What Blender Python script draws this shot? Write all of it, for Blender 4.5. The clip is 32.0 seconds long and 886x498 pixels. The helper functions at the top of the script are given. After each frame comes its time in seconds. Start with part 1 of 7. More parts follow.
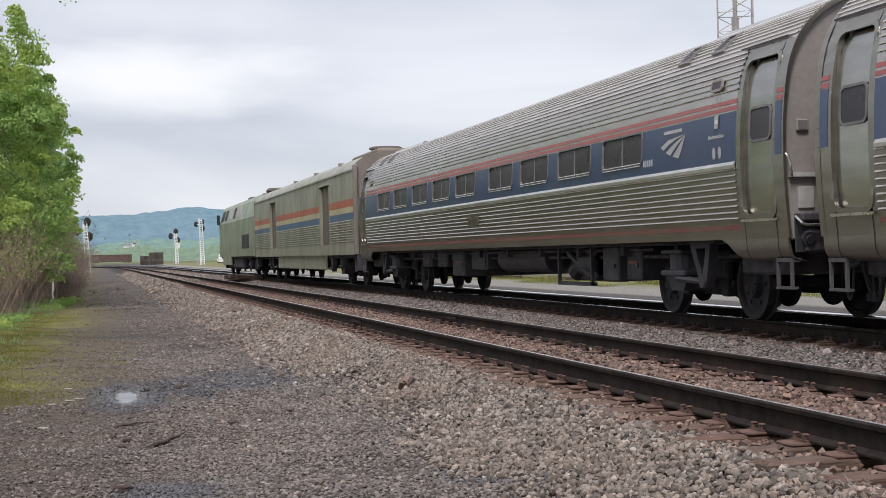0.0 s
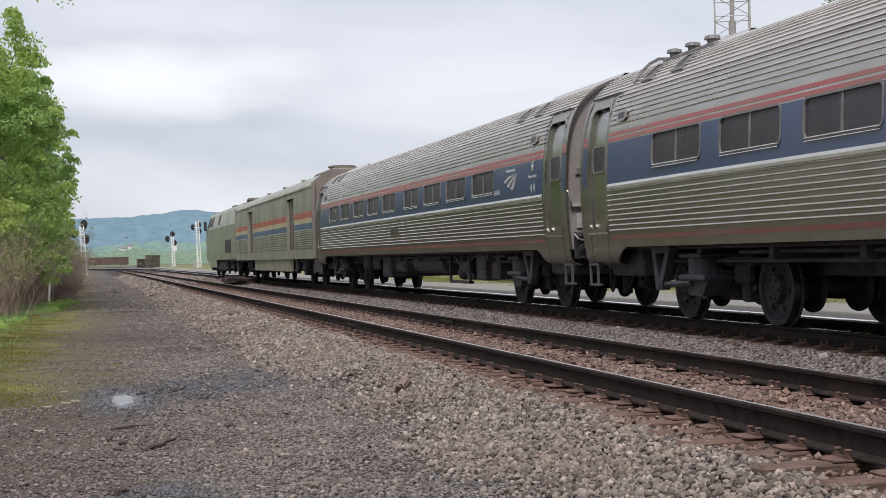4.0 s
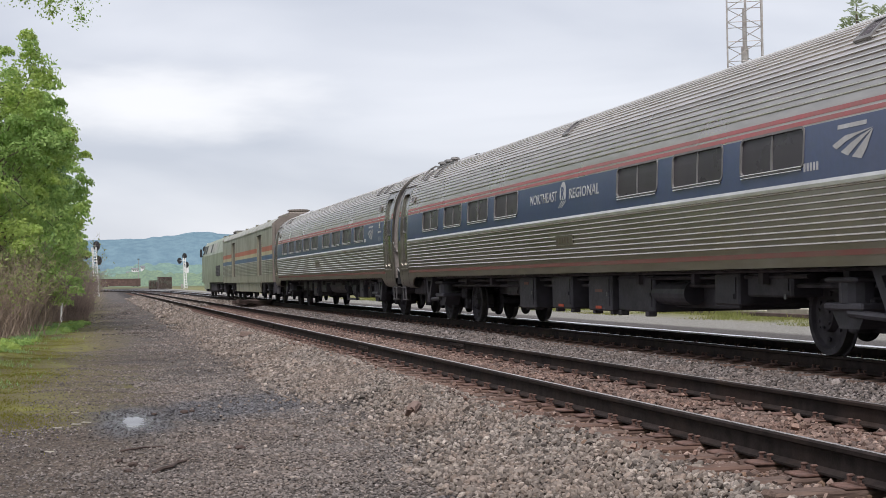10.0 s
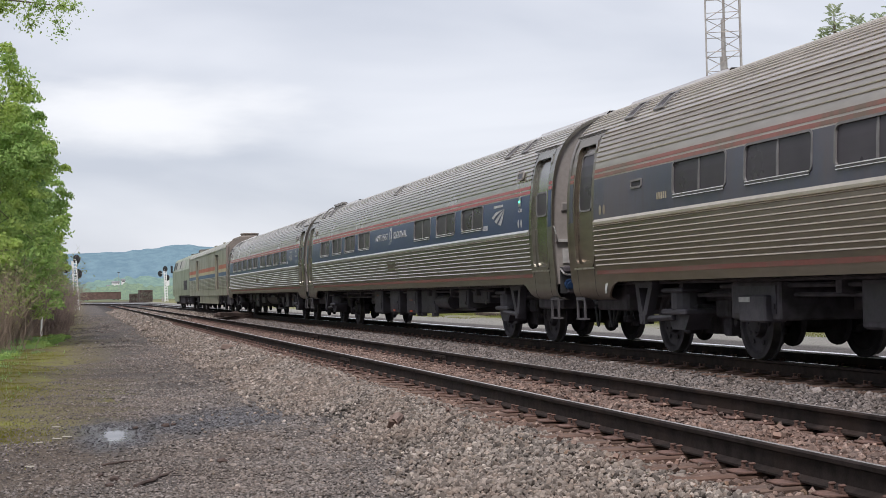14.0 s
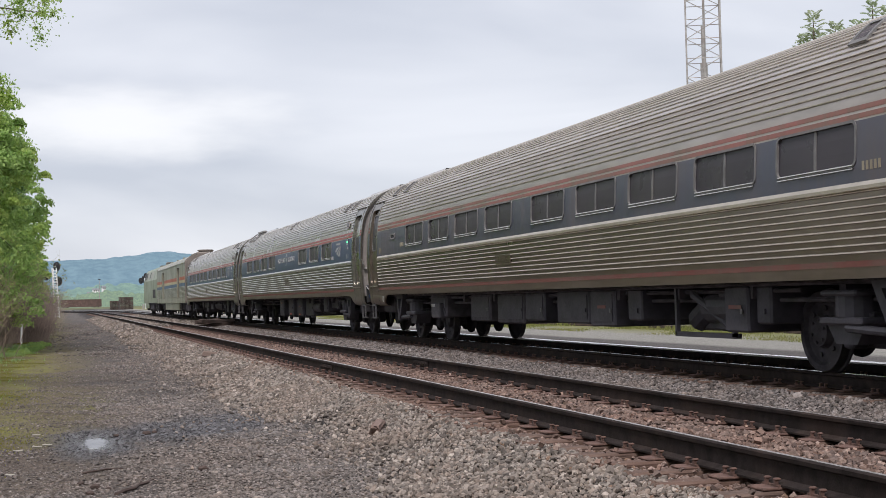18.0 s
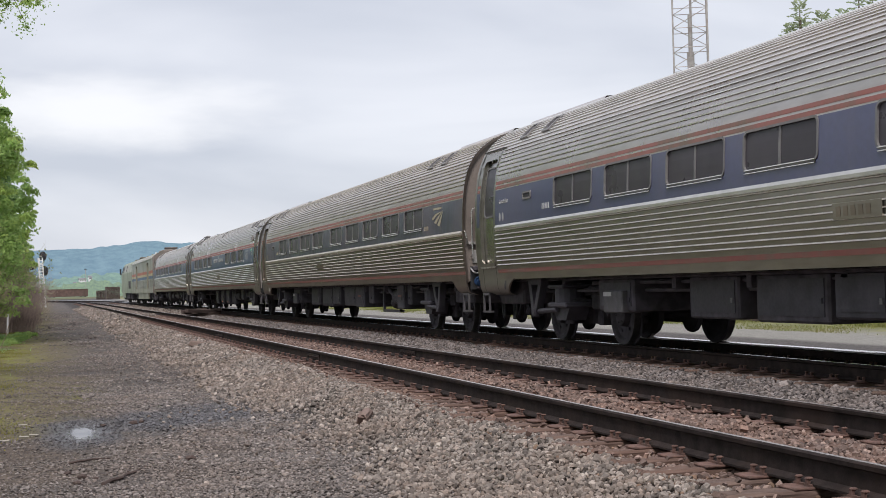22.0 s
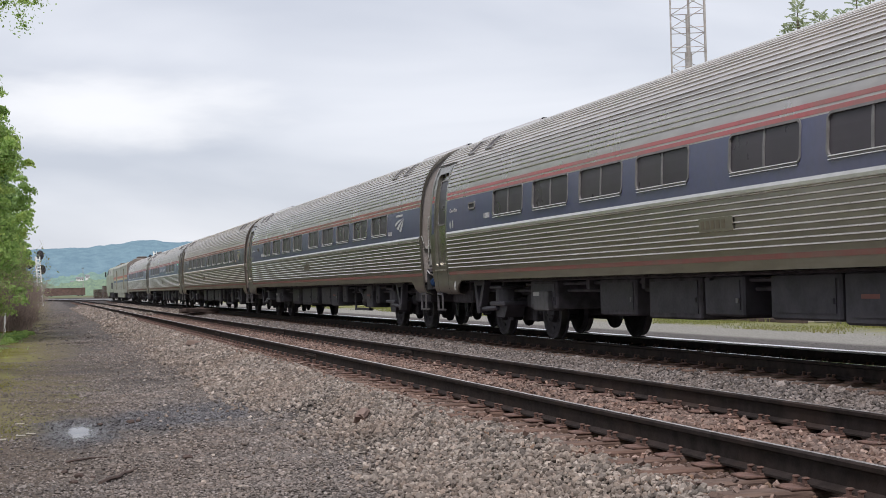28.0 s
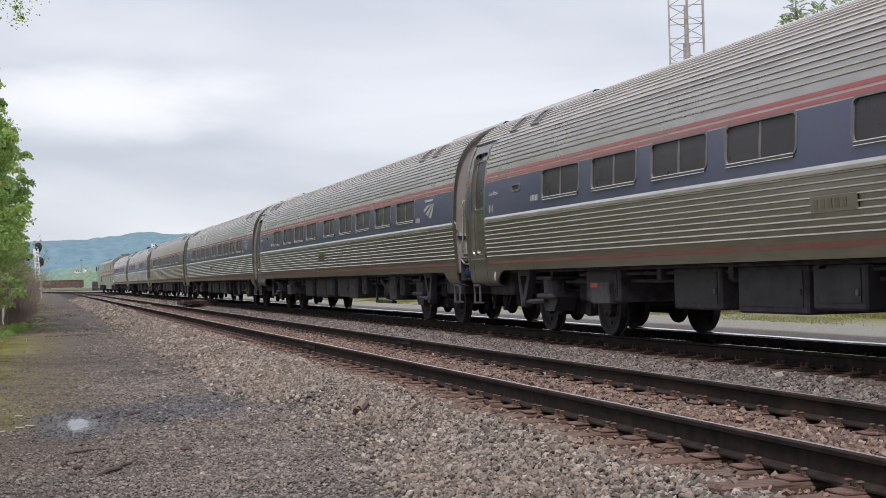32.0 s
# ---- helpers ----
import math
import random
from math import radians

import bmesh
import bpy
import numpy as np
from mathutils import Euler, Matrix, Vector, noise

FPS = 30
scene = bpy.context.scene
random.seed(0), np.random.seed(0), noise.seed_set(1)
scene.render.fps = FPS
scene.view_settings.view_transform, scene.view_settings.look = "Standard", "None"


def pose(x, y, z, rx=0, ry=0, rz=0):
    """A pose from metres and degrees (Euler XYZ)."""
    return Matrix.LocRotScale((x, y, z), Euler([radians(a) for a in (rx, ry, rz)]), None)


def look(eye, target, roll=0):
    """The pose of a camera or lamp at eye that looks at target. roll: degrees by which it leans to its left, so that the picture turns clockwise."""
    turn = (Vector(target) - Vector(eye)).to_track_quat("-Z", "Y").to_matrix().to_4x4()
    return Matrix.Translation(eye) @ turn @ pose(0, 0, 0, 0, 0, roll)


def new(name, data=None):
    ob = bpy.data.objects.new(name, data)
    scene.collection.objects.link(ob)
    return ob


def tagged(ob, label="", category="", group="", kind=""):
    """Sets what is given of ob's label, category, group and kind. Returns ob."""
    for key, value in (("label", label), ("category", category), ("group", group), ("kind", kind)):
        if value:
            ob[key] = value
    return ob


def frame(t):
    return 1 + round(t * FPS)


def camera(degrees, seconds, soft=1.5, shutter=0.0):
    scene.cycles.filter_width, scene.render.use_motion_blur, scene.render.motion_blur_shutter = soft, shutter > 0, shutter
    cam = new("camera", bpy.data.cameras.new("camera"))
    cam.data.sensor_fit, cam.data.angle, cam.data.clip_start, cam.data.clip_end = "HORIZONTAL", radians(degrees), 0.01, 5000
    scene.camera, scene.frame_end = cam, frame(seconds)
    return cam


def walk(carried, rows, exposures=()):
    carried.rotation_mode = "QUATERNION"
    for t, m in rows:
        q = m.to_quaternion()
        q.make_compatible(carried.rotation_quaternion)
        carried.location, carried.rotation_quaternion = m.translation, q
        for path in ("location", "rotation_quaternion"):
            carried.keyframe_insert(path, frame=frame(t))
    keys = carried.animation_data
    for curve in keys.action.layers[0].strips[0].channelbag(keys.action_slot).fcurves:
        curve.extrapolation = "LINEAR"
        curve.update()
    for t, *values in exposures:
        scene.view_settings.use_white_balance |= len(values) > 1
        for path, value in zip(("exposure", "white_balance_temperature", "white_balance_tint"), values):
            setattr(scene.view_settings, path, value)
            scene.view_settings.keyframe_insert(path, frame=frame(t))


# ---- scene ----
def aim(pan, tilt, roll):
    """Camera pose at the standing point: degrees right of the track's line, up, and lean."""
    p, t = radians(pan), radians(tilt)
    way = Vector((math.sin(p) * math.cos(t), math.cos(p) * math.cos(t), math.sin(t)))
    return look(EYE, EYE + way * 10, roll)


EYE = Vector((0.0, 0.0, 0.955))
cam = camera(35.34, 32.0, soft=0.6)
walk(cam, [
    (0, aim(14.256, 0.155, -1.374)),
    (0.5, aim(14.212, 0.110, -1.203)),
    (1, aim(14.246, 0.100, -1.212)),
    (1.5, aim(14.330, 0.112, -1.364)),
    (2, aim(14.378, 0.126, -1.435)),
    (2.5, aim(14.456, 0.153, -1.351)),
    (3, aim(14.338, 0.170, -1.245)),
    (3.5, aim(14.391, 0.229, -1.221)),
    (5.5, aim(14.235, 0.403, -1.267)),
    (6, aim(14.076, 0.418, -1.284)),
    (6.5, aim(13.916, 0.467, -1.176)),
    (7, aim(13.707, 0.511, -1.048)),
    (7.5, aim(13.562, 0.564, -1.015)),
    (8, aim(13.650, 0.705, -1.025)),
    (8.5, aim(13.740, 0.862, -1.056)),
    (9, aim(13.797, 1.006, -1.073)),
    (9.5, aim(13.831, 1.193, -0.979)),
    (10, aim(13.929, 1.267, -0.883)),
    (10.5, aim(14.039, 1.349, -0.959)),
    (11, aim(14.179, 1.479, -1.100)),
    (11.5, aim(14.214, 1.573, -1.208)),
    (12, aim(14.261, 1.604, -1.286)),
    (12.5, aim(14.339, 1.634, -1.296)),
    (13, aim(14.497, 1.662, -1.250)),
    (13.5, aim(14.631, 1.676, -1.237)),
    (14, aim(14.709, 1.715, -1.257)),
    (14.5, aim(14.818, 1.752, -1.224)),
    (16.5, aim(15.234, 1.815, -1.159)),
    (17, aim(15.325, 1.834, -1.175)),
    (17.5, aim(15.407, 1.866, -1.305)),
    (18, aim(15.477, 1.957, -1.416)),
    (18.5, aim(15.509, 1.982, -1.414)),
    (19, aim(15.567, 1.973, -1.352)),
    (19.5, aim(15.684, 1.771, -1.311)),
    (20, aim(15.749, 1.696, -1.330)),
    (20.5, aim(15.757, 1.673, -1.342)),
    (21, aim(15.791, 1.619, -1.340)),
    (21.5, aim(15.886, 1.522, -1.404)),
    (22, aim(15.998, 1.501, -1.488)),
    (22.5, aim(16.059, 1.477, -1.497)),
    (23, aim(16.084, 1.446, -1.442)),
    (23.5, aim(16.094, 1.446, -1.407)),
    (24, aim(16.117, 1.411, -1.389)),
    (24.5, aim(16.148, 1.424, -1.370)),
    (25, aim(16.121, 1.442, -1.376)),
    (25.5, aim(16.040, 1.422, -1.360)),
    (27.5, aim(16.060, 1.428, -1.353)),
    (28, aim(16.099, 1.480, -1.384)),
    (28.5, aim(16.163, 1.515, -1.368)),
    (29, aim(16.191, 1.468, -1.318)),
    (29.5, aim(16.165, 1.423, -1.308)),
    (30, aim(16.129, 1.350, -1.336)),
    (30.5, aim(16.089, 1.278, -1.384)),
    (31, aim(16.091, 1.220, -1.429)),
    (31.5, aim(16.129, 1.184, -1.447)),
    (32, aim(16.157, 1.129, -1.474)),
])

# ---- daylight: a bright overcast sky, broken a little ----
world = bpy.data.worlds.new("overcast_sky")
scene.world = world
world.use_nodes = True
wn = world.node_tree.nodes
wl = world.node_tree.links
wn.clear()
w_out = wn.new("ShaderNodeOutputWorld")
w_bg = wn.new("ShaderNodeBackground")
w_sky = wn.new("ShaderNodeTexSky")
w_sky.sky_type = "NISHITA"
w_sky.sun_disc = False
w_sky.sun_elevation = radians(56.6)
w_sky.sun_rotation = radians(-150.5)
w_geo = wn.new("ShaderNodeTexCoord")
w_map = wn.new("ShaderNodeMapping")
w_map.inputs["Scale"].default_value = (1.0, 1.0, 3.6)
w_map.inputs["Location"].default_value = (0.35, 0.1, 0.22)
w_n1 = wn.new("ShaderNodeTexNoise")
w_n1.inputs["Scale"].default_value = 2.6
w_n1.inputs["Detail"].default_value = 5.0
w_n1.inputs["Roughness"].default_value = 0.45
w_n1.inputs["Distortion"].default_value = 0.3
w_ramp = wn.new("ShaderNodeValToRGB")
w_ramp.color_ramp.elements[0].position = 0.40
w_ramp.color_ramp.elements[0].color = (0.50, 0.525, 0.600, 1)
w_ramp.color_ramp.elements[1].position = 0.68
w_ramp.color_ramp.elements[1].color = (0.76, 0.77, 0.825, 1)
w_dim = wn.new("ShaderNodeMix")
w_dim.data_type = "RGBA"
w_dim.blend_type = "ADD"
w_dim.inputs["Factor"].default_value = 0.012
wl.new(w_geo.outputs["Generated"], w_map.inputs["Vector"])
wl.new(w_map.outputs["Vector"], w_n1.inputs["Vector"])
wl.new(w_n1.outputs["Fac"], w_ramp.inputs["Fac"])
# a thinner, brighter place in the cloud low over the line
w_gap = wn.new("ShaderNodeMapping")
w_gap.vector_type = "TEXTURE"
w_gap.inputs["Location"].default_value = (0.045, 0.99, 0.128)
w_gap.inputs["Scale"].default_value = (0.105, 1.0, 0.027)
w_len = wn.new("ShaderNodeVectorMath")
w_len.operation = "LENGTH"
w_add = wn.new("ShaderNodeMath")
w_add.operation = "MULTIPLY_ADD"
w_n2 = wn.new("ShaderNodeTexNoise")
w_n2.inputs["Scale"].default_value = 11.0
w_n2.inputs["Detail"].default_value = 5.0
w_fac = wn.new("ShaderNodeMapRange")
w_fac.interpolation_type = "SMOOTHSTEP"
for w_name, w_val in (("From Min", 1.35), ("From Max", 0.25), ("To Min", 0.0), ("To Max", 0.85)):
    w_fac.inputs[w_name].default_value = w_val
w_lit = wn.new("ShaderNodeMix")
w_lit.data_type = "RGBA"
w_lit.inputs["B"].default_value = (0.875, 0.87, 0.895, 1)
wl.new(w_geo.outputs["Generated"], w_gap.inputs["Vector"])
wl.new(w_gap.outputs["Vector"], w_len.inputs[0])
wl.new(w_map.outputs["Vector"], w_n2.inputs["Vector"])
wl.new(w_n2.outputs["Fac"], w_add.inputs[0])
w_add.inputs[1].default_value = 1.3
wl.new(w_len.outputs["Value"], w_add.inputs[2])
w_sub = wn.new("ShaderNodeMath")
w_sub.operation = "SUBTRACT"
w_sub.inputs[1].default_value = 0.65
wl.new(w_add.outputs[0], w_sub.inputs[0])
wl.new(w_sub.outputs[0], w_fac.inputs["Value"])
wl.new(w_fac.outputs["Result"], w_lit.inputs["Factor"])
wl.new(w_ramp.outputs["Color"], w_lit.inputs["A"])
wl.new(w_lit.outputs["Result"], w_dim.inputs["A"])
wl.new(w_sky.outputs["Color"], w_dim.inputs["B"])
wl.new(w_dim.outputs["Result"], w_bg.inputs["Color"])
w_bg.inputs["Strength"].default_value = 1.0
wl.new(w_bg.outputs["Background"], w_out.inputs["Surface"])

sun = new("sun", bpy.data.lights.new("sun", "SUN"))
sun.data.energy = 2.8
sun.data.angle = radians(20)
sun.data.color = (1.0, 0.955, 0.935)
sun.matrix_world = look((-26, -46, 80), (0, 0, 0))
scene.view_settings.exposure = 0.15

# ---- materials ----
def socket(sock, value, links):
    if isinstance(value, bpy.types.NodeSocket):
        links.new(value, sock)
    else:
        sock.default_value = value


class Mat:
    """A small builder for procedural materials."""

    def __init__(self, name):
        self.m = bpy.data.materials.new(name)
        self.m.use_nodes = True
        self.t = self.m.node_tree
        self.l = self.t.links
        self.bsdf = self.t.nodes["Principled BSDF"]
        tc = self.t.nodes.new("ShaderNodeTexCoord")
        self.obj = tc.outputs["Object"]
        geo = self.t.nodes.new("ShaderNodeNewGeometry")
        self.pos = geo.outputs["Position"]
        self.island = geo.outputs["Random Per Island"]
        self.normal = geo.outputs["Normal"]
        self.rand = self.t.nodes.new("ShaderNodeObjectInfo").outputs["Random"]

    def noise(self, scale, vec=None, detail=4.0, rough=0.55, stretch=None):
        n = self.t.nodes.new("ShaderNodeTexNoise")
        n.inputs["Scale"].default_value = scale
        n.inputs["Detail"].default_value = detail
        n.inputs["Roughness"].default_value = rough
        v = vec or self.obj
        if stretch:
            mp = self.t.nodes.new("ShaderNodeMapping")
            mp.inputs["Scale"].default_value = stretch
            self.l.new(v, mp.inputs["Vector"])
            v = mp.outputs["Vector"]
        self.l.new(v, n.inputs["Vector"])
        return n.outputs["Fac"]

    def voro(self, scale, vec=None, out="Color"):
        n = self.t.nodes.new("ShaderNodeTexVoronoi")
        n.inputs["Scale"].default_value = scale
        self.l.new(vec or self.obj, n.inputs["Vector"])
        return n.outputs[out]

    def math(self, op, a, b=0.0):
        n = self.t.nodes.new("ShaderNodeMath")
        n.operation = op
        socket(n.inputs[0], a, self.l)
        socket(n.inputs[1], b, self.l)
        return n.outputs[0]

    def ramp(self, v, lo, hi, a=0.0, b=1.0):
        n = self.t.nodes.new("ShaderNodeMapRange")
        n.interpolation_type = "SMOOTHSTEP"
        socket(n.inputs["Value"], v, self.l)
        n.inputs["From Min"].default_value = lo
        n.inputs["From Max"].default_value = hi
        n.inputs["To Min"].default_value = a
        n.inputs["To Max"].default_value = b
        return n.outputs["Result"]

    def mix(self, f, a, b, mode="MIX"):
        n = self.t.nodes.new("ShaderNodeMix")
        n.data_type = "RGBA"
        n.blend_type = mode
        socket(n.inputs["Factor"], f, self.l)
        for s, v in (("A", a), ("B", b)):
            socket(n.inputs[s], (*v, 1) if isinstance(v, tuple) else v, self.l)
        return n.outputs["Result"]

    def axis(self, which, vec=None):
        n = self.t.nodes.new("ShaderNodeSeparateXYZ")
        self.l.new(vec or self.pos, n.inputs[0])
        return n.outputs[which]

    def bump(self, h, strength=0.3, dist=0.02):
        n = self.t.nodes.new("ShaderNodeBump")
        n.inputs["Strength"].default_value = strength
        n.inputs["Distance"].default_value = dist
        self.l.new(h, n.inputs["Height"])
        self.l.new(n.outputs["Normal"], self.bsdf.inputs["Normal"])

    def done(self, color, rough=0.6, metal=0.0, spec=None):
        socket(self.bsdf.inputs["Base Color"], (*color, 1) if isinstance(color, tuple) else color, self.l)
        socket(self.bsdf.inputs["Roughness"], rough, self.l)
        socket(self.bsdf.inputs["Metallic"], metal, self.l)
        if spec is not None:
            self.bsdf.inputs["Specular IOR Level"].default_value = spec
        return self.m


def shade(c, k):
    return tuple(min(1.0, v * k) for v in c)


def plain(name, c, rough=0.6, metal=0.0, scale=6.0, var=0.25, dirt=None, dirt_amount=0.4, bump=0.15, spec=None):
    """A surface with grain, larger stains and a fine relief."""
    m = Mat(name)
    col = m.mix(m.ramp(m.noise(scale), 0.3, 0.7), shade(c, 1 - var), shade(c, 1 + var))
    if dirt:
        col = m.mix(m.ramp(m.noise(scale * 0.23, detail=6), 0.42, 0.75, 0, dirt_amount), col, dirt)
    fine = m.noise(scale * 9, detail=3)
    if bump:
        m.bump(fine, bump, 0.004)
    return m.done(col, m.ramp(fine, 0.2, 0.8, max(0.03, rough - 0.08), min(1, rough + 0.08)), metal, spec)


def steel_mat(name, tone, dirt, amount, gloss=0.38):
    """Stainless body sheet: brushed along the car, with faint dirt streaks and a film of brake dust; its darkening
    downwards also paints in shade.
    """
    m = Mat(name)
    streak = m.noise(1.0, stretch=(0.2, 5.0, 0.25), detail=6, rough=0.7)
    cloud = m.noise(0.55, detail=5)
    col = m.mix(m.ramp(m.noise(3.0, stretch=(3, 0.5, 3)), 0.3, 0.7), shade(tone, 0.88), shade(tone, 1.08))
    # heavier towards the bottom: grime, with the shadow gradient put into the colour
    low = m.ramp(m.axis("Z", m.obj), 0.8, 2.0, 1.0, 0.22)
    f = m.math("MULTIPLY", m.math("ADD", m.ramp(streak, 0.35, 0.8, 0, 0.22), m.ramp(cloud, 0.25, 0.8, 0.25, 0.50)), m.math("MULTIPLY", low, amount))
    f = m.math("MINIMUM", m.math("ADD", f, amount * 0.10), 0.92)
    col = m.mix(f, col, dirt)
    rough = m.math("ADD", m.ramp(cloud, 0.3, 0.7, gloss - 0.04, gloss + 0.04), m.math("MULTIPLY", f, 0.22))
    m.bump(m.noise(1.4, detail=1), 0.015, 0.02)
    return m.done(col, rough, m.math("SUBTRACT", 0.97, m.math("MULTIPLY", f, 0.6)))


def paint_mat(name, c, dirt, amount, rough=0.4, spec=None):
    m = Mat(name)
    streak = m.noise(1.0, stretch=(0.2, 5.0, 0.5), detail=6, rough=0.7)
    cloud = m.noise(0.8, detail=5)
    f = m.math("MULTIPLY", m.math("ADD", m.ramp(streak, 0.4, 0.75), m.ramp(cloud, 0.4, 0.7)), amount)
    f = m.math("MINIMUM", m.math("ADD", f, amount * 0.35), 0.9)
    col = m.mix(f, m.mix(m.ramp(m.noise(14.0), 0.3, 0.7), shade(c, 0.92), shade(c, 1.08)), dirt)
    m.bump(m.noise(3.0, detail=2), 0.05, 0.02)
    return m.done(col, m.math("ADD", rough, m.math("MULTIPLY", f, 0.4)), 0.0, spec)


DUST = (0.165, 0.135, 0.105)
# one steel in tones that paint in reflected sky above, reflected ground below
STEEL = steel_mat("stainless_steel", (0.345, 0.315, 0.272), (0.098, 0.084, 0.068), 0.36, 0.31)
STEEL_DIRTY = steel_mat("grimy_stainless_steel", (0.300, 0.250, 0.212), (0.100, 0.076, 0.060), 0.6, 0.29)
ROOF_STEEL = steel_mat("sky_pale_roof_steel", (0.72, 0.665, 0.630), (0.27, 0.24, 0.22), 0.34, 0.36)
UPPER_STEEL = steel_mat("sky_pale_upper_steel", (0.57, 0.525, 0.488), (0.21, 0.185, 0.165), 0.34, 0.28)
UPPER_DIRTY = steel_mat("dusty_sky_pale_upper_steel", (0.56, 0.495, 0.44), (0.22, 0.18, 0.15), 0.45, 0.32)
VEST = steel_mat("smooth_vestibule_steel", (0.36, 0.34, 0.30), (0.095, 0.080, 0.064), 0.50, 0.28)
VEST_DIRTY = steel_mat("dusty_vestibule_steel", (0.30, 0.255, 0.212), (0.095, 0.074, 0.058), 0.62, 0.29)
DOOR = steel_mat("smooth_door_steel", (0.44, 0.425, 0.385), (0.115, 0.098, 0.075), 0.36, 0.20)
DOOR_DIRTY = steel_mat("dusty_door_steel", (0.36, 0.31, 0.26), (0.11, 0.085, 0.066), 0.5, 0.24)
END_STEEL = paint_mat("grey_end_sheet", (0.30, 0.272, 0.258), (0.17, 0.146, 0.134), 0.35, 0.4)
END_DIRTY = paint_mat("brown_grey_end_sheet", (0.25, 0.212, 0.187), (0.145, 0.12, 0.103), 0.5, 0.45)
BLUE = paint_mat("navy_blue_film", (0.025, 0.046, 0.132), (0.17, 0.150, 0.150), 0.07, 0.28, 1.0)
BLUE_WORN = paint_mat("worn_navy_film", (0.044, 0.050, 0.125), (0.15, 0.130, 0.140), 0.14, 0.28, 1.0)
BLUE_DIRTY = paint_mat("dusty_navy_film", (0.032, 0.040, 0.078), (0.105, 0.092, 0.096), 0.45, 0.22, 0.8)
RED = paint_mat("red_film", (0.40, 0.085, 0.092), (0.24, 0.19, 0.17), 0.32, 0.35)
RED_DIRTY = paint_mat("faded_red_film", (0.31, 0.10, 0.085), DUST, 0.5, 0.45)
WHITE = paint_mat("white_film", (0.75, 0.74, 0.72), DUST, 0.2, 0.4)
LETTER = paint_mat("greyed_white_film", (0.50, 0.50, 0.515), DUST, 0.22, 0.4)
GOLD = paint_mat("yellowed_film", (0.40, 0.35, 0.25), DUST, 0.3, 0.45)
BRIGHT = plain("bright_steel_trim", (0.66, 0.64, 0.61), 0.30, 0.9, 5.0, 0.12, DUST, 0.4, 0.05)
BLACK = plain("black_underframe_grime", (0.078, 0.070, 0.080), 0.8, 0.0, 4.0, 0.35, (0.095, 0.082, 0.082), 0.6, 0.3, 0.2)
BOXMAT = plain("dark_grey_equipment_paint", (0.062, 0.057, 0.068), 0.55, 0.0, 3.0, 0.25, (0.045, 0.041, 0.045), 0.6, 0.15, 0.3)
TRUCK = plain("oily_cast_steel", (0.050, 0.045, 0.052), 0.8, 0.0, 5.0, 0.35, (0.066, 0.057, 0.058), 0.5, 0.4, 0.25)
TREAD = plain("worn_wheel_tread", (0.10, 0.095, 0.09), 0.4, 0.8, 8.0, 0.2, (0.05, 0.04, 0.04), 0.4, 0.05)
RUBBER = plain("black_rubber", (0.030, 0.030, 0.033), 0.7, 0.0, 8.0, 0.3)
REDLENS = plain("dark_red_lens", (0.10, 0.040, 0.050), 0.25, 0.0, 8.0, 0.15, bump=0)
STIRRUP = plain("worn_grey_step_steel", (0.075, 0.070, 0.076), 0.65, 0.0, 8.0, 0.2, (0.09, 0.08, 0.075), 0.5, 0.2)
PALEPLATE = plain("pale_grey_placard", (0.40, 0.385, 0.375), 0.5, 0.0, 10.0, 0.12, (0.2, 0.18, 0.16), 0.5, 0.05)
REDLABEL = plain("orange_red_label", (0.55, 0.09, 0.04), 0.5, 0.0, 10.0, 0.15, bump=0)
BLUECLOTH = plain("blue_cable_plug", (0.026, 0.062, 0.15), 0.5, 0.0, 8.0, 0.2)


def glow(name, c, k):
    m = Mat(name)
    m.bsdf.inputs["Emission Color"].default_value = (*c, 1)
    m.bsdf.inputs["Emission Strength"].default_value = k
    return m.done(c, 0.3)


GREENLAMP = glow("lit_green_lens", (0.1, 1.0, 0.45), 2.0)
HEADLAMP = glow("lit_white_lens", (1.0, 0.95, 0.85), 3.0)

gm = Mat("tinted_window_glass")
gcol = gm.mix(gm.ramp(gm.noise(0.9), 0.3, 0.7), (0.046, 0.041, 0.049), (0.061, 0.054, 0.063))
GLASS = gm.done(gcol, gm.ramp(gm.noise(1.7, detail=6), 0.3, 0.75, 0.26, 0.38), 0.0, 0.22)

RAILTOP = plain("polished_rail_head", (0.86, 0.84, 0.83), 0.14, 1.0, 20.0, 0.12, (0.2, 0.15, 0.13), 0.15, 0.03)
RAILDULL = plain("dulled_rail_head", (0.74, 0.71, 0.69), 0.36, 0.9, 20.0, 0.12, (0.2, 0.15, 0.13), 0.25, 0.03)
RAILSIDE = plain("dark_rusted_rail", (0.024, 0.018, 0.017), 0.85, 0.0, 9.0, 0.35, (0.060, 0.038, 0.030), 0.5, 0.5, 0.15)
GAUGEFACE = plain("wheel_worn_rail_face", (0.80, 0.78, 0.76), 0.42, 0.55, 20.0, 0.1, (0.4, 0.34, 0.3), 0.2, 0.03)
PLATE = plain("rusted_tie_plate", (0.120, 0.067, 0.054), 0.85, 0.0, 14.0, 0.35, (0.16, 0.085, 0.06), 0.5, 0.5)


def tie_mat():
    m = Mat("weathered_rusty_tie_wood")
    grain = m.noise(4.0, stretch=(1.2, 12, 12), detail=6)
    col = m.mix(m.ramp(grain, 0.3, 0.7), (0.075, 0.046, 0.036), (0.160, 0.106, 0.084))
    col = m.mix(m.math("MULTIPLY", m.rand, 0.5), col, (0.14, 0.076, 0.055))
    m.bump(grain, 0.6, 0.02)
    return m.done(col, 0.9)


TIE = tie_mat()


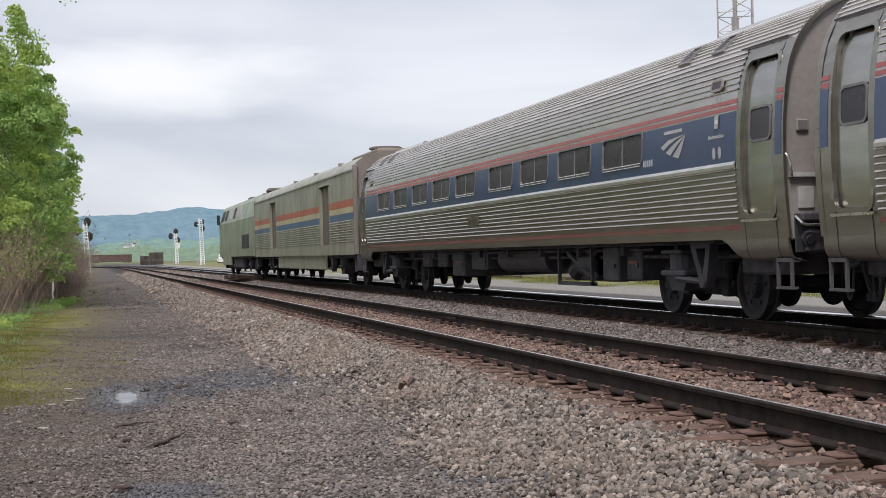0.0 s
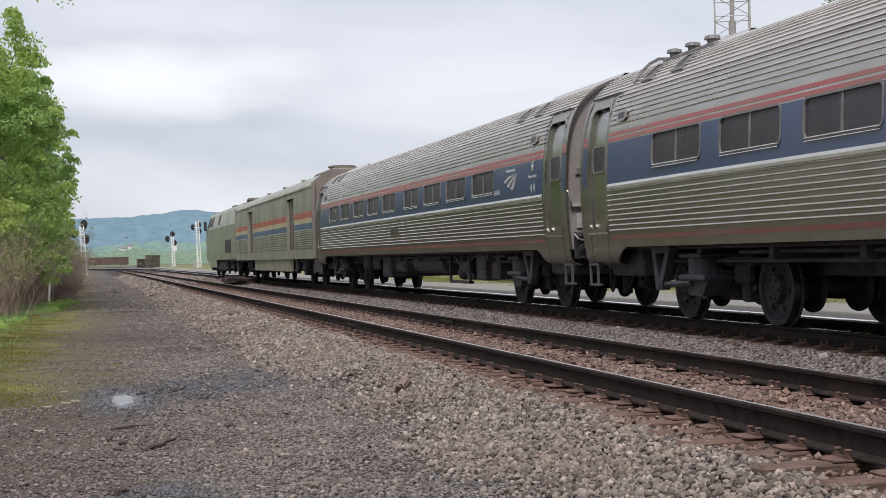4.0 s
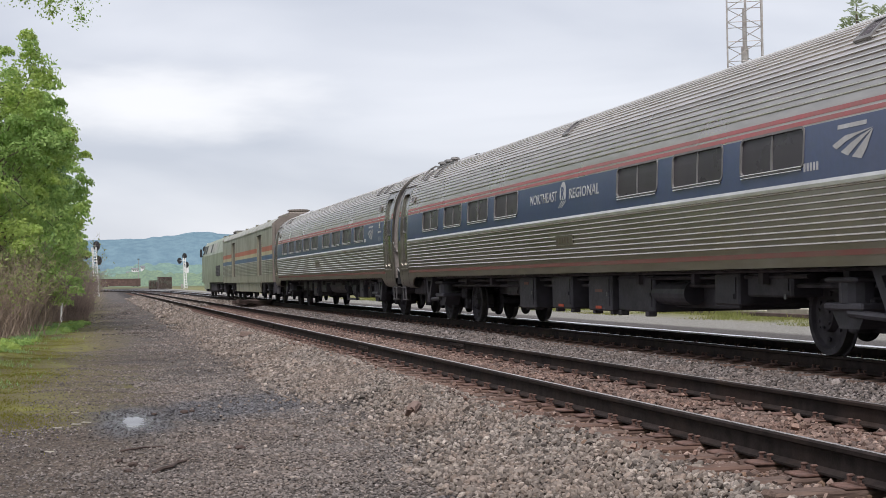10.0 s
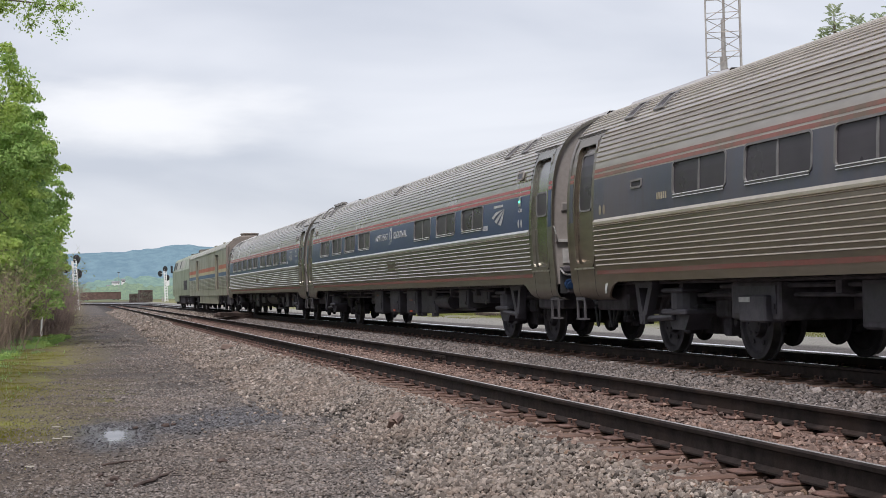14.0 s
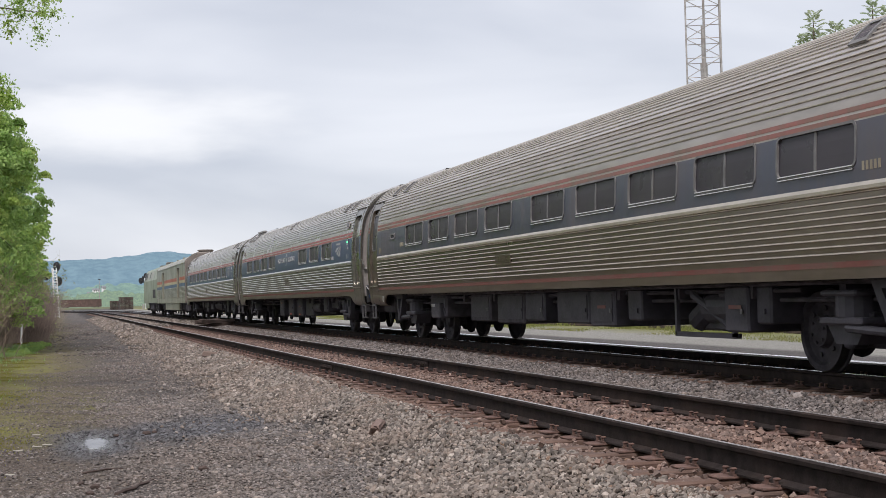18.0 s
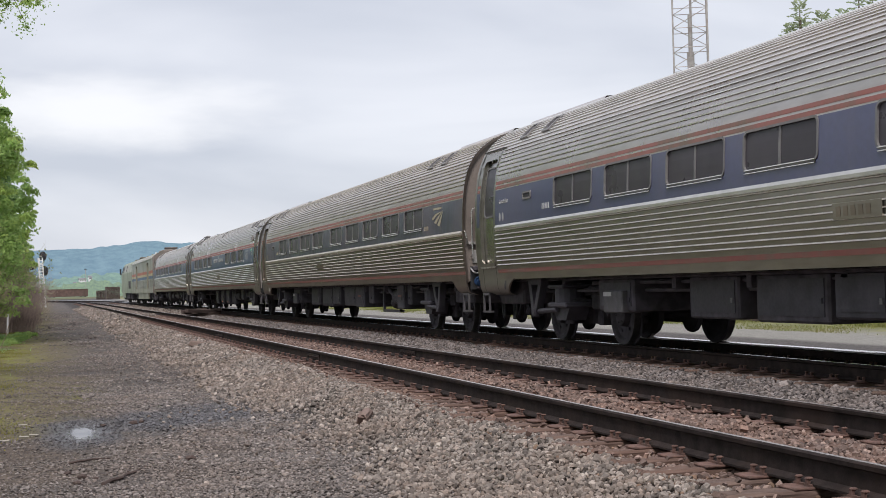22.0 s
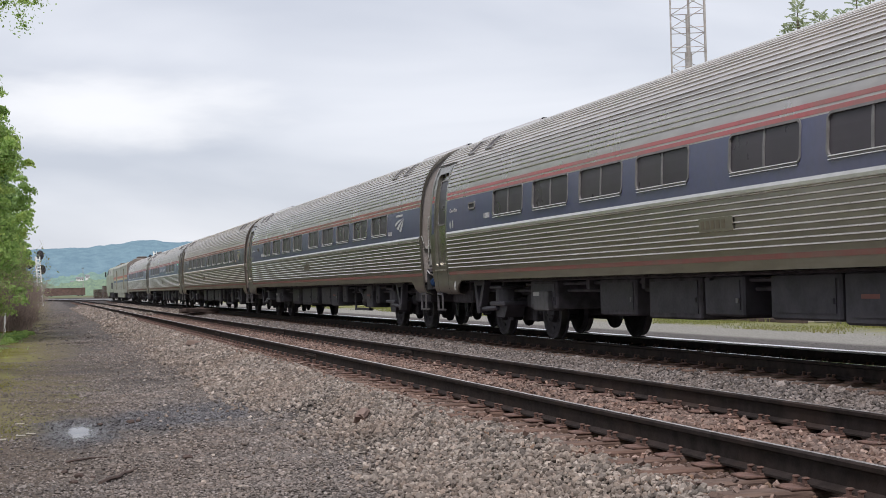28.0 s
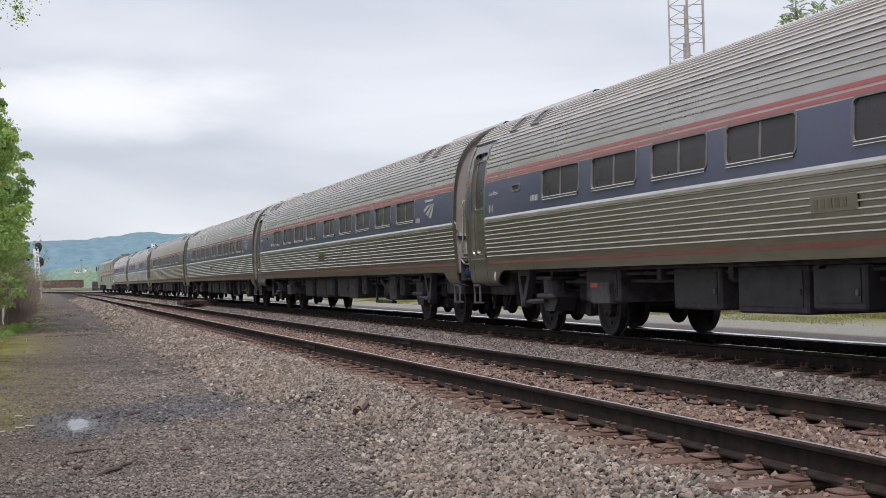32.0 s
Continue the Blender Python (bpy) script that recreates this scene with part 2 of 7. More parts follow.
def wetness(m, x, y):
    """1 on the damp ground: round the puddle, along the seep towards the ballast and in two small hollows."""
    def spot(cx, cy, kx, ky, skew=0.0):
        dx = m.math("SUBTRACT", x, cx)
        dy = m.math("SUBTRACT", m.math("SUBTRACT", y, cy), m.math("MULTIPLY", dx, skew))
        dx, dy = m.math("MULTIPLY", dx, kx), m.math("MULTIPLY", dy, ky)
        return m.math("SQRT", m.math("ADD", m.math("MULTIPLY", dx, dx), m.math("MULTIPLY", dy, dy)))
    rad = m.math("MINIMUM", spot(0.36, 15.2, 1.7, 0.50), spot(1.60, 16.5, 0.72, 0.50, 0.9))
    rad = m.math("MINIMUM", rad, m.math("MINIMUM", spot(0.42, 8.95, 2.2, 1.6), spot(2.48, 8.6, 2.6, 1.6)))
    rad = m.math("ADD", rad, m.math("MULTIPLY", m.math("SUBTRACT", m.noise(1.5, m.pos, 7, 0.7), 0.5), 1.5))
    return m.ramp(rad, 1.15, 0.45)


def rock_mat(name, dark, light, warm, damp=False):
    m = Mat(name)
    r = m.island
    col = m.mix(m.ramp(r, -0.1, 1.1), dark, light)
    col = m.mix(m.ramp(r, 0.90, 0.99, 0.0, 0.8), col, shade(light, 1.45))
    hue = m.math("FRACT", m.math("MULTIPLY", r, 7.31))
    col = m.mix(m.ramp(hue, 0.55, 1.0, 0.0, 0.5), col, m.mix(r, shade(warm, 0.9), shade(warm, 2.0)))
    col = m.mix(m.math("MULTIPLY", m.ramp(m.noise(0.8, m.pos), 0.4, 0.7), 0.40), col, m.mix(r, warm, shade(warm, 1.7)))
    col = m.mix(m.ramp(m.noise(45.0, m.pos), 0.35, 0.75, 0, 0.4), col, shade(dark, 0.8))
    m.bump(m.noise(60.0, m.pos), 0.4, 0.006)
    if damp:
        wet = wetness(m, m.axis("X"), m.axis("Y"))
        col = m.mix(m.math("MULTIPLY", wet, 0.90), col, m.mix(r, (0.038, 0.036, 0.041), (0.120, 0.112, 0.120)))
        return m.done(col, m.math("SUBTRACT", 0.85, m.math("MULTIPLY", wet, 0.42)))
    return m.done(col, 0.85)


STONE = rock_mat("crushed_grey_stone", (0.080, 0.066, 0.058), (0.335, 0.286, 0.252), (0.170, 0.122, 0.095))
STONE_MID = rock_mat("dusty_blue_grey_stone", (0.058, 0.049, 0.047), (0.255, 0.222, 0.212), (0.140, 0.106, 0.090))
STONE_DARK = rock_mat("rust_stained_stone", (0.088, 0.060, 0.052), (0.285, 0.204, 0.172), (0.155, 0.086, 0.062))
STONE_RUST = rock_mat("orange_rusted_stone", (0.100, 0.062, 0.044), (0.245, 0.160, 0.112), (0.165, 0.088, 0.052))
CHIPS = rock_mat("grey_road_chips", (0.070, 0.060, 0.056), (0.255, 0.222, 0.207), (0.138, 0.104, 0.086), True)


def ground_mat():
    """Gravel track, mossy verge, ballast bed and the pale yard beyond, by place across the line."""
    m = Mat("gravel_and_verge_ground")
    x = m.axis("X")
    y = m.axis("Y")
    wob = m.noise(0.35, m.pos, 5)
    wob2 = m.noise(1.6, m.pos, 5)
    xw = m.math("ADD", x, m.math("ADD", m.math("MULTIPLY", m.math("SUBTRACT", wob, 0.5), 1.8), m.math("MULTIPLY", m.math("SUBTRACT", wob2, 0.5), 0.8)))
    g1 = m.voro(26.0, m.pos)
    gray = m.t.nodes.new("ShaderNodeRGBToBW")
    m.l.new(g1, gray.inputs[0])
    chip = gray.outputs[0]
    path = m.mix(m.ramp(chip, 0.15, 0.85), (0.078, 0.065, 0.061), (0.225, 0.194, 0.182))
    tan = m.mix(m.ramp(chip, 0.15, 0.85), (0.105, 0.082, 0.068), (0.215, 0.175, 0.148))
    path = m.mix(m.ramp(wob, 0.30, 0.58, 0.15, 0.95), path, tan)
    damp = m.ramp(m.noise(0.34, m.pos, 5), 0.42, 0.58)
    path = m.mix(m.math("MULTIPLY", damp, 0.75), path, m.mix(chip, (0.075, 0.064, 0.064), (0.13, 0.113, 0.112)))
    moss = m.mix(m.ramp(wob2, 0.3, 0.7), (0.235, 0.225, 0.036), (0.345, 0.345, 0.055))
    moss = m.mix(m.ramp(m.noise(18.0, m.pos), 0.35, 0.7, 0, 0.6), moss, (0.19, 0.175, 0.036))
    brown = m.mix(m.ramp(wob2, 0.3, 0.7), (0.165, 0.132, 0.060), (0.225, 0.188, 0.085))
    dirt = m.mix(m.ramp(chip, 0.1, 0.9), (0.085, 0.062, 0.048), (0.20, 0.150, 0.115))
    yw = m.math("ADD", y, m.math("MULTIPLY", m.math("SUBTRACT", m.noise(0.7, m.pos, 5), 0.5), 7.0))
    green = m.ramp(yw, 14.0, 17.5)
    brown = m.mix(green, dirt, m.mix(m.ramp(chip, 0.2, 0.8, 0.0, 0.5), brown, dirt))
    patch = m.ramp(m.noise(4.5, m.pos, 8, 0.7), 0.36, 0.56, 0.25, 1.0)
    patch = m.math("MULTIPLY", patch, m.ramp(m.noise(1.1, m.pos, 6, 0.65), 0.40, 0.56, 0.2, 1.0))
    edge = m.mix(m.math("MULTIPLY", m.math("MULTIPLY", m.ramp(xw, 0.25, -0.9), green), patch), brown, moss)
    spill = m.math("MULTIPLY", m.ramp(m.noise(0.5, m.pos, 4), 0.44, 0.62), 0.55)
    inner = m.mix(m.math("MULTIPLY", spill, m.ramp(xw, 1.9, 0.5)), path, brown)
    col = m.mix(m.ramp(xw, -0.2, 0.9), edge, inner)
    # a thin brown mat of dead moss spreads from the verge, with one greener island in it
    ox, oy = m.math("MULTIPLY", m.math("SUBTRACT", x, 0.15), 0.95), m.math("MULTIPLY", m.math("SUBTRACT", y, 21.5), 0.19)
    orad = m.math("ADD", m.math("SQRT", m.math("ADD", m.math("MULTIPLY", ox, ox), m.math("MULTIPLY", oy, oy))), m.math("MULTIPLY", m.math("SUBTRACT", wob2, 0.5), 0.9))
    col = m.mix(m.math("MULTIPLY", m.ramp(orad, 1.15, 0.5), m.ramp(chip, 0.2, 0.8, 0.85, 0.4)), col, m.mix(m.ramp(wob2, 0.3, 0.7), (0.150, 0.118, 0.058), (0.205, 0.165, 0.080)))
    gx_, gy_ = m.math("MULTIPLY", m.math("SUBTRACT", x, 0.47), 2.4), m.math("MULTIPLY", m.math("SUBTRACT", y, 21.6), 0.42)
    grad = m.math("ADD", m.math("SQRT", m.math("ADD", m.math("MULTIPLY", gx_, gx_), m.math("MULTIPLY", gy_, gy_))), m.math("MULTIPLY", m.math("SUBTRACT", m.noise(2.6, m.pos, 6, 0.7), 0.5), 1.2))
    col = m.mix(m.ramp(grad, 1.0, 0.4, 0.0, 0.8), col, m.mix(m.ramp(wob2, 0.3, 0.7), (0.165, 0.150, 0.040), (0.235, 0.215, 0.055)))
    # bed near black, to paint in the shade of gaps between stones
    bed = m.mix(m.ramp(chip, 0.1, 0.9), (0.030, 0.024, 0.022), (0.075, 0.060, 0.053))
    col = m.mix(m.ramp(xw, 2.5, 3.0), col, bed)
    oily = m.mix(m.ramp(chip, 0.1, 0.9), (0.085, 0.076, 0.074), (0.19, 0.168, 0.158))
    col = m.mix(m.ramp(xw, 7.9, 8.3), col, oily)
    yard = m.mix(m.ramp(chip, 0.1, 0.9), (0.31, 0.295, 0.265), (0.46, 0.44, 0.395))
    col = m.mix(m.ramp(x, 13.0, 13.6), col, yard)
    grass = m.mix(m.ramp(wob2, 0.3, 0.7), (0.20, 0.21, 0.07), (0.34, 0.32, 0.13))
    xg = m.math("ADD", x, m.math("MULTIPLY", m.math("SUBTRACT", wob2, 0.5), 1.4))
    col = m.mix(m.ramp(xg, 14.9, 16.3), col, grass)
    far = m.mix(m.ramp(wob, 0.3, 0.7), (0.14, 0.17, 0.06), (0.22, 0.22, 0.10))
    col = m.mix(m.ramp(y, 330, 420), col, far)
    # damp ground round the puddle
    wet = wetness(m, x, y)
    col = m.mix(m.math("MULTIPLY", wet, 0.88), col, m.mix(chip, (0.052, 0.049, 0.054), (0.112, 0.104, 0.112)))
    px = m.math("MULTIPLY", m.math("SUBTRACT", x, 0.35), 7.4)
    py = m.math("MULTIPLY", m.math("SUBTRACT", y, 15.12), 2.1)
    pr = m.math("SQRT", m.math("ADD", m.math("MULTIPLY", px, px), m.math("MULTIPLY", py, py)))
    pr = m.math("ADD", pr, m.math("MULTIPLY", m.math("SUBTRACT", m.noise(14.0, m.pos, 6, 0.75), 0.5), 2.4))
    pool = m.ramp(pr, 1.15, 0.75)
    film = m.ramp(pr, 3.4, 1.0)
    col = m.mix(1.0, col, (0.62, 0.62, 0.62), "MULTIPLY")
    rough = m.math("SUBTRACT", 0.92, m.math("MULTIPLY", wet, 0.46))
    rough = m.math("MULTIPLY", rough, m.math("SUBTRACT", 1.0, m.math("MULTIPLY", film, 0.38)))
    rough = m.math("MULTIPLY", rough, m.math("SUBTRACT", 1.0, m.math("MULTIPLY", pool, 0.92)))
    h = m.math("ADD", m.math("MULTIPLY", chip, 0.6), m.noise(70.0, m.pos))
    h = m.math("MULTIPLY", h, m.math("SUBTRACT", 1.0, pool))
    m.bump(h, 0.8, 0.02)
    return m.done(col, rough)


GROUND = ground_mat()


def leaf_mat(name, a, b, warm):
    m = Mat(name)
    col = m.mix(m.island, a, b)
    col = m.mix(m.ramp(m.noise(0.5, m.pos, 3), 0.4, 0.68, 0, 0.8), col, m.mix(m.island, shade(warm, 0.8), warm))
    m.bsdf.inputs["Transmission Weight"].default_value = 0.0
    out = m.t.nodes["Material Output"]
    tr = m.t.nodes.new("ShaderNodeBsdfTranslucent")
    m.l.new(col, tr.inputs["Color"])
    ms = m.t.nodes.new("ShaderNodeMixShader")
    ms.inputs[0].default_value = 0.58
    r = m.done(col, 0.55, 0.0, 0.3)
    m.l.new(m.bsdf.outputs[0], ms.inputs[1])
    m.l.new(tr.outputs[0], ms.inputs[2])
    m.l.new(ms.outputs[0], out.inputs["Surface"])
    return r


LEAF = leaf_mat("spring_green_leaves", (0.265, 0.410, 0.130), (0.420, 0.575, 0.195), (0.520, 0.630, 0.180))
LEAF_DEEP = leaf_mat("deep_green_leaves", (0.210, 0.350, 0.145), (0.360, 0.510, 0.215), (0.430, 0.560, 0.210))
LEAF_PALE = leaf_mat("pale_bronze_leaves", (0.26, 0.31, 0.12), (0.38, 0.43, 0.18), (0.40, 0.39, 0.18))
FROND = leaf_mat("pale_grey_green_fronds", (0.30, 0.37, 0.22), (0.44, 0.51, 0.33), (0.42, 0.46, 0.30))
GRASS = leaf_mat("mossy_olive_grass", (0.15, 0.15, 0.025), (0.23, 0.22, 0.035), (0.26, 0.24, 0.04))
DRYGRASS = leaf_mat("yellow_green_grass", (0.18, 0.21, 0.055), (0.30, 0.32, 0.105), (0.32, 0.29, 0.11))
BARK = plain("grey_brown_bark", (0.11, 0.085, 0.065), 0.9, 0.0, 6.0, 0.35, (0.16, 0.15, 0.12), 0.5, 0.8)
TWIG = plain("bare_brown_twigs", (0.30, 0.225, 0.18), 0.9, 0.0, 3.0, 0.35, (0.38, 0.30, 0.24), 0.6, 0)
TWIG_DARK = plain("dark_bare_twigs", (0.27, 0.205, 0.18), 0.9, 0.0, 3.0, 0.35, (0.34, 0.265, 0.23), 0.6, 0)
GALV = plain("pale_galvanised_steel", (0.76, 0.76, 0.76), 0.5, 0.1, 6.0, 0.1, (0.4, 0.37, 0.32), 0.3, 0.1)
MAST = plain("weathered_tower_steel", (0.36, 0.34, 0.33), 0.55, 0.2, 4.0, 0.15, (0.26, 0.18, 0.13), 0.5, 0.1)
SIGBLACK = plain("matt_black_sheet", (0.025, 0.026, 0.030), 0.6, 0.0, 6.0, 0.2)
RUSTCAR = plain("rust_brown_wagon_paint", (0.130, 0.080, 0.068), 0.8, 0.0, 0.8, 0.25, (0.09, 0.06, 0.05), 0.5, 0.3)
OLDWOOD = plain("old_brown_timber", (0.085, 0.058, 0.050), 0.9, 0.0, 1.6, 0.4, (0.06, 0.045, 0.04), 0.6, 0.5)
CONCRETE = plain("weathered_concrete", (0.36, 0.335, 0.285), 0.85, 0.0, 2.2, 0.22, (0.17, 0.14, 0.09), 0.7, 0.4)
WHITEWALL = plain("white_house_paint", (0.78, 0.78, 0.78), 0.7, 0.0, 0.5, 0.06, (0.5, 0.5, 0.5), 0.2, 0.1)
ROOFGREY = plain("grey_roofing", (0.22, 0.22, 0.24), 0.8, 0.0, 0.5, 0.15, (0.15, 0.14, 0.14), 0.3, 0.1)


def hill_mat(name, a, b, haze_glow, k, scale):
    """Distant wooded slopes: treetops mottled, with the haze of distance painted in as emission."""
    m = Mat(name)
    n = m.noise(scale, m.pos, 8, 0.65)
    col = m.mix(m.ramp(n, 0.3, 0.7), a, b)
    m.bsdf.inputs["Emission Color"].default_value = (*haze_glow, 1)
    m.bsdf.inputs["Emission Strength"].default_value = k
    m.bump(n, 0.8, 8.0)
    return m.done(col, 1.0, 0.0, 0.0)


# blue and green-grey emission tints paint in the haze, fainter on nearer slopes
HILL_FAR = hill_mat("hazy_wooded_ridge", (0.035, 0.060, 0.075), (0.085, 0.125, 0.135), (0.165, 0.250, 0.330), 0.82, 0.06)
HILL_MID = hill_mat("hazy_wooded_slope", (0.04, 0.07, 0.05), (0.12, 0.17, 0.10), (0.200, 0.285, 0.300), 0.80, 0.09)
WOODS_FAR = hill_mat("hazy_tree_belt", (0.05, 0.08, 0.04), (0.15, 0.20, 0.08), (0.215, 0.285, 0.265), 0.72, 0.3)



# same steel as the sides; the paler tone paints the sky glint on crests
RIB = plain("glint_rib_steel", (0.88, 0.85, 0.80), 0.34, 0.92, 3.0, 0.06, None, 0.0, 0.0)
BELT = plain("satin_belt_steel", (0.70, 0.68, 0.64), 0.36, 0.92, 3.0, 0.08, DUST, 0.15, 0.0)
RIB_DIRTY = plain("dull_glint_rib_steel", (0.64, 0.575, 0.49), 0.44, 0.88, 3.0, 0.08, None, 0.0, 0.0)
WINFRAME = plain("grey_window_rubber", (0.16, 0.155, 0.155), 0.55, 0.0, 6.0, 0.15, DUST, 0.3, 0.05)
WORNRED = paint_mat("worn_dull_red_film", (0.20, 0.055, 0.045), DUST, 0.35, 0.5)
# ---- mesh helpers ----
class MB:
    """Collects points and faces for one mesh."""

    def __init__(self):
        self.v, self.f, self.mi = [], [], []

    def add(self, vs, fs, mi=0):
        o = len(self.v)
        self.v.extend(vs)
        for face in fs:
            self.f.append(tuple(i + o for i in face))
            self.mi.append(mi)
        return self

    def box(self, x0, x1, y0, y1, z0, z1, bev=0.0, mi=0):
        """A box; with bev its upright and lying edges along y are chamfered."""
        if x0 > x1: x0, x1 = x1, x0
        if y0 > y1: y0, y1 = y1, y0
        if not bev:
            vs = [(x, y, z) for z in (z0, z1) for y in (y0, y1) for x in (x0, x1)]
            return self.add(vs, [(0, 2, 3, 1), (4, 5, 7, 6), (0, 1, 5, 4), (1, 3, 7, 5), (3, 2, 6, 7), (2, 0, 4, 6)], mi)
        b = min(bev, (x1 - x0) / 2.1, (y1 - y0) / 2.1, (z1 - z0) / 2.1)
        vs = []
        for z, k in ((z0, b), (z0 + b, 0), (z1 - b, 0), (z1, b)):
            for x, y in ((x0 + k + b, y0 + k), (x1 - k - b, y0 + k), (x1 - k, y0 + k + b), (x1 - k, y1 - k - b),
                         (x1 - k - b, y1 - k), (x0 + k + b, y1 - k), (x0 + k, y1 - k - b), (x0 + k, y0 + k + b)):
                vs.append((x, y, z))
        fs = [tuple(range(7, -1, -1)), tuple(range(24, 32))]
        for r in range(3):
            for i in range(8):
                j = (i + 1) % 8
                fs.append((r * 8 + i, r * 8 + j, r * 8 + 8 + j, r * 8 + 8 + i))
        return self.add(vs, fs, mi)

    def rod(self, a, b, r, n=8, r2=None, mi=0):
        a, b = Vector(a), Vector(b)
        d = (b - a).normalized()
        u = d.orthogonal().normalized()
        w = d.cross(u)
        r2 = r if r2 is None else r2
        vs = [tuple(a + (u * math.cos(2 * math.pi * i / n) + w * math.sin(2 * math.pi * i / n)) * r) for i in range(n)]
        vs += [tuple(b + (u * math.cos(2 * math.pi * i / n) + w * math.sin(2 * math.pi * i / n)) * r2) for i in range(n)]
        fs = [(i, (i + 1) % n, n + (i + 1) % n, n + i) for i in range(n)]
        fs += [tuple(range(n - 1, -1, -1)), tuple(range(n, 2 * n))]
        return self.add(vs, fs, mi)

    def tube(self, pts, r, n=6, mi=0):
        """A bent pipe of one piece through the points."""
        pts = [Vector(p) for p in pts]
        vs, u = [], None
        for i, p in enumerate(pts):
            d = (pts[min(i + 1, len(pts) - 1)] - pts[max(i - 1, 0)]).normalized()
            u = d.orthogonal() if u is None else u - d * u.dot(d)
            u.normalize()
            w = d.cross(u)
            vs += [tuple(p + (u * math.cos(2 * math.pi * k / n) + w * math.sin(2 * math.pi * k / n)) * r) for k in range(n)]
        fs = [(i * n + k, i * n + (k + 1) % n, i * n + n + (k + 1) % n, i * n + n + k) for i in range(len(pts) - 1) for k in range(n)]
        fs += [tuple(range(n - 1, -1, -1)), tuple(range((len(pts) - 1) * n, len(pts) * n))]
        return self.add(vs, fs, mi)

    def lathe(self, prof, n=28, centre=(0, 0, 0), mi=0, caps=(True, True)):
        """Rings (offset along x, radius), turned round the x axis; caps close its two ends."""
        cx, cy, cz = centre
        vs, fs = [], []
        for x, r in prof:
            for i in range(n):
                a = 2 * math.pi * i / n
                vs.append((cx + x, cy + r * math.cos(a), cz + r * math.sin(a)))
        for k in range(len(prof) - 1):
            for i in range(n):
                j = (i + 1) % n
                fs.append((k * n + i, k * n + j, k * n + n + j, k * n + n + i))
        if caps[0]:
            fs.append(tuple(range(n - 1, -1, -1)))
        if caps[1]:
            fs.append(tuple(range((len(prof) - 1) * n, len(prof) * n)))
        return self.add(vs, fs, mi)

    def prism(self, outline, axis, lo, hi, mi=0):
        """A closed outline of (a, b) pushed along x, y or z from lo to hi."""
        n = len(outline)
        put = {"x": lambda a, b, c: (c, a, b), "y": lambda a, b, c: (a, c, b), "z": lambda a, b, c: (a, b, c)}[axis]
        vs = [put(a, b, lo) for a, b in outline] + [put(a, b, hi) for a, b in outline]
        fs = [(i, (i + 1) % n, n + (i + 1) % n, n + i) for i in range(n)]
        fs += [tuple(range(n - 1, -1, -1)), tuple(range(n, 2 * n))]
        return self.add(vs, fs, mi)

    def sheet(self, line, y0, y1, mi=0):
        """An open line of (x, z) pushed along y."""
        n = len(line)
        vs = [(x, y0, z) for x, z in line] + [(x, y1, z) for x, z in line]
        return self.add(vs, [(i, i + 1, n + i + 1, n + i) for i in range(n - 1)], mi)

    def mesh(self, name, *mats):
        me = bpy.data.meshes.new(name)
        me.from_pydata([tuple(p) for p in self.v], [], self.f)
        for m in mats:
            me.materials.append(m)
        if len(mats) > 1:
            me.polygons.foreach_set("material_index", self.mi)
        me.update()
        return me


def smooth(me, angle=35):
    me.polygons.foreach_set("use_smooth", [True] * len(me.polygons))
    me.set_sharp_from_angle(angle=radians(angle))
    return me


def part(name, mb, material, parent, label="", at=None, soft=False):
    """One mesh object under a thing or a part."""
    me = mb if isinstance(mb, bpy.types.Mesh) else mb.mesh(name, *(material if isinstance(material, tuple) else (material,)))
    if soft:
        smooth(me)
    ob = new(name, me)
    ob.parent = parent
    if at is not None:
        ob.matrix_basis = at
    if label:
        ob["label"] = label
    return ob


def thing(name, label, category, m=None, group="", kind="", mesh=None):
    ob = new(name, mesh)
    if m is not None:
        ob.matrix_basis = m
    return tagged(ob, label, category, group, kind)


def stuff_mesh(name, V, F, mat):
    """Many small pieces in one mesh, from arrays of points (n, 3) and faces (m, k)."""
    me = bpy.data.meshes.new(name)
    k = F.shape[1]
    me.vertices.add(len(V))
    me.vertices.foreach_set("co", V.astype(np.float32).ravel())
    me.loops.add(F.size)
    me.loops.foreach_set("vertex_index", F.astype(np.int32).ravel())
    me.polygons.add(len(F))
    me.polygons.foreach_set("loop_start", np.arange(0, F.size, k, dtype=np.int32))
    me.update(calc_edges=True)
    me.validate()
    me.polygons.foreach_set("use_smooth", [False] * len(me.polygons))
    me.materials.append(mat)
    return me


# ---- the ground ----
X_NEAR, X_TRAIN, GAUGE = 4.758, 9.109, 0.755   # track centres, half the spacing of the rail heads
LINE = [(-60, 0.6), (-14, 0.1), (-6, -0.25), (-3, -0.42), (-1.2, -0.49), (0.5, -0.50), (1.9, -0.50), (2.7, -0.46),
        (3.15, -0.34), (3.45, -0.226), (3.64, -0.232), (3.85, -0.248), (4.08, -0.240), (4.25, -0.210), (5.25, -0.210), (5.45, -0.235), (5.9, -0.240), (6.4, -0.27), (7.3, -0.30), (7.9, -0.225), (10.5, -0.225), (11.2, -0.25),
        (11.9, -0.23), (14.5, -0.22), (16, -0.15), (30, -0.10), (80, 0.0)]
LX = np.array([p[0] for p in LINE])
LZ = np.array([p[1] for p in LINE])


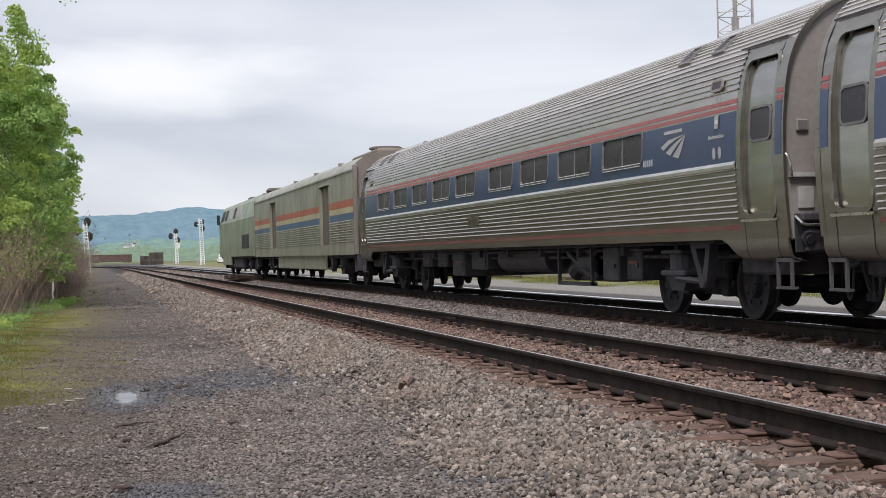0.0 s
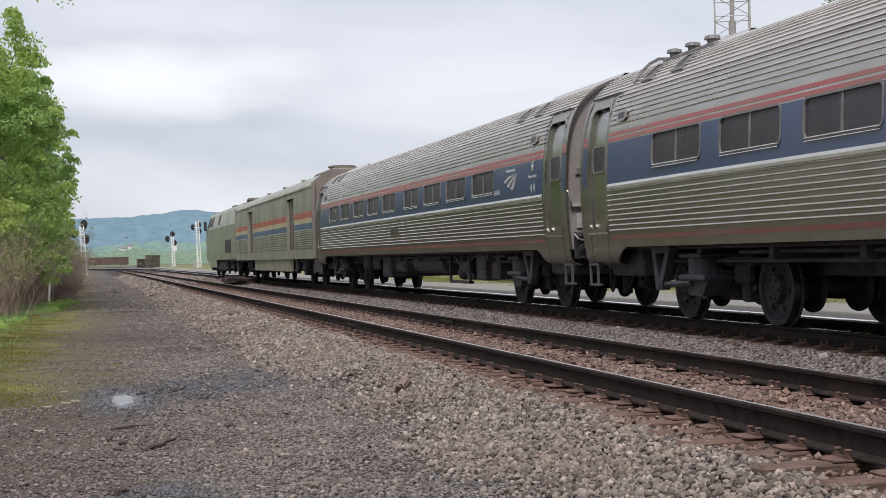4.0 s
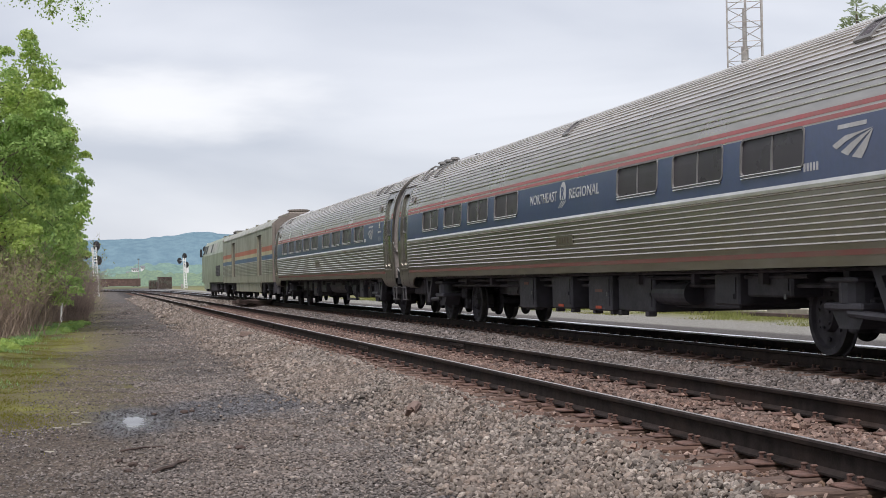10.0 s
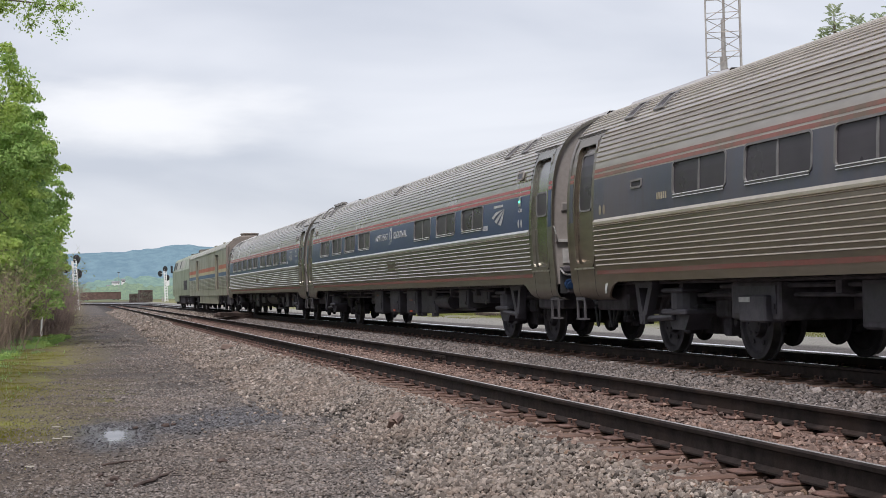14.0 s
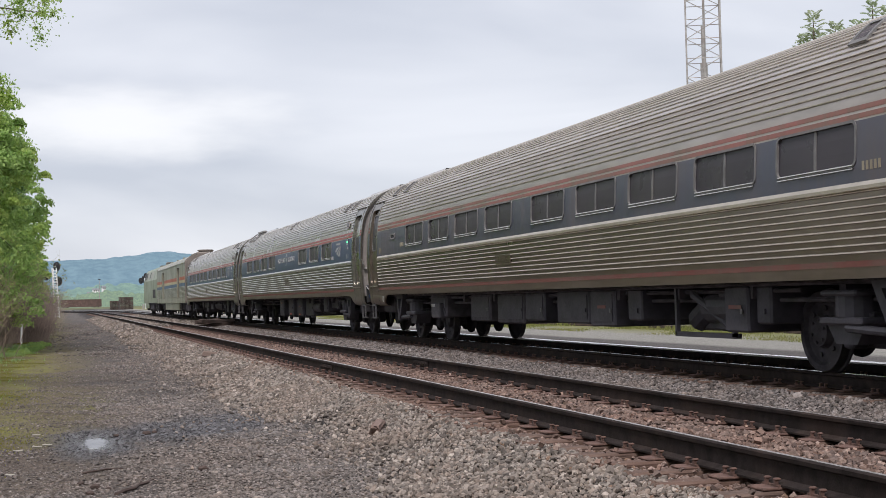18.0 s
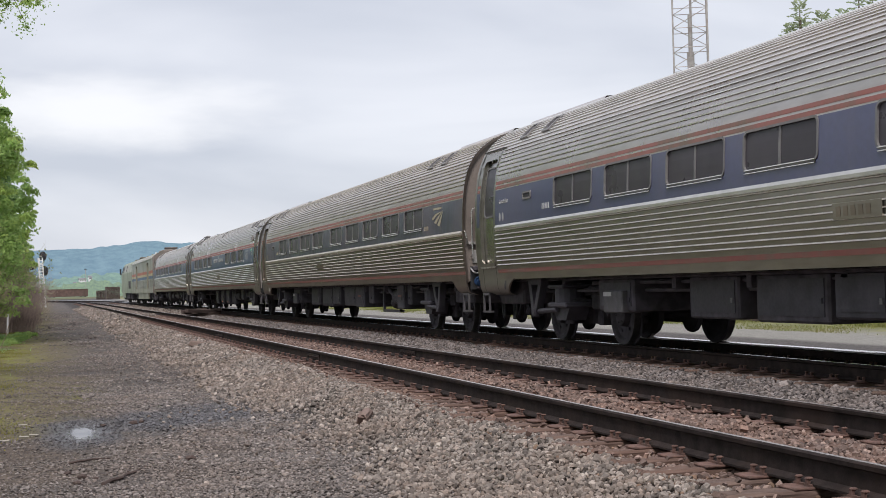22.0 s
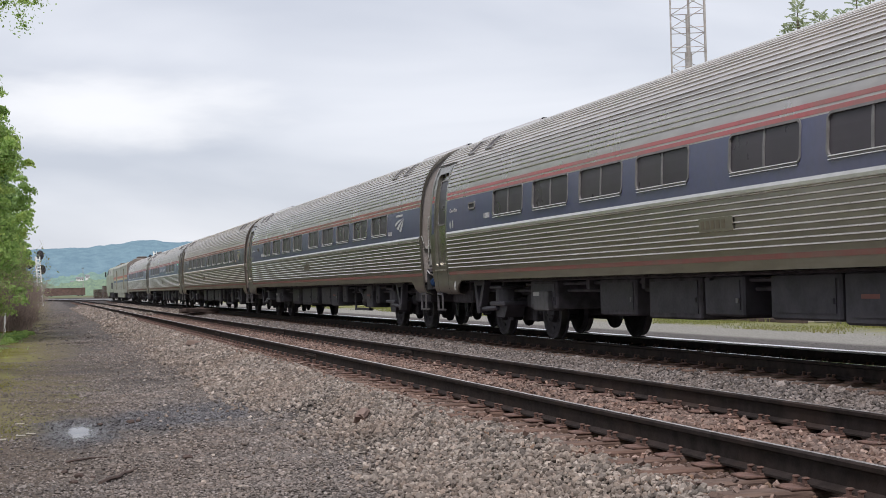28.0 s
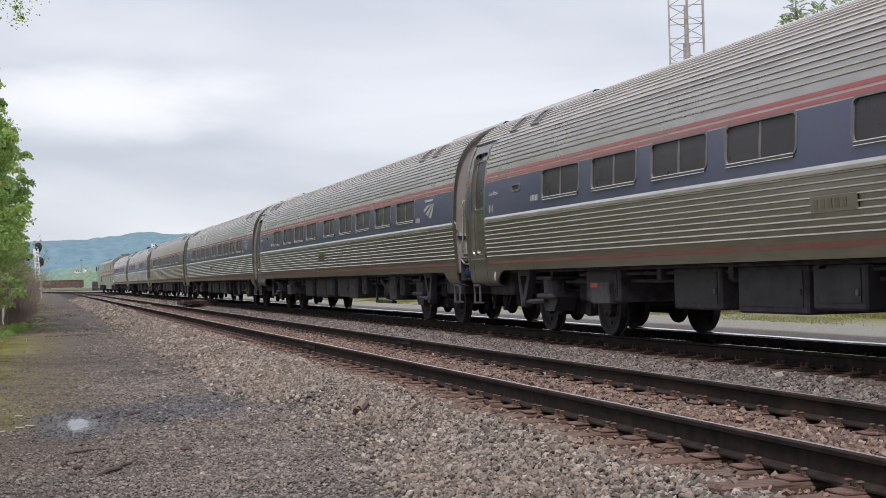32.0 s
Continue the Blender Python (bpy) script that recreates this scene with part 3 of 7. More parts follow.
def ground_z(x, y):
    x = np.asarray(x, float)
    y = np.asarray(y, float)
    base = np.interp(x - bend(y), LX, LZ)
    rough = 0.018 * np.sin(x * 2.1 + 0.4 * y) + 0.014 * np.sin(y * 1.3 - x * 3.1) + 0.012 * np.sin(y * 3.7 + x * 1.7)
    calm = np.clip((np.abs(x - 7.0) - 3.2) / 0.8, 0, 1) * np.clip((12.0 - np.abs(x)) / 2.0 + 0.2, 0.2, 1)
    return base + rough * calm


def bend(y):
    """How far the line has swung to its left at y."""
    d = np.clip(np.asarray(y, float) - 195.0, 0, None)
    return -(d ** 2) / 620.0 * np.clip(1.6 - d / 250.0, 0.4, 1.0)


def make_ground():
    xs = np.unique(np.concatenate([[-2600, -900, -300, -120, -60, -35, -20, -14, -10, -8], np.arange(-6, 12.6, 0.2), [13, 13.6, 14.5, 15.2, 16, 18, 22, 30, 45, 80, 160, 400, 1000, 2600]]))
    ys = np.unique(np.concatenate([[-800, -300, -150, -80, -40, -20, -10, -4], np.arange(0, 40, 0.35), np.arange(40, 120, 1.6), np.arange(120, 320, 5), [340, 400, 500, 650, 900, 1400, 2200, 3200]]))
    gx, gy = np.meshgrid(xs, ys)
    gx = gx + np.where(np.abs(gx) < 100, bend(gy), 0)
    gz = ground_z(gx, gy)
    V = np.stack([gx, gy, gz], -1).reshape(-1, 3)
    nx, ny = len(xs), len(ys)
    i = np.arange(ny - 1)[:, None] * nx + np.arange(nx - 1)[None, :]
    F = np.stack([i, i + 1, i + nx + 1, i + nx], -1).reshape(-1, 4)
    me = stuff_mesh("ground", V, F, GROUND)
    me.polygons.foreach_set("use_smooth", [True] * len(me.polygons))
    tagged(new("ground", me), "grey gravel track, mossy verge and ballast bed", "ground", kind="structure")


make_ground()

# irregular broken stones
CUBE = np.array([(x, y, z) for z in (-1, 1) for y in (-1, 1) for x in (-1, 1)], float)
CUBE_F = np.array([(0, 2, 3, 1), (4, 5, 7, 6), (0, 1, 5, 4), (1, 3, 7, 5), (3, 2, 6, 7), (2, 0, 4, 6)])


GOLDEN = (1 + 5 ** 0.5) / 2
ICO = np.array([(-1, GOLDEN, 0), (1, GOLDEN, 0), (-1, -GOLDEN, 0), (1, -GOLDEN, 0), (0, -1, GOLDEN), (0, 1, GOLDEN),
                (0, -1, -GOLDEN), (0, 1, -GOLDEN), (GOLDEN, 0, -1), (GOLDEN, 0, 1), (-GOLDEN, 0, -1), (-GOLDEN, 0, 1)]) / 1.75
ICO_F = np.array([(0, 11, 5), (0, 5, 1), (0, 1, 7), (0, 7, 10), (0, 10, 11), (1, 5, 9), (5, 11, 4), (11, 10, 2), (10, 7, 6), (7, 1, 8),
                  (3, 9, 4), (3, 4, 2), (3, 2, 6), (3, 6, 8), (3, 8, 9), (4, 9, 5), (2, 4, 11), (6, 2, 10), (8, 6, 7), (9, 8, 1)])


def stones(name, label, P, size, mat, seed, sink=0.3, flat=1.0, fine=False):
    """Broken stone lying at the points P, each of its own shape and turn."""
    rng = np.random.default_rng(seed)
    n = len(P)
    base, faces = (ICO, ICO_F) if fine else (CUBE, CUBE_F)
    k = len(base)
    S = size * rng.lognormal(0, 0.22, (n, 1, 1)) * rng.uniform(0.65, 1.15, (n, 1, 3))
    V = (base[None] * S * 0.5) * (rng.uniform(0.62, 1.28, (n, k, 1)) if fine else rng.uniform(0.62, 1.0, (n, k, 3)))
    q = rng.normal(size=(n, 4))
    q /= np.linalg.norm(q, axis=1, keepdims=True)
    w, x, y, z = q.T
    R = np.stack([1 - 2 * (y * y + z * z), 2 * (x * y - z * w), 2 * (x * z + y * w), 2 * (x * y + z * w), 1 - 2 * (x * x + z * z),
                  2 * (y * z - x * w), 2 * (x * z - y * w), 2 * (y * z + x * w), 1 - 2 * (x * x + y * y)], -1).reshape(n, 3, 3)
    V = np.einsum("nij,nkj->nki", R, V)
    V[:, :, 2] *= flat
    V += P[:, None, :]
    V[:, :, 2] += size * flat * rng.uniform(-sink, 0.75 - sink, (n, 1))
    F = (faces[None] + k * np.arange(n)[:, None, None]).reshape(-1, faces.shape[1])
    return tagged(new(name, stuff_mesh(name, V.reshape(-1, 3), F, mat)), label, "gravel", kind="stuff")


def scatter(rng, x0, x1, y0, y1, n, edge=0.0):
    y = y0 + (y1 - y0) * rng.random(n)
    x = rng.uniform(x0, x1, n)
    return np.stack([x + bend(y), y, ground_z(x, y)], -1)


def packed(rng, x0, x1, y0, y1, step, thin=0.0, keep=1.0):
    """Points packed side by side, each a little off its place; thin out over that width at the side x0."""
    gx, gy = np.meshgrid(np.arange(x0, x1, step), np.arange(y0, y1, step * 0.87))
    gx = gx + (np.arange(len(gy)) % 2)[:, None] * step / 2
    x = (gx + rng.normal(0, 0.24 * step, gx.shape)).ravel()
    y = (gy + rng.normal(0, 0.24 * step, gx.shape)).ravel()
    ok = rng.random(len(x)) < keep
    if thin:
        lim = x0 + thin * (0.5 + 0.30 * np.sin(y * 0.55) + 0.22 * np.sin(y * 1.7 + 1) + 0.15 * np.sin(y * 4.1) + rng.normal(0, 0.30, len(x)))
        ok &= x > lim
    x, y = x[ok], y[ok]
    return np.stack([x + bend(y), y, ground_z(x, y)], -1)


def off_puddle(P):
    return P[((P[:, 0] - 0.35) * 6.2) ** 2 + ((P[:, 1] - 15.1) * 1.9) ** 2 > 1.3]


def make_ballast():
    rng = np.random.default_rng(3)
    near = [packed(rng, 2.22, 3.60, 4.5, 19, 0.036, 0.8), packed(rng, 2.4, 3.55, 4.5, 19, 0.062, 0.6)]
    stones("shoulder_ballast", "grey crushed stone ballast on the sloping shoulder", np.concatenate(near), 0.040, STONE, 11, 0.0, 1.0, True)
    near = [packed(rng, 2.2, 3.68, 19, 30, 0.044, 0.8), packed(rng, 2.4, 3.66, 19, 30, 0.08, 0.6), packed(rng, 2.2, 3.68, 30, 62, 0.064, 0.8), packed(rng, 2.4, 3.66, 30, 62, 0.12, 0.5)]
    stones("further_shoulder_ballast", "grey crushed stone ballast further along the shoulder", np.concatenate(near), 0.050, STONE, 17, 0.1)
    mid = [packed(rng, 3.68, 5.8, 7.0, 24, 0.046)]
    stones("track_ballast", "rust-stained ballast between the rails", np.concatenate(mid), 0.042, STONE_DARK, 12, 0.15, 0.9, True)
    mid = [packed(rng, 3.68, 5.8, 24, 36, 0.055), packed(rng, 3.68, 5.8, 36, 70, 0.10)]
    stones("further_track_ballast", "rust-stained ballast further along between the rails", np.concatenate(mid), 0.050, STONE_DARK, 22, 0.25, 0.8)
    rust = [packed(rng, 3.34, 3.98, 6.0, 34, 0.042, 0.0, 0.36), packed(rng, 5.5, 6.0, 8.0, 34, 0.05, 0.0, 0.30)]
    rust = np.concatenate(rust)
    rust[:, 2] += 0.004
    stones("rusty_ballast", "orange-stained stones round the tie ends", rust, 0.032, STONE_RUST, 23, 0.2, 0.9, True)
    lifted = np.concatenate([packed(rng, 3.45, 3.80, 6.0, 40, 0.085, 0.0, 0.12), packed(rng, 4.2, 5.4, 7.0, 40, 0.085, 0.0, 0.22)])
    lifted[:, 2] = np.maximum(lifted[:, 2], -0.186)
    stones("strewn_ballast", "loose stones lying on the ties", lifted, 0.034, STONE_DARK, 24, 0.0, 0.9)
    gap = [packed(rng, 5.8, 7.95, 9, 26, 0.042)]
    stones("middle_ballast", "blue-grey ballast between the two tracks", np.concatenate(gap), 0.043, STONE_MID, 13, 0.1, 0.9, True)
    gap = [packed(rng, 5.8, 7.95, 26, 40, 0.058), packed(rng, 5.8, 7.95, 40, 75, 0.09)]
    stones("further_middle_ballast", "blue-grey ballast further along between the tracks", np.concatenate(gap), 0.052, STONE_MID, 25, 0.15)
    road = np.concatenate([packed(rng, 0.25, 2.8, 6.6, 13, 0.029, 0.7, 0.92), packed(rng, -0.5, 0.6, 6.6, 12, 0.032, 0.6, 0.35)])
    stones("road_chippings", "small dark stones trodden into the gravel road", road, 0.028, CHIPS, 14, 0.22, 0.7, True)
    road = np.concatenate([packed(rng, 0.5, 2.8, 13, 22, 0.034, 0.9, 0.85), packed(rng, 0.7, 2.7, 22, 44, 0.055, 0.9, 0.7), packed(rng, 0.1, 1.0, 13, 26, 0.05, 0.5, 0.30), packed(rng, -1.2, 0.6, 6.8, 15, 0.06, 0.0, 0.07), packed(rng, -0.7, 1.0, 15, 44, 0.07, 0.6, 0.08)])
    stones("further_chippings", "small dark stones further along the gravel road", off_puddle(road), 0.030, CHIPS, 26, 0.25, 0.65)
    stray = packed(rng, 0.9, 2.8, 6.6, 40, 0.16, 0.6, 0.30)
    stones("stray_ballast", "stray ballast stones rolled down onto the road", off_puddle(stray), 0.042, STONE, 27, 0.1, 0.9, True)
    bits = np.concatenate([packed(rng, -1.3, 1.0, 6.6, 15, 0.030, 0.0, 0.34), packed(rng, -1.0, 1.2, 15, 32, 0.042, 0.6, 0.42)])
    stones("fine_grit", "small brown grit on the trodden edge of the road", off_puddle(bits), 0.018, CHIPS, 18, 0.1, 0.7)
    far = [scatter(rng, 2.5, 3.9, 60, 140, 6000), scatter(rng, 5.6, 8.0, 75, 150, 5000), scatter(rng, 3.9, 5.8, 70, 140, 3000)]
    stones("distant_ballast", "grey ballast further along the line", np.concatenate(far), 0.11, STONE, 15, 0.3)
    loose = scatter(rng, -0.8, 2.7, 42, 120, 5000)
    stones("distant_chippings", "scattered chippings further along the gravel road", loose, 0.06, CHIPS, 16, 0.5, 0.6)
    # a few larger stones
    big = np.array([(3.02, 13.5, 0.0), (3.30, 32.0, 0.0)])
    for k, (bx, by, _) in enumerate(big):
        mb = MB().box(-0.06, 0.05, -0.20, 0.19, -0.05, 0.085, 0.02)
        rr = random.Random(k)
        mb.v = [(x * rr.uniform(0.8, 1.1), y * rr.uniform(0.8, 1.1), z * rr.uniform(0.8, 1.1)) for x, y, z in mb.v]
        z = float(ground_z(bx, by))
        thing("rock", "single larger grey rock lying on the ballast slope", "rock", pose(bx, by, z + 0.03, 6, 8, -22 + 70 * k), mesh=mb.mesh("rock", STONE_DARK))


make_ballast()


def stick(x, y, length, turn, r=0.016):
    mb = MB()
    pts = [Vector((0, 0, 0))]
    rr = random.Random(int(x * 100))
    for i in range(6):
        pts.append(pts[-1] + Vector((length / 6, rr.uniform(-0.03, 0.03), rr.uniform(-0.008, 0.012))))
    for i, p in enumerate(pts):
        k = r * (1 - i * 0.1)
        mb.v += [(p.x, p.y + k * math.cos(a * math.pi / 3), p.z + k * math.sin(a * math.pi / 3)) for a in range(6)]
    for i in range(6):
        mb.f += [(i * 6 + a, i * 6 + (a + 1) % 6, i * 6 + 6 + (a + 1) % 6, i * 6 + 6 + a) for a in range(6)]
        mb.mi += [0] * 6
    mb.f += [(5, 4, 3, 2, 1, 0), tuple(range(36, 42))]
    mb.mi += [0, 0]
    thing("stick", "short dark broken stick lying on the gravel", "stick", pose(x, y, float(ground_z(x, y)) + 0.014, 0, 0, turn), mesh=mb.mesh("stick", OLDWOOD))


stick(0.40, 11.02, 0.93, 66, 0.018)
stick(0.17, 12.42, 0.45, 20, 0.012)
stick(1.40, 10.86, 0.22, -50, 0.012)
stick(0.62, 11.55, 0.50, 72, 0.012)
stick(0.11, 9.16, 0.16, -40, 0.020)
stick(0.15, 9.02, 0.13, 20, 0.024)
stick(0.9, 60.0, 0.7, 35, 0.03)


def pebble(x, y, size, seed):
    rr = random.Random(seed)
    mb = MB().box(-size, size, -size * 0.8, size * 0.8, -size * 0.4, size * 0.7, size * 0.35)
    mb.v = [(a * rr.uniform(0.75, 1.1), b * rr.uniform(0.75, 1.1), c * rr.uniform(0.75, 1.1)) for a, b, c in mb.v]
    thing("pebble", "small dark stone lying loose on the gravel", "stone", pose(x, y, float(ground_z(x, y)) + size * 0.3, 8, 5, rr.uniform(0, 180)), "loose dark stones", mesh=mb.mesh("pebble", OLDWOOD))


for k, (qx, qy, qs) in enumerate(((0.26, 11.49, 0.040), (0.15, 11.76, 0.032), (0.21, 11.15, 0.034), (0.58, 15.56, 0.028), (1.17, 12.12, 0.045), (0.36, 11.4, 0.026), (0.92, 15.9, 0.045), (1.02, 16.1, 0.035))):
    pebble(qx, qy, qs, k)


def wood_chip(x, y, length, turn):
    mb = MB().box(-length / 2, length / 2, -0.018, 0.018, 0, 0.012, 0.004)
    thing("wood_chip", "pale splinter of wood lying on the gravel", "wood chip", pose(x, y, float(ground_z(x, y)) + 0.004, 3, 2, turn), "loose splinters", mesh=mb.mesh("wood_chip", CONCRETE))


for cx, cy, cl, ct in ((-0.24, 15.06, 0.10, 8), (-0.14, 15.16, 0.10, -5), (-0.27, 16.58, 0.10, 12), (-0.42, 14.7, 0.09, 15), (-0.43, 12.74, 0.085, 3)):
    wood_chip(cx, cy, cl, ct)


# ---- the two tracks ----
def rail_part(cx, parent, label, worn=False):
    """A flat-bottomed rail: foot, web and a polished head."""
    prof = [(-0.070, -0.172), (0.070, -0.172), (0.070, -0.160), (0.012, -0.140), (0.010, -0.045), (0.034, -0.034), (0.036, -0.010),
            (0.028, -0.002), (0.012, 0.0), (-0.012, 0.0), (-0.028, -0.002), (-0.036, -0.010), (-0.034, -0.034), (-0.010, -0.045), (-0.012, -0.140), (-0.070, -0.160)]
    if worn:
        prof[6:11] = [(0.036, -0.008), (0.031, 0.0), (0.016, -0.0022), (-0.006, -0.0060), (-0.026, -0.0105)]
        prof[11] = (-0.036, -0.0145)
    ys = [-150, -60, -10] + [0 + 12 * i for i in range(17)] + [200 + 7 * i for i in range(26)]
    n = len(prof)
    vs, fs, mi = [], [], []
    for y in ys:
        b = float(bend(y))
        vs += [(cx + b + px, y, pz) for px, pz in prof]
    for k in range(len(ys) - 1):
        for i in range(n):
            j = (i + 1) % n
            fs.append((k * n + i, k * n + j, k * n + n + j, k * n + n + i))
            mi.append(1 if i in ((6, 7, 8, 9, 10) if cx > 6 else (7, 8)) else 2 if worn and i == 11 else 0)
    mb = MB()
    mb.v, mb.f, mb.mi = vs, fs, mi
    return part("rail", mb, (RAILSIDE, RAILTOP if cx > 6 else RAILDULL, GAUGEFACE), parent, label)


def tie_mesh():
    mb = MB().box(-1.29, 1.29, -0.115, 0.115, -0.16, 0.0, 0.018)
    rr = random.Random(5)
    mb.v = [(x, y * rr.uniform(0.93, 1.03), z + rr.uniform(-0.006, 0.006)) for x, y, z in mb.v]
    return mb.mesh("tie", TIE)


def plate_mesh():
    """Tie plate with its two shoulders and four spikes."""
    mb = MB().box(-0.19, 0.19, -0.095, 0.095, 0.0, 0.018, 0.006)
    for s in (-1, 1):
        mb.box(s * 0.074, s * 0.092, -0.09, 0.09, 0.018, 0.030)
        for y in (-0.055, 0.05):
            mb.box(s * 0.085 - 0.010, s * 0.085 + 0.010, y - 0.010, y + 0.010, 0.018, 0.060)
            mb.box(s * 0.078 - 0.020, s * 0.078 + 0.020, y - 0.017, y + 0.017, 0.052, 0.068, 0.006)
    return mb.mesh("tie_plate", PLATE)


TIE_ME, PLATE_ME = tie_mesh(), plate_mesh()


def make_track(name, cx, label, near_end, first=6.0, pitch=0.52):
    tr = thing(name, label, "railway track", kind="structure")
    for s in (-1, 1):
        rail_part(cx + s * GAUGE, tr, "dark rusted rail with a polished running face", s > 0 and cx > 6)
    rr = random.Random(int(cx * 10))
    rest, rest_plate = MB(), MB()
    y = first - 18
    while y < 190:
        jx, jr = rr.uniform(-0.05, 0.05), rr.uniform(-1.5, 1.5)
        m = pose(cx + jx, y, -0.192 + rr.uniform(-0.006, 0.004), 0, 0, jr)
        if first <= y < near_end:
            part("tie", TIE_ME, None, tr, at=m)
            for s in (-1, 1):
                part("tie_plate", PLATE_ME, None, tr, at=pose(cx + s * GAUGE, y + rr.uniform(-0.01, 0.01), -0.191, 0, 0, jr))
        else:
            rest.box(cx + jx - 1.29, cx + jx + 1.29, y - 0.11, y + 0.11, -0.34, -0.192)
            for s in (-1, 1):
                rest_plate.box(cx + s * GAUGE - 0.19, cx + s * GAUGE + 0.19, y - 0.09, y + 0.09, -0.192, -0.168)
        y += pitch
    tagged(part("far_ties", rest, TIE, tr), kind="stuff")
    tagged(part("far_tie_plates", rest_plate, PLATE, tr), kind="stuff")
    # rail joints: fishplates with bolts
    if cx < 6:
        for s in (-1, 1):
            for y in (21.3, 33.2, 45.1):
                mb = MB().box(cx + s * GAUGE - 0.034, cx + s * GAUGE - 0.013, y - 0.45, y + 0.45, -0.135, -0.05, 0.008)
                for k in range(6):
                    mb.rod((cx + s * GAUGE - 0.055, y - 0.36 + k * 0.145, -0.092), (cx + s * GAUGE - 0.03, y - 0.36 + k * 0.145, -0.092), 0.018, 6)
                part("joint_bar", mb, RAILSIDE, tr)
    return tr


make_track("track_1", X_NEAR, "empty near track with rusty ties and plates on grey ballast", 70)
make_track("track_2", X_TRAIN, "second track carrying the train, dark oily ballast", 50)
# ---- beyond the train: yard, barriers, tower ----
def concrete_block(x, y, turn, w=1.9, h=0.62, d=0.65):
    mb = MB().box(-w / 2, w / 2, -d / 2, d / 2, 0, h, 0.05)
    rr = random.Random(int(y * 10))
    mb.v = [(px + rr.uniform(-0.02, 0.02), py + rr.uniform(-0.02, 0.02), pz + rr.uniform(-0.02, 0.02)) for px, py, pz in mb.v]
    thing("concrete_block", "weathered pale concrete barrier block beside the yard", "barrier", pose(x, y, float(ground_z(x, y)) - 0.03, 0, 0, turn), "barrier blocks", mesh=mb.mesh("concrete_block", CONCRETE))


for k in range(18):
    concrete_block(17.6 + 0.10 * math.sin(k * 2.1), 18 + k * 2.5, 90 + 1.5 * math.sin(k * 1.7), 2.4 + 0.06 * math.sin(k), (0.24 if k < 11 else 0.5) + 0.04 * math.sin(k * 3.3), 0.45)


def timber(x, y, length, turn):
    mb = MB().box(-length / 2, length / 2, -0.07, 0.07, 0, 0.11, 0.015)
    thing("timber", "long thin brown timber lying in the grass", "timber", pose(x, y, float(ground_z(x, y)), 0, 0, turn), "yard timbers", mesh=mb.mesh("timber", OLDWOOD))


timber(17.05, 33.7, 9.8, 90)
timber(16.9, 45.5, 6.0, 91)
timber(16.8, 56, 5.0, 90)


def blades(name, label, pts, h, w, mat, seed):
    """Tufts of upright blades at the points given."""
    rng = np.random.default_rng(seed)
    n = len(pts)
    a = rng.uniform(0, 2 * np.pi, n)
    lean = rng.normal(0, 0.35, (n, 2)) * h
    hh = h * rng.uniform(0.5, 1.3, n)
    side = np.stack([np.cos(a), np.sin(a), np.zeros(n)], -1) * (w * rng.uniform(0.6, 1.3, n))[:, None]
    top = pts + np.concatenate([lean, hh[:, None]], 1)
    V = np.stack([pts - side, pts + side, top], 1).reshape(-1, 3)
    F = np.arange(3 * n).reshape(n, 3)
    return tagged(new(name, stuff_mesh(name, V, F, mat)), label, "grass", kind="stuff")


def make_grass():
    rng = np.random.default_rng(21)
    p = scatter(rng, 15.0, 17.3, 18, 90, 60000)
    p = p[np.sin(p[:, 1] * 0.9 + p[:, 0]) + np.sin(p[:, 1] * 0.37 - p[:, 0] * 2.2) + rng.normal(0, 0.5, len(p)) > 0.3]
    blades("yard_grass", "yellow-green grass along the yard edge", p, 0.042, 0.010, DRYGRASS, 1)
    p = scatter(rng, 16.4, 17.35, 18, 70, 9000)
    p = p[np.sin(p[:, 1] * 1.3) + np.sin(p[:, 1] * 0.53 + 1) + rng.normal(0, 0.5, len(p)) > 0.5]
    blades("kerb_weeds", "taller weeds against the low kerb", p, 0.17, 0.014, DRYGRASS, 6)
    y = 14.5 + 45 * rng.random(60000) ** 1.3 + rng.normal(0, 1.2, 60000)
    x = -1.0 - rng.exponential(0.9, 60000) + 0.35 * np.sin(y * 0.9) + rng.normal(0, 0.3, 60000)
    p = np.stack([x, y, ground_z(x, y)], -1)
    blades("verge_grass", "short yellow-green moss and grass on the verge", p, 0.020, 0.006, GRASS, 2)
    y = rng.uniform(20, 48, 9000)
    x = -1.9 + 0.45 * rng.normal(0, 1, 9000) - 0.01 * (y - 20)
    tuft = np.sin(y * 2.7 + x * 4.1) + np.sin(y * 1.1 - x * 2.7) + rng.normal(0, 0.4, 9000) > 0.7
    x, y = x[tuft], y[tuft]
    blades("grass_tufts", "loose tufts of young green grass on the verge", np.stack([x, y, ground_z(x, y)], -1), 0.06, 0.009, LEAF_DEEP, 4)
    y = rng.uniform(36, 54, 16000)
    x = -1.35 - 0.035 * np.clip(40 - y, 0, 20) + 0.3 * rng.normal(0, 1, 16000) - 0.7 * rng.random(16000)
    tuft = np.sin(y * 1.9 + x * 2.3) + np.sin(y * 0.8 - x * 3.7) + rng.normal(0, 0.6, 16000) > 0.6 + 0.15 * (42 - y)
    x, y = x[tuft], y[tuft]
    p = np.stack([x, y, ground_z(x, y)], -1)
    blades("tall_weeds", "fresh bright green weeds below the shrubs", p, 0.09, 0.014, LEAF_DEEP, 3)


make_grass()


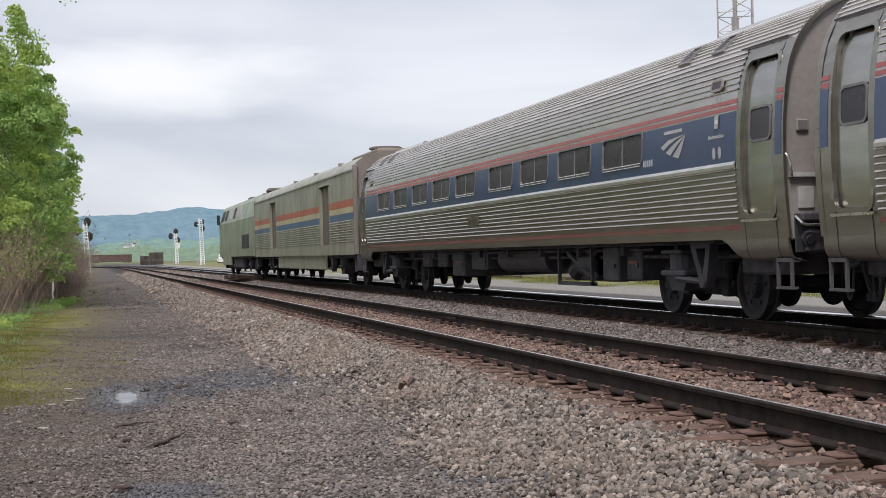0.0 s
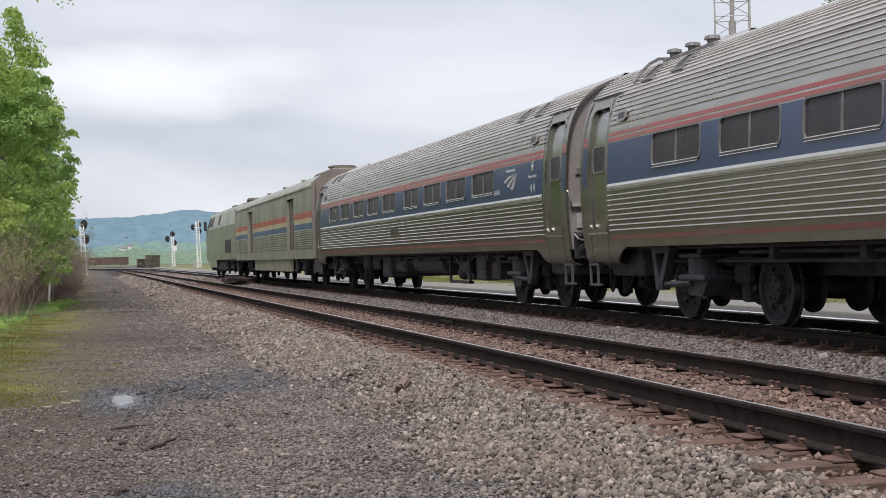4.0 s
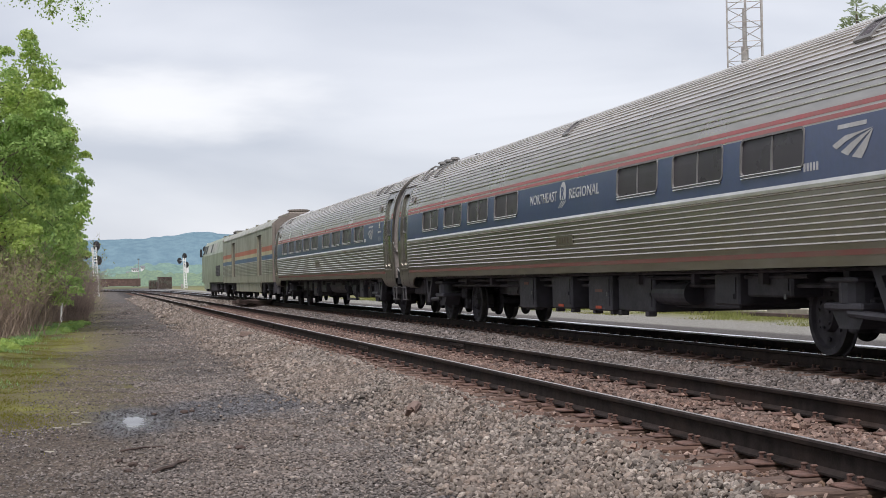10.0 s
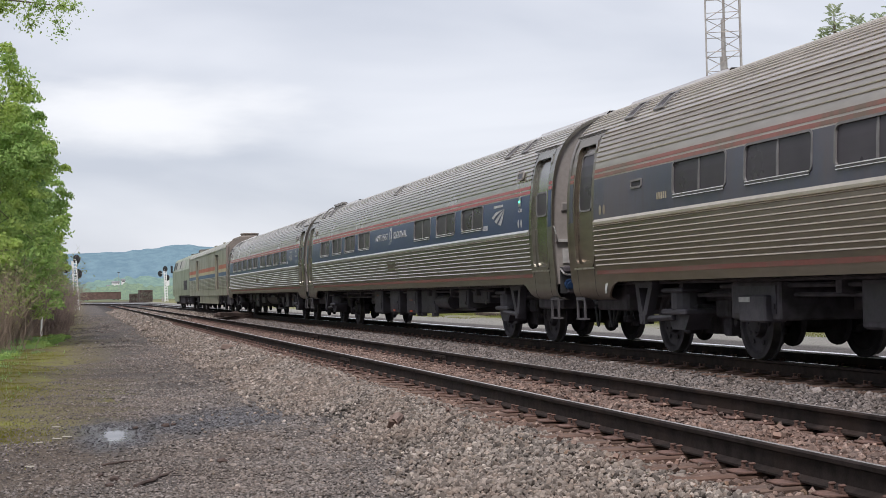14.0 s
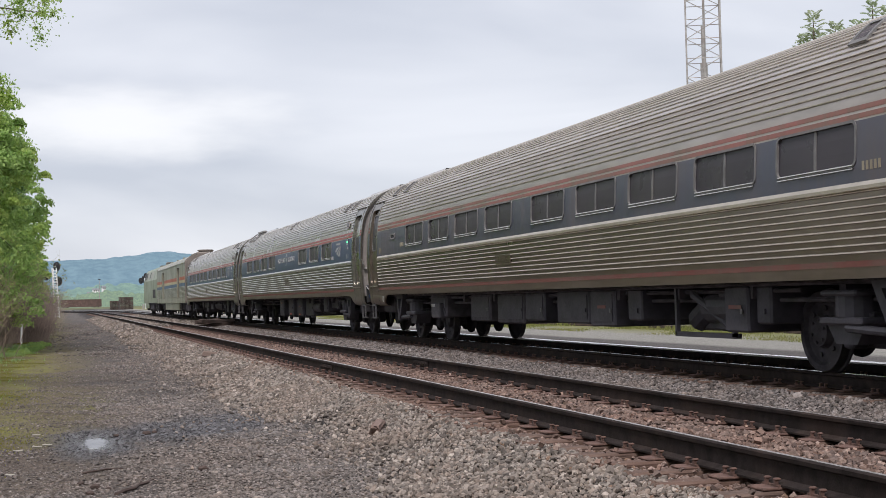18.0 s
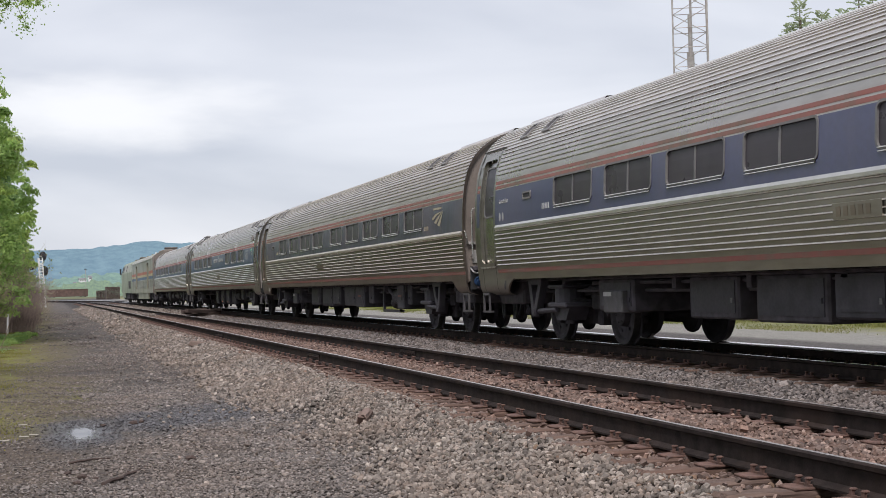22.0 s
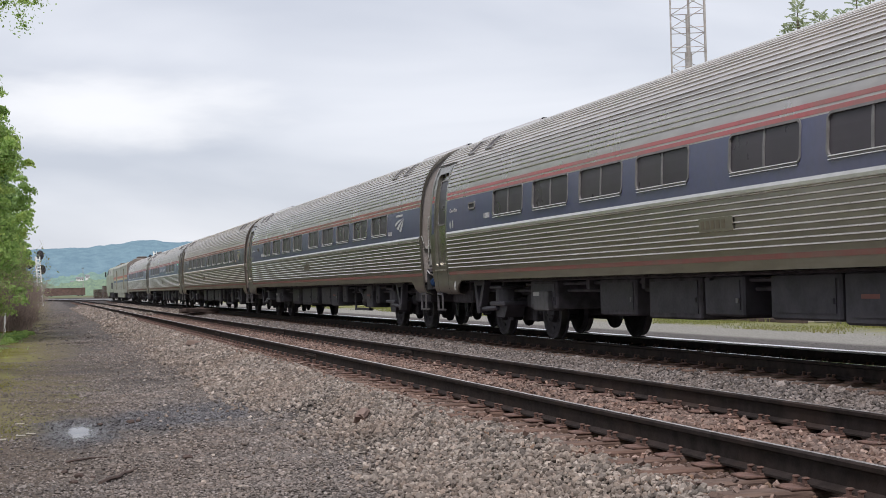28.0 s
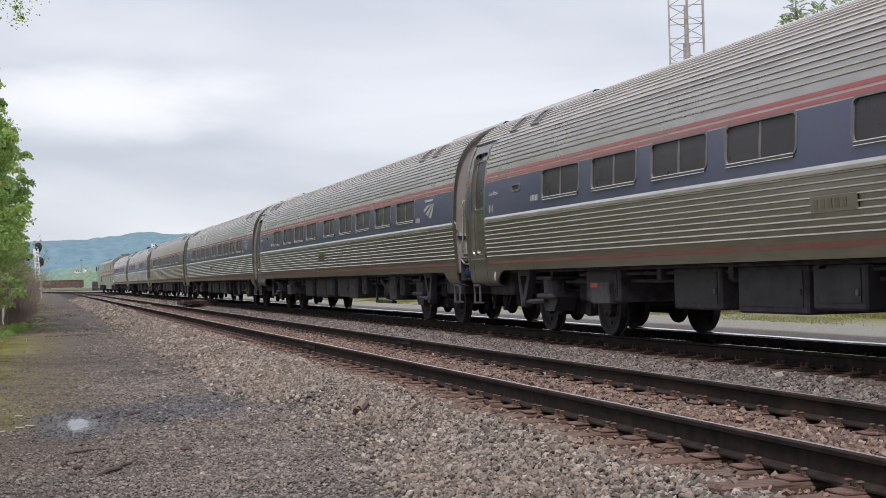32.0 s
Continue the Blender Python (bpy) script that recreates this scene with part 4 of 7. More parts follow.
def lattice_tower(x, y, w=1.60, top=24.0):
    tw = thing("lattice_tower", "slim grey steel lattice radio tower standing behind the train", "tower", pose(x, y, -0.1, 0, 0, -25.7))
    h = w / 2
    c = [(-h, -h), (h, -h), (h, h), (-h, h)]
    for cx, cy in c:
        part("leg", MB().box(cx - 0.04, cx + 0.04, cy - 0.04, cy + 0.04, 0, top, 0.01), MAST, tw)
    pitch = 0.92
    for k in range(int(top / pitch)):
        z0, z1 = k * pitch, (k + 1) * pitch
        for i in range(4):
            a, b = c[i], c[(i + 1) % 4]
            part("girt", MB().rod((*a, z0), (*b, z0), 0.020, 5), MAST, tw)
            if (k + i) % 2:
                a, b = b, a
            part("brace", MB().rod((*a, z0), (*b, z1), 0.020, 5), MAST, tw)
    part("antenna", MB().rod((0, 0, 11.8), (0, 0, 13.6), 0.10, 10).rod((0, 0, 5.0), (0, 0, 11.8), 0.17, 10), MAST, tw, "grey tubular antenna inside the lattice")
    part("feeder_pipe", MB().rod((0.05, 0.05, 0), (0.05, 0.05, top - 0.5), 0.06, 6), MAST, tw)


lattice_tower(29.7, 60.0)


# ---- trees ----
def leaf_cloud(rng, centres, radii, n, size, flat=0.8, lie=0.0):
    """Small folded leaf quads thrown round clump centres, denser at their shells; lie turns their faces up and out."""
    idx = rng.integers(0, len(centres), n)
    d = rng.normal(size=(n, 3))
    d /= np.linalg.norm(d, axis=1, keepdims=True)
    if lie:
        d[:, 2] = np.abs(d[:, 2]) * 1.25 - 0.55
        r = radii[idx] * np.clip(1.1 - np.abs(rng.normal(0, 0.42, n)), 0.05, 1.3)
    else:
        r = radii[idx] * np.abs(rng.normal(0, 0.75, n))
    P = centres[idx] + d * r[:, None] * np.array([1, 1, flat])
    u = rng.normal(size=(n, 3))
    if lie:
        up = d * 1.0 + np.array([0, 0, 0.35]) + rng.normal(0, 0.6, (n, 3))
        up /= np.linalg.norm(up, axis=1, keepdims=True)
        u -= up * (u * up).sum(1, keepdims=True)
        u /= np.linalg.norm(u, axis=1, keepdims=True)
        w = np.cross(u, up)
    else:
        u /= np.linalg.norm(u, axis=1, keepdims=True)
        w = np.cross(u, rng.normal(size=(n, 3)))
    w /= np.linalg.norm(w, axis=1, keepdims=True)
    s = size * rng.uniform(0.6, 1.35, (n, 1))
    V = np.stack([P - u * s, P + w * s * 0.55, P + u * s, P - w * s * 0.55], 1).reshape(-1, 3)
    return V, np.arange(4 * n).reshape(n, 4)


def tree(x, y, height, spread, seed, mat=None, n=5200, size=0.11, name="tree", label="", low=0.22, lean=0.0):
    rng = np.random.default_rng(seed)
    rr = random.Random(seed)
    z0 = float(ground_z(x, y)) - 0.05
    tr = thing(name, label or "broad leafy tree in fresh spring green", "tree", pose(x, y, z0), "trackside trees")
    trunk = MB()
    p, r = Vector((0, 0, 0)), 0.035 * height
    nodes = []
    for k in range(7):
        q = p + Vector((rr.uniform(-0.12, 0.12) + lean * 0.12, rr.uniform(-0.12, 0.12), height * 0.115))
        trunk.rod(p, q, r, 9, r * 0.86)
        p, r = q, r * 0.86
        nodes.append((q.copy(), r))
    centres, radii = [], []
    limbs = MB()
    for k in range(46):
        base, br = nodes[rr.randrange(1, 7)]
        a = rr.uniform(0, 2 * math.pi)
        reach = spread * (0.30 + 0.74 * rr.random() ** 0.45)
        hz = low * height + rr.random() ** 0.85 * (0.95 - low) * height
        k_shape = math.sqrt(max(0.15, 1 - abs((hz / height - 0.52) / 0.52) ** 3))
        tip = Vector((math.cos(a) * reach * k_shape + lean * hz * 0.3, math.sin(a) * reach * k_shape, hz))
        mid = base.lerp(tip, 0.5) + Vector((0, 0, 0.25))
        limbs.rod(base, mid, br * 0.25, 5, br * 0.12)
        limbs.rod(mid, tip, br * 0.12, 4, br * 0.04)
        centres.append(tip)
        radii.append(rr.uniform(0.17, 0.30) * spread)
        centres.append(mid.lerp(tip, 0.45))
        radii.append(rr.uniform(0.18, 0.28) * spread)
        for _ in range(3):
            centres.append(tip + Vector((rr.uniform(-1, 1), rr.uniform(-1, 1), rr.uniform(-0.8, 0.9))) * 0.30 * spread)
            radii.append(rr.uniform(0.06, 0.15) * spread)
    part("trunk", trunk, BARK, tr)
    tagged(part("limb_wood", limbs, BARK, tr), kind="stuff")
    V, F = leaf_cloud(rng, np.array([tuple(c) for c in centres]), np.array(radii), n, size, 0.85, 1.0)
    tagged(part("crown", stuff_mesh("crown", V, F, mat or LEAF), None, tr), kind="stuff")
    return tr


def shrub(x, y, height, spread, seed, leaves=500, twigs=260, label="bare brown twiggy shrub with a few fresh leaves", wood=None):
    """A leafless brown thicket with a few young leaves in it."""
    rng = np.random.default_rng(seed)
    sh = thing("shrub", label, "shrub", pose(x, y, float(ground_z(x, y)) - 0.03), "trackside shrubs")
    mb = MB()
    rr = random.Random(seed)
    tips = []
    for k in range(twigs):
        a = rr.uniform(0, 2 * math.pi)
        b0 = Vector((rr.gauss(0, 0.35) * spread, rr.gauss(0, 0.35) * spread, 0))
        p = b0
        d = Vector((math.cos(a) * 0.45, math.sin(a) * 0.45, 1.0)).normalized()
        ln = height * rr.uniform(0.5, 1.1) / 4
        r = 0.011
        for s in range(4):
            q = p + d * ln
            mb.rod(p, q, r, 3, r * 0.7)
            p, r = q, r * 0.7
            d = (d + Vector((rr.gauss(0, 0.22), rr.gauss(0, 0.22), rr.gauss(0, 0.12)))).normalized()
            if s > 1:
                mb.rod(p, p + Vector((rr.gauss(0, 0.3), rr.gauss(0, 0.3), rr.uniform(0, 0.35))), r * 0.7, 3, r * 0.3)
                tips.append(tuple(p))
    tagged(part("twig_tangle", mb, wood or TWIG, sh), kind="stuff")
    V, F = leaf_cloud(rng, np.array(tips), np.full(len(tips), 0.22), leaves, 0.055)
    tagged(part("leaves", stuff_mesh("leaves", V, F, LEAF_PALE), None, sh), kind="stuff")


TREES = [(-3.9, 44, 9.0, 2.85, LEAF), (-3.6, 50, 8.6, 2.75, LEAF), (-3.7, 58, 8.4, 2.6, LEAF_DEEP), (-3.5, 67, 8.4, 2.5, LEAF), (-3.5, 77, 8.2, 2.35, LEAF_DEEP),
         (-3.6, 89, 8.2, 2.4, LEAF), (-3.6, 103, 7.8, 2.4, LEAF), (-3.8, 117, 7.4, 2.4, LEAF_DEEP), (-4.0, 133, 7.2, 2.5, LEAF), (-4.3, 150, 7.2, 2.6, LEAF),
         (-7.8, 47, 11, 3.2, LEAF), (-8.3, 62, 11, 3.4, LEAF_DEEP), (-8.3, 80, 10, 3.4, LEAF), (-7.8, 103, 10, 3.6, LEAF)]
for k, (tx, ty, th, ts, tm) in enumerate(TREES):
    tree(tx, ty, th, ts, 40 + k, tm, n=46000 if ty < 70 else 22000, size=0.066 if ty < 70 else 0.105, low=0.14, lean=0.06)
# the wooded side goes on behind the standing point
for k in range(9):
    tree(-7.5 - 2.5 * (k % 2), 24 - 12 * k, 9.5 + k % 3, 4.2, 80 + k, LEAF if k % 2 else LEAF_DEEP, n=2600, size=0.20)
for k in range(22):
    shrub(-2.55 - 0.4 * (k % 2) + min(0.65, 0.07 * k), 40 + k * 4.6 + 0.04 * k * k, 2.6 + 0.5 * (k % 3), 1.15, 120 + k, 1000 if k < 10 else 500, 240 if k < 10 else 130)
# leafless thicket along the edge of the road, with herbs at its foot
for k, (x, y) in enumerate(((-1.95, 57.2), (-1.15, 58.6), (-1.75, 61.0), (-1.05, 63.0), (-1.05, 67.5), (-1.0, 73.0), (-1.0, 79.0))):
    shrub(x, y, 2.0 + 0.25 * (k % 3), 0.85, 320 + k, 90, 330, "dense leafless dark brown thicket at the road's edge", TWIG_DARK)


def herbs(x0, x1, y0, y1, clumps, leaves, seed):
    rng = np.random.default_rng(seed)
    a = rng.random(clumps)
    c = np.stack([x0 + (x1 - x0) * a + rng.normal(0, 0.22, clumps), y0 + (y1 - y0) * a + rng.normal(0, 0.9, clumps), np.zeros(clumps)], -1)
    c[:, 2] = ground_z(c[:, 0], c[:, 1]) + 0.05
    V, F = leaf_cloud(rng, c, rng.uniform(0.07, 0.19, clumps), leaves, 0.045, 0.8, 1.0)
    tagged(new("herbs", stuff_mesh("herbs", V, F, LEAF)), "fresh green leafy herbs at the foot of the thicket", "weeds", kind="stuff")


herbs(-1.4, -0.6, 43.0, 53.5, 60, 5600, 71)
herbs(-2.4, -1.75, 29.5, 37.0, 34, 1500, 72)


def near_branch():
    """The end of a bough that hangs in from a tree beside the standing point."""
    tr = thing("tree", "tree with a thin leafy bough reaching over the verge", "tree", pose(-4.35, 23.0, float(ground_z(-4.35, 23.0)) - 0.05), "trackside trees")
    mb = MB()
    mb.rod((0, 0, 0), (0.2, 0.3, 3.0), 0.19, 10, 0.14)
    mb.rod((0.2, 0.3, 3.0), (0.1, 0.6, 5.4), 0.14, 9, 0.10)
    mb.rod((0.1, 0.6, 5.4), (0.0, 0.5, 8.6), 0.10, 8, 0.03)
    part("trunk", mb, BARK, tr)
    rr = random.Random(9)
    bough, tips = MB(), []
    p, d, r = Vector((0.1, 0.6, 5.95)), Vector((1.0, 0.35, 0.32)).normalized(), 0.05
    for k in range(9):
        q = p + d * 0.44
        bough.rod(p, q, r, 6, r * 0.85)
        p, r = q, r * 0.85
        d = (d + Vector((0.05, rr.gauss(0, 0.1), -0.045 + rr.gauss(0, 0.04)))).normalized()
        for _ in range(4):
            t = p + Vector((rr.uniform(0.1, 0.55), rr.gauss(0, 0.5), rr.gauss(0.02, 0.22)))
            bough.rod(p, t, r * 0.4, 4, 0.003)
            tips += [t, p.lerp(t, 0.6)]
    part("bough", bough, BARK, tr)
    rng = np.random.default_rng(8)
    V, F = leaf_cloud(rng, np.array([tuple(t) for t in tips]), np.full(len(tips), 0.20), 7000, 0.028)
    tagged(part("leaves", stuff_mesh("leaves", V, F, LEAF), None, tr), kind="stuff")
    V, F = leaf_cloud(rng, np.array([(-0.4, 0.5, 6.5), (-1.2, 0, 7.5), (-0.2, 0.6, 8.4), (-1.5, 0.8, 6.0)]), np.full(4, 1.2), 2600, 0.07)
    tagged(part("crown", stuff_mesh("crown", V, F, LEAF), None, tr), kind="stuff")


near_branch()


def frond_tree(x, y, plumes, seed):
    """Sumac-like tree: leaders that end in plumes of long drooping leaves with paired leaflets."""
    rr = random.Random(seed)
    tr = thing("tree", "slender tree with plumes of long feathery pale green leaves", "tree", pose(x, y, float(ground_z(x, y)) - 0.05), "trees behind the yard")
    wood = MB()
    fork = min(p[2] for p in plumes) - 2.5
    wood.rod((0, 0, 0), (0, 0, fork), 0.14, 8, 0.08)
    V, F = [], []
    for px, py, pz, size in plumes:
        wood.rod((0, 0, fork), (px, py, pz - 1.3 * size), 0.06, 6, 0.04)
        wood.rod((px, py, pz - 1.3 * size), (px, py, pz), 0.04, 5, 0.01)
        for k in range(20):
            f = k / 19
            root = Vector((px, py, pz - 1.3 * size * (1 - f)))
            b = k * 2.4 + rr.uniform(-0.3, 0.3)
            d = Vector((math.cos(b), math.sin(b), 0.25 + 1.1 * f ** 2 + rr.uniform(-0.1, 0.2))).normalized()
            ln = size * rr.uniform(0.75, 1.05) * (1 - 0.35 * f)
            side = d.cross(Vector((0, 0, 1))).normalized()
            for s in range(7):
                g = (s + 1.5) / 8
                q = root + d * ln * g + Vector((0, 0, -0.34 * ln * g ** 2))
                leaf = 0.24 * size * (1.15 - 0.5 * g)
                for e in (-1, 1):
                    l1 = side * e * leaf + d * leaf * 0.35 + Vector((0, 0, -leaf * rr.uniform(0.2, 0.6)))
                    o = len(V)
                    V += [tuple(q), tuple(q + l1 * 0.45 + d * 0.032), tuple(q + l1), tuple(q + l1 * 0.45 - d * 0.032)]
                    F.append((o, o + 1, o + 2, o + 3))
    part("trunk", wood, BARK, tr)
    tagged(part("fronds", stuff_mesh("fronds", np.array(V), np.array(F), FROND), None, tr), kind="stuff")


frond_tree(26.7, 45.0, [(0.0, 0.0, 11.05, 0.74), (0.35, 0.5, 10.6, 0.6), (-0.25, 0.3, 10.3, 0.6)], 3)
frond_tree(27.9, 45.5, [(0.0, 0.0, 10.8, 0.7), (0.6, 0.4, 10.7, 0.65)], 4)
frond_tree(29.5, 45.5, [(0.0, 0.0, 11.7, 0.65), (-0.5, 0.3, 11.0, 0.6), (0.6, 0.0, 11.5, 0.6)], 5)


for k, (bx, by, bh) in enumerate(((25.4, 40.5, 2.6), (27.6, 42.5, 3.4), (30.2, 41.5, 3.0), (29.0, 37.5, 2.4), (31.8, 39.0, 3.2))):
    tree(bx, by, bh, 1.7, 150 + k, LEAF_PALE if k % 2 else LEAF_DEEP, n=2600, size=0.10, low=0.12, label="low leafy thicket behind the yard")


# ---- signals ----
def signal(x, y, height, heads, side=1, disc_r=0.5, thick=0.045):
    """Colour-light signal: mast with a ladder, round backgrounds with hooded lamps."""
    z0 = float(ground_z(x, y))
    sg = thing("railway_signal", "pale galvanised signal mast with black round lamp backgrounds and a ladder", "railway signal", pose(x, y, z0, 0, 0, 0), "signals")
    part("mast", MB().rod((0, 0, 0), (0, 0, height), 0.08, 10).box(-0.2, 0.2, -0.2, 0.2, 0, 0.12, 0.02), GALV, sg)
    lad = MB()
    for s in (-0.17, 0.17):
        lad.rod((0.42 * side + s * 1.5, -0.45, 0), (0.10 * side + s * 1.5, -0.35, height), thick, 5)
    for k in range(int(height / 0.35)):
        f = (k + 0.5) * 0.35 / height
        lad.rod((0.42 * side - 0.32 * side * f - 0.25, -0.45 + 0.10 * f, f * height), (0.42 * side - 0.32 * side * f + 0.25, -0.45 + 0.10 * f, f * height), thick * 0.8, 5)
    part("ladder", lad, GALV, sg)
    for pz in (0.62, 0.86):
        part("platform", MB().box(-0.5, 0.5, -0.4, 0.2, height * pz, height * pz + 0.05), GALV, sg)
    part("case", MB().box(-0.65, -0.27, -0.2, 0.2, 0, 1.0, 0.03), MAST, sg, "grey equipment cabinet")
    for hx, hz in heads:
        disc = MB()
        n = 24
        rim = [(hx + disc_r * math.cos(2 * math.pi * i / n), hz + disc_r * math.sin(2 * math.pi * i / n) * 1.35) for i in range(n)]
        disc.prism(rim, "y", 0.05, 0.08)
        hd = part("background", disc, SIGBLACK, sg, "round black background plate")
        hood = MB()
        for dz in (0.5 * disc_r, 0.0, -0.5 * disc_r):
            hood.rod((hx, 0.05, hz + dz), (hx, -0.32, hz + dz - 0.02), 0.24 * disc_r, 10, 0.22 * disc_r)
        part("lamp_hood", hood, SIGBLACK, hd)
        part("bracket", MB().box(min(0, hx), max(0, hx), 0.02, 0.06, hz - 0.03, hz + 0.03), GALV, sg)


signal(-0.62, 178.0, 6.1, [(0.42, 6.3), (0.62, 4.5), (-0.85, 5.2)], disc_r=0.44, thick=0.075)
signal(18.2, 239.0, 7.9, [(0.45, 7.3), (-0.6, 6.9), (0.5, 6.2)], disc_r=0.36, thick=0.07)
signal(18.2, 310.0, 6.7, [(0.2, 7.1), (-0.9, 6.1), (0.6, 5.2)], thick=0.08)


# ---- the far end: wagons, stacked ties, poles, houses, hills ----
def gondola(x, y, turn, length=15.5):
    gd = thing("gondola_wagon", "rust-brown open freight wagon standing empty", "freight wagon", pose(x, y, -0.2, 0, 0, turn), "standing wagons")
    h = length / 2
    part("body", MB().box(-h, h, -1.4, 1.4, 0.5, 3.6, 0.05), RUSTCAR, gd)
    for k in range(13):
        px = -h + 0.6 + k * (length - 1.2) / 12
        part("side_post", MB().box(px - 0.07, px + 0.07, -1.5, -1.4, 0.5, 3.6), RUSTCAR, gd)
    part("top_chord", MB().box(-h, h, -1.5, -1.38, 3.5, 3.66), RUSTCAR, gd)
    for s in (-1, 1):
        bg = part("bogie", MB().box(s * (h - 2) - 1.1, s * (h - 2) + 1.1, -1.1, 1.1, 0.45, 0.8), BLACK, gd)
        for w in (-0.85, 0.85):
            part("wheelset", MB().rod((s * (h - 2) + w, -0.78, 0.62), (s * (h - 2) + w, 0.78, 0.62), 0.42, 14), BLACK, bg)


gondola(-8.5, 600.0, 3, 16.5)
gondola(8.9, 601.0, 3, 16.5)


def tie_stack(x, y, w, h, layers, turn, seed):
    rr = random.Random(seed)
    st = thing("tie_stack", "stack of old reddish-brown railway ties", "timber stack", pose(x, y, -0.22, 0, 0, turn), "tie stacks")
    for k in range(layers):
        z = k * h / layers
        nx = int(w / 0.26)
        for i in range(nx):
            px = -w / 2 + (i + 0.5) * w / nx
            part("old_tie", MB().box(px - 0.115, px + 0.115, -1.25 + rr.uniform(-0.1, 0.1), 1.25 + rr.uniform(-0.1, 0.1), z, z + h / layers - 0.02), OLDWOOD, st)


tie_stack(13.5, 298, 2.7, 2.7, 11, 6, 1)
tie_stack(11.3, 301, 1.8, 2.0, 8, -9, 2)


def tie_heap(x, y):
    rr = random.Random(4)
    hp = thing("tie_heap", "loose heap of dark old ties beside the track", "timber heap", pose(x, y, float(ground_z(x, y))))
    for k in range(9):
        part("old_tie", MB().box(-1.1, 1.1, -0.11, 0.11, 0, 0.17, 0.015), OLDWOOD, hp, at=pose(rr.uniform(-0.2, 0.2), rr.uniform(-1.4, 1.4), 0.02 + 0.09 * (k // 3), rr.uniform(-4, 4), rr.uniform(-4, 4), rr.uniform(70, 110) if k % 2 else rr.uniform(20, 50)))


tie_heap(7.45, 70.0)


def pole(x, y, h):
    pl = thing("light_pole", "tall dark pole with a lamp head", "light pole", pose(x, y, -0.3))
    part("shaft", MB().rod((0, 0, 0), (0, 0, h), 0.16, 8, 0.10), MAST, pl)
    part("lamp_head", MB().box(-0.6, 0.6, -0.25, 0.25, h, h + 0.3, 0.05), SIGBLACK, pl)


pole(17.5, 640.0, 12.5)


def marker_post(x, y):
    mp = thing("marker_post", "slim white marker post among the shrubs", "marker post", pose(x, y, float(ground_z(x, y)), 0, 2, 0))
    part("post", MB().box(-0.035, 0.035, -0.03, 0.03, 0, 0.95, 0.008), WHITEWALL, mp)
    part("cap", MB().box(-0.042, 0.042, -0.037, 0.037, 0.95, 0.99, 0.008), GALV, mp)


marker_post(-1.42, 56.0)


def parked_van(x, y):
    vn = thing("parked_van", "small white van parked far off behind the tracks", "van", pose(x, y, -0.25, 0, 0, 90))
    part("body", MB().prism([(-2.2, 0.35), (2.3, 0.35), (2.35, 1.0), (1.5, 1.15), (0.9, 1.95), (-2.1, 2.0), (-2.25, 1.0)], "y", -0.9, 0.9), WHITEWALL, vn)
    part("side_window", MB().prism([(0.2, 1.15), (1.35, 1.15), (0.85, 1.8), (0.2, 1.8)], "y", 0.9, 0.912), GLASS, vn)
    for s in (-1.4, 1.5):
        part("wheel", MB().rod((s, -0.92, 0.33), (s, 0.92, 0.33), 0.33, 14), RUBBER, vn)


parked_van(27.5, 300.0)


def ridge(name, label, y, x0, x1, heights, depth, mat, bumps, seed):
    """A wooded ridge: a rising slope with an uneven crest of treetops."""
    rng = np.random.default_rng(seed)
    n, rows = 1100, 16
    xs = np.linspace(x0, x1, n)
    crest = np.interp(xs, [h[0] for h in heights], [h[1] for h in heights]) + np.convolve(rng.normal(0, bumps, n), np.ones(3) / 3, "same")
    V, F = [], []
    for r in range(rows):
        f = r / (rows - 1)
        rough = np.convolve(rng.normal(0, bumps * 1.2, n), np.ones(4) / 4, "same") * min(1, 4 * f * (1 - f))
        for i in range(n):
            V.append((xs[i], y + depth * f, crest[i] * math.sin(f * math.pi / 2) + rough[i] - 2 * (1 - f)))
    for r in range(rows - 1):
        for i in range(n - 1):
            F.append((r * n + i, r * n + i + 1, (r + 1) * n + i + 1, (r + 1) * n + i))
    tagged(new(name, stuff_mesh(name, np.array(V), np.array(F), mat)), label, "hills", kind="structure")


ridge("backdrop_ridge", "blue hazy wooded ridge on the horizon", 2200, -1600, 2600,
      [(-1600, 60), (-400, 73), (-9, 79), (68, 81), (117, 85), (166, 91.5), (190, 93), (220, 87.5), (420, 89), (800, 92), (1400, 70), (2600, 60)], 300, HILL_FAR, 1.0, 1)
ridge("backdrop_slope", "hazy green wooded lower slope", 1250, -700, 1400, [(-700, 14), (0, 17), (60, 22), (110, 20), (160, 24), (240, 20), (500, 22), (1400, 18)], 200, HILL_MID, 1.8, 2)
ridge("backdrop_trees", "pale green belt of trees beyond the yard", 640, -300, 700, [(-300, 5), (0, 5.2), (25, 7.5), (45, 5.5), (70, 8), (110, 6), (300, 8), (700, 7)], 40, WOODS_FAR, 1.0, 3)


def house(x, y, z, w, d, h, turn):
    hs = thing("house", "small white house among the distant trees", "house", pose(x, y, z, 0, 0, turn), "distant houses")
    part("wall", MB().box(-w / 2, w / 2, -d / 2, d / 2, -24, h), WHITEWALL, hs)
    part("roof", MB().prism([(-d / 2 - 0.4, h), (d / 2 + 0.4, h), (0, h + d * 0.30)], "x", -w / 2 - 0.3, w / 2 + 0.3), ROOFGREY, hs)
    for k in (-0.3, 0.0, 0.3):
        part("window", MB().box(k * w - 0.3, k * w + 0.3, -d / 2 - 0.05, -d / 2, h * 0.35, h * 0.75), GLASS, hs)


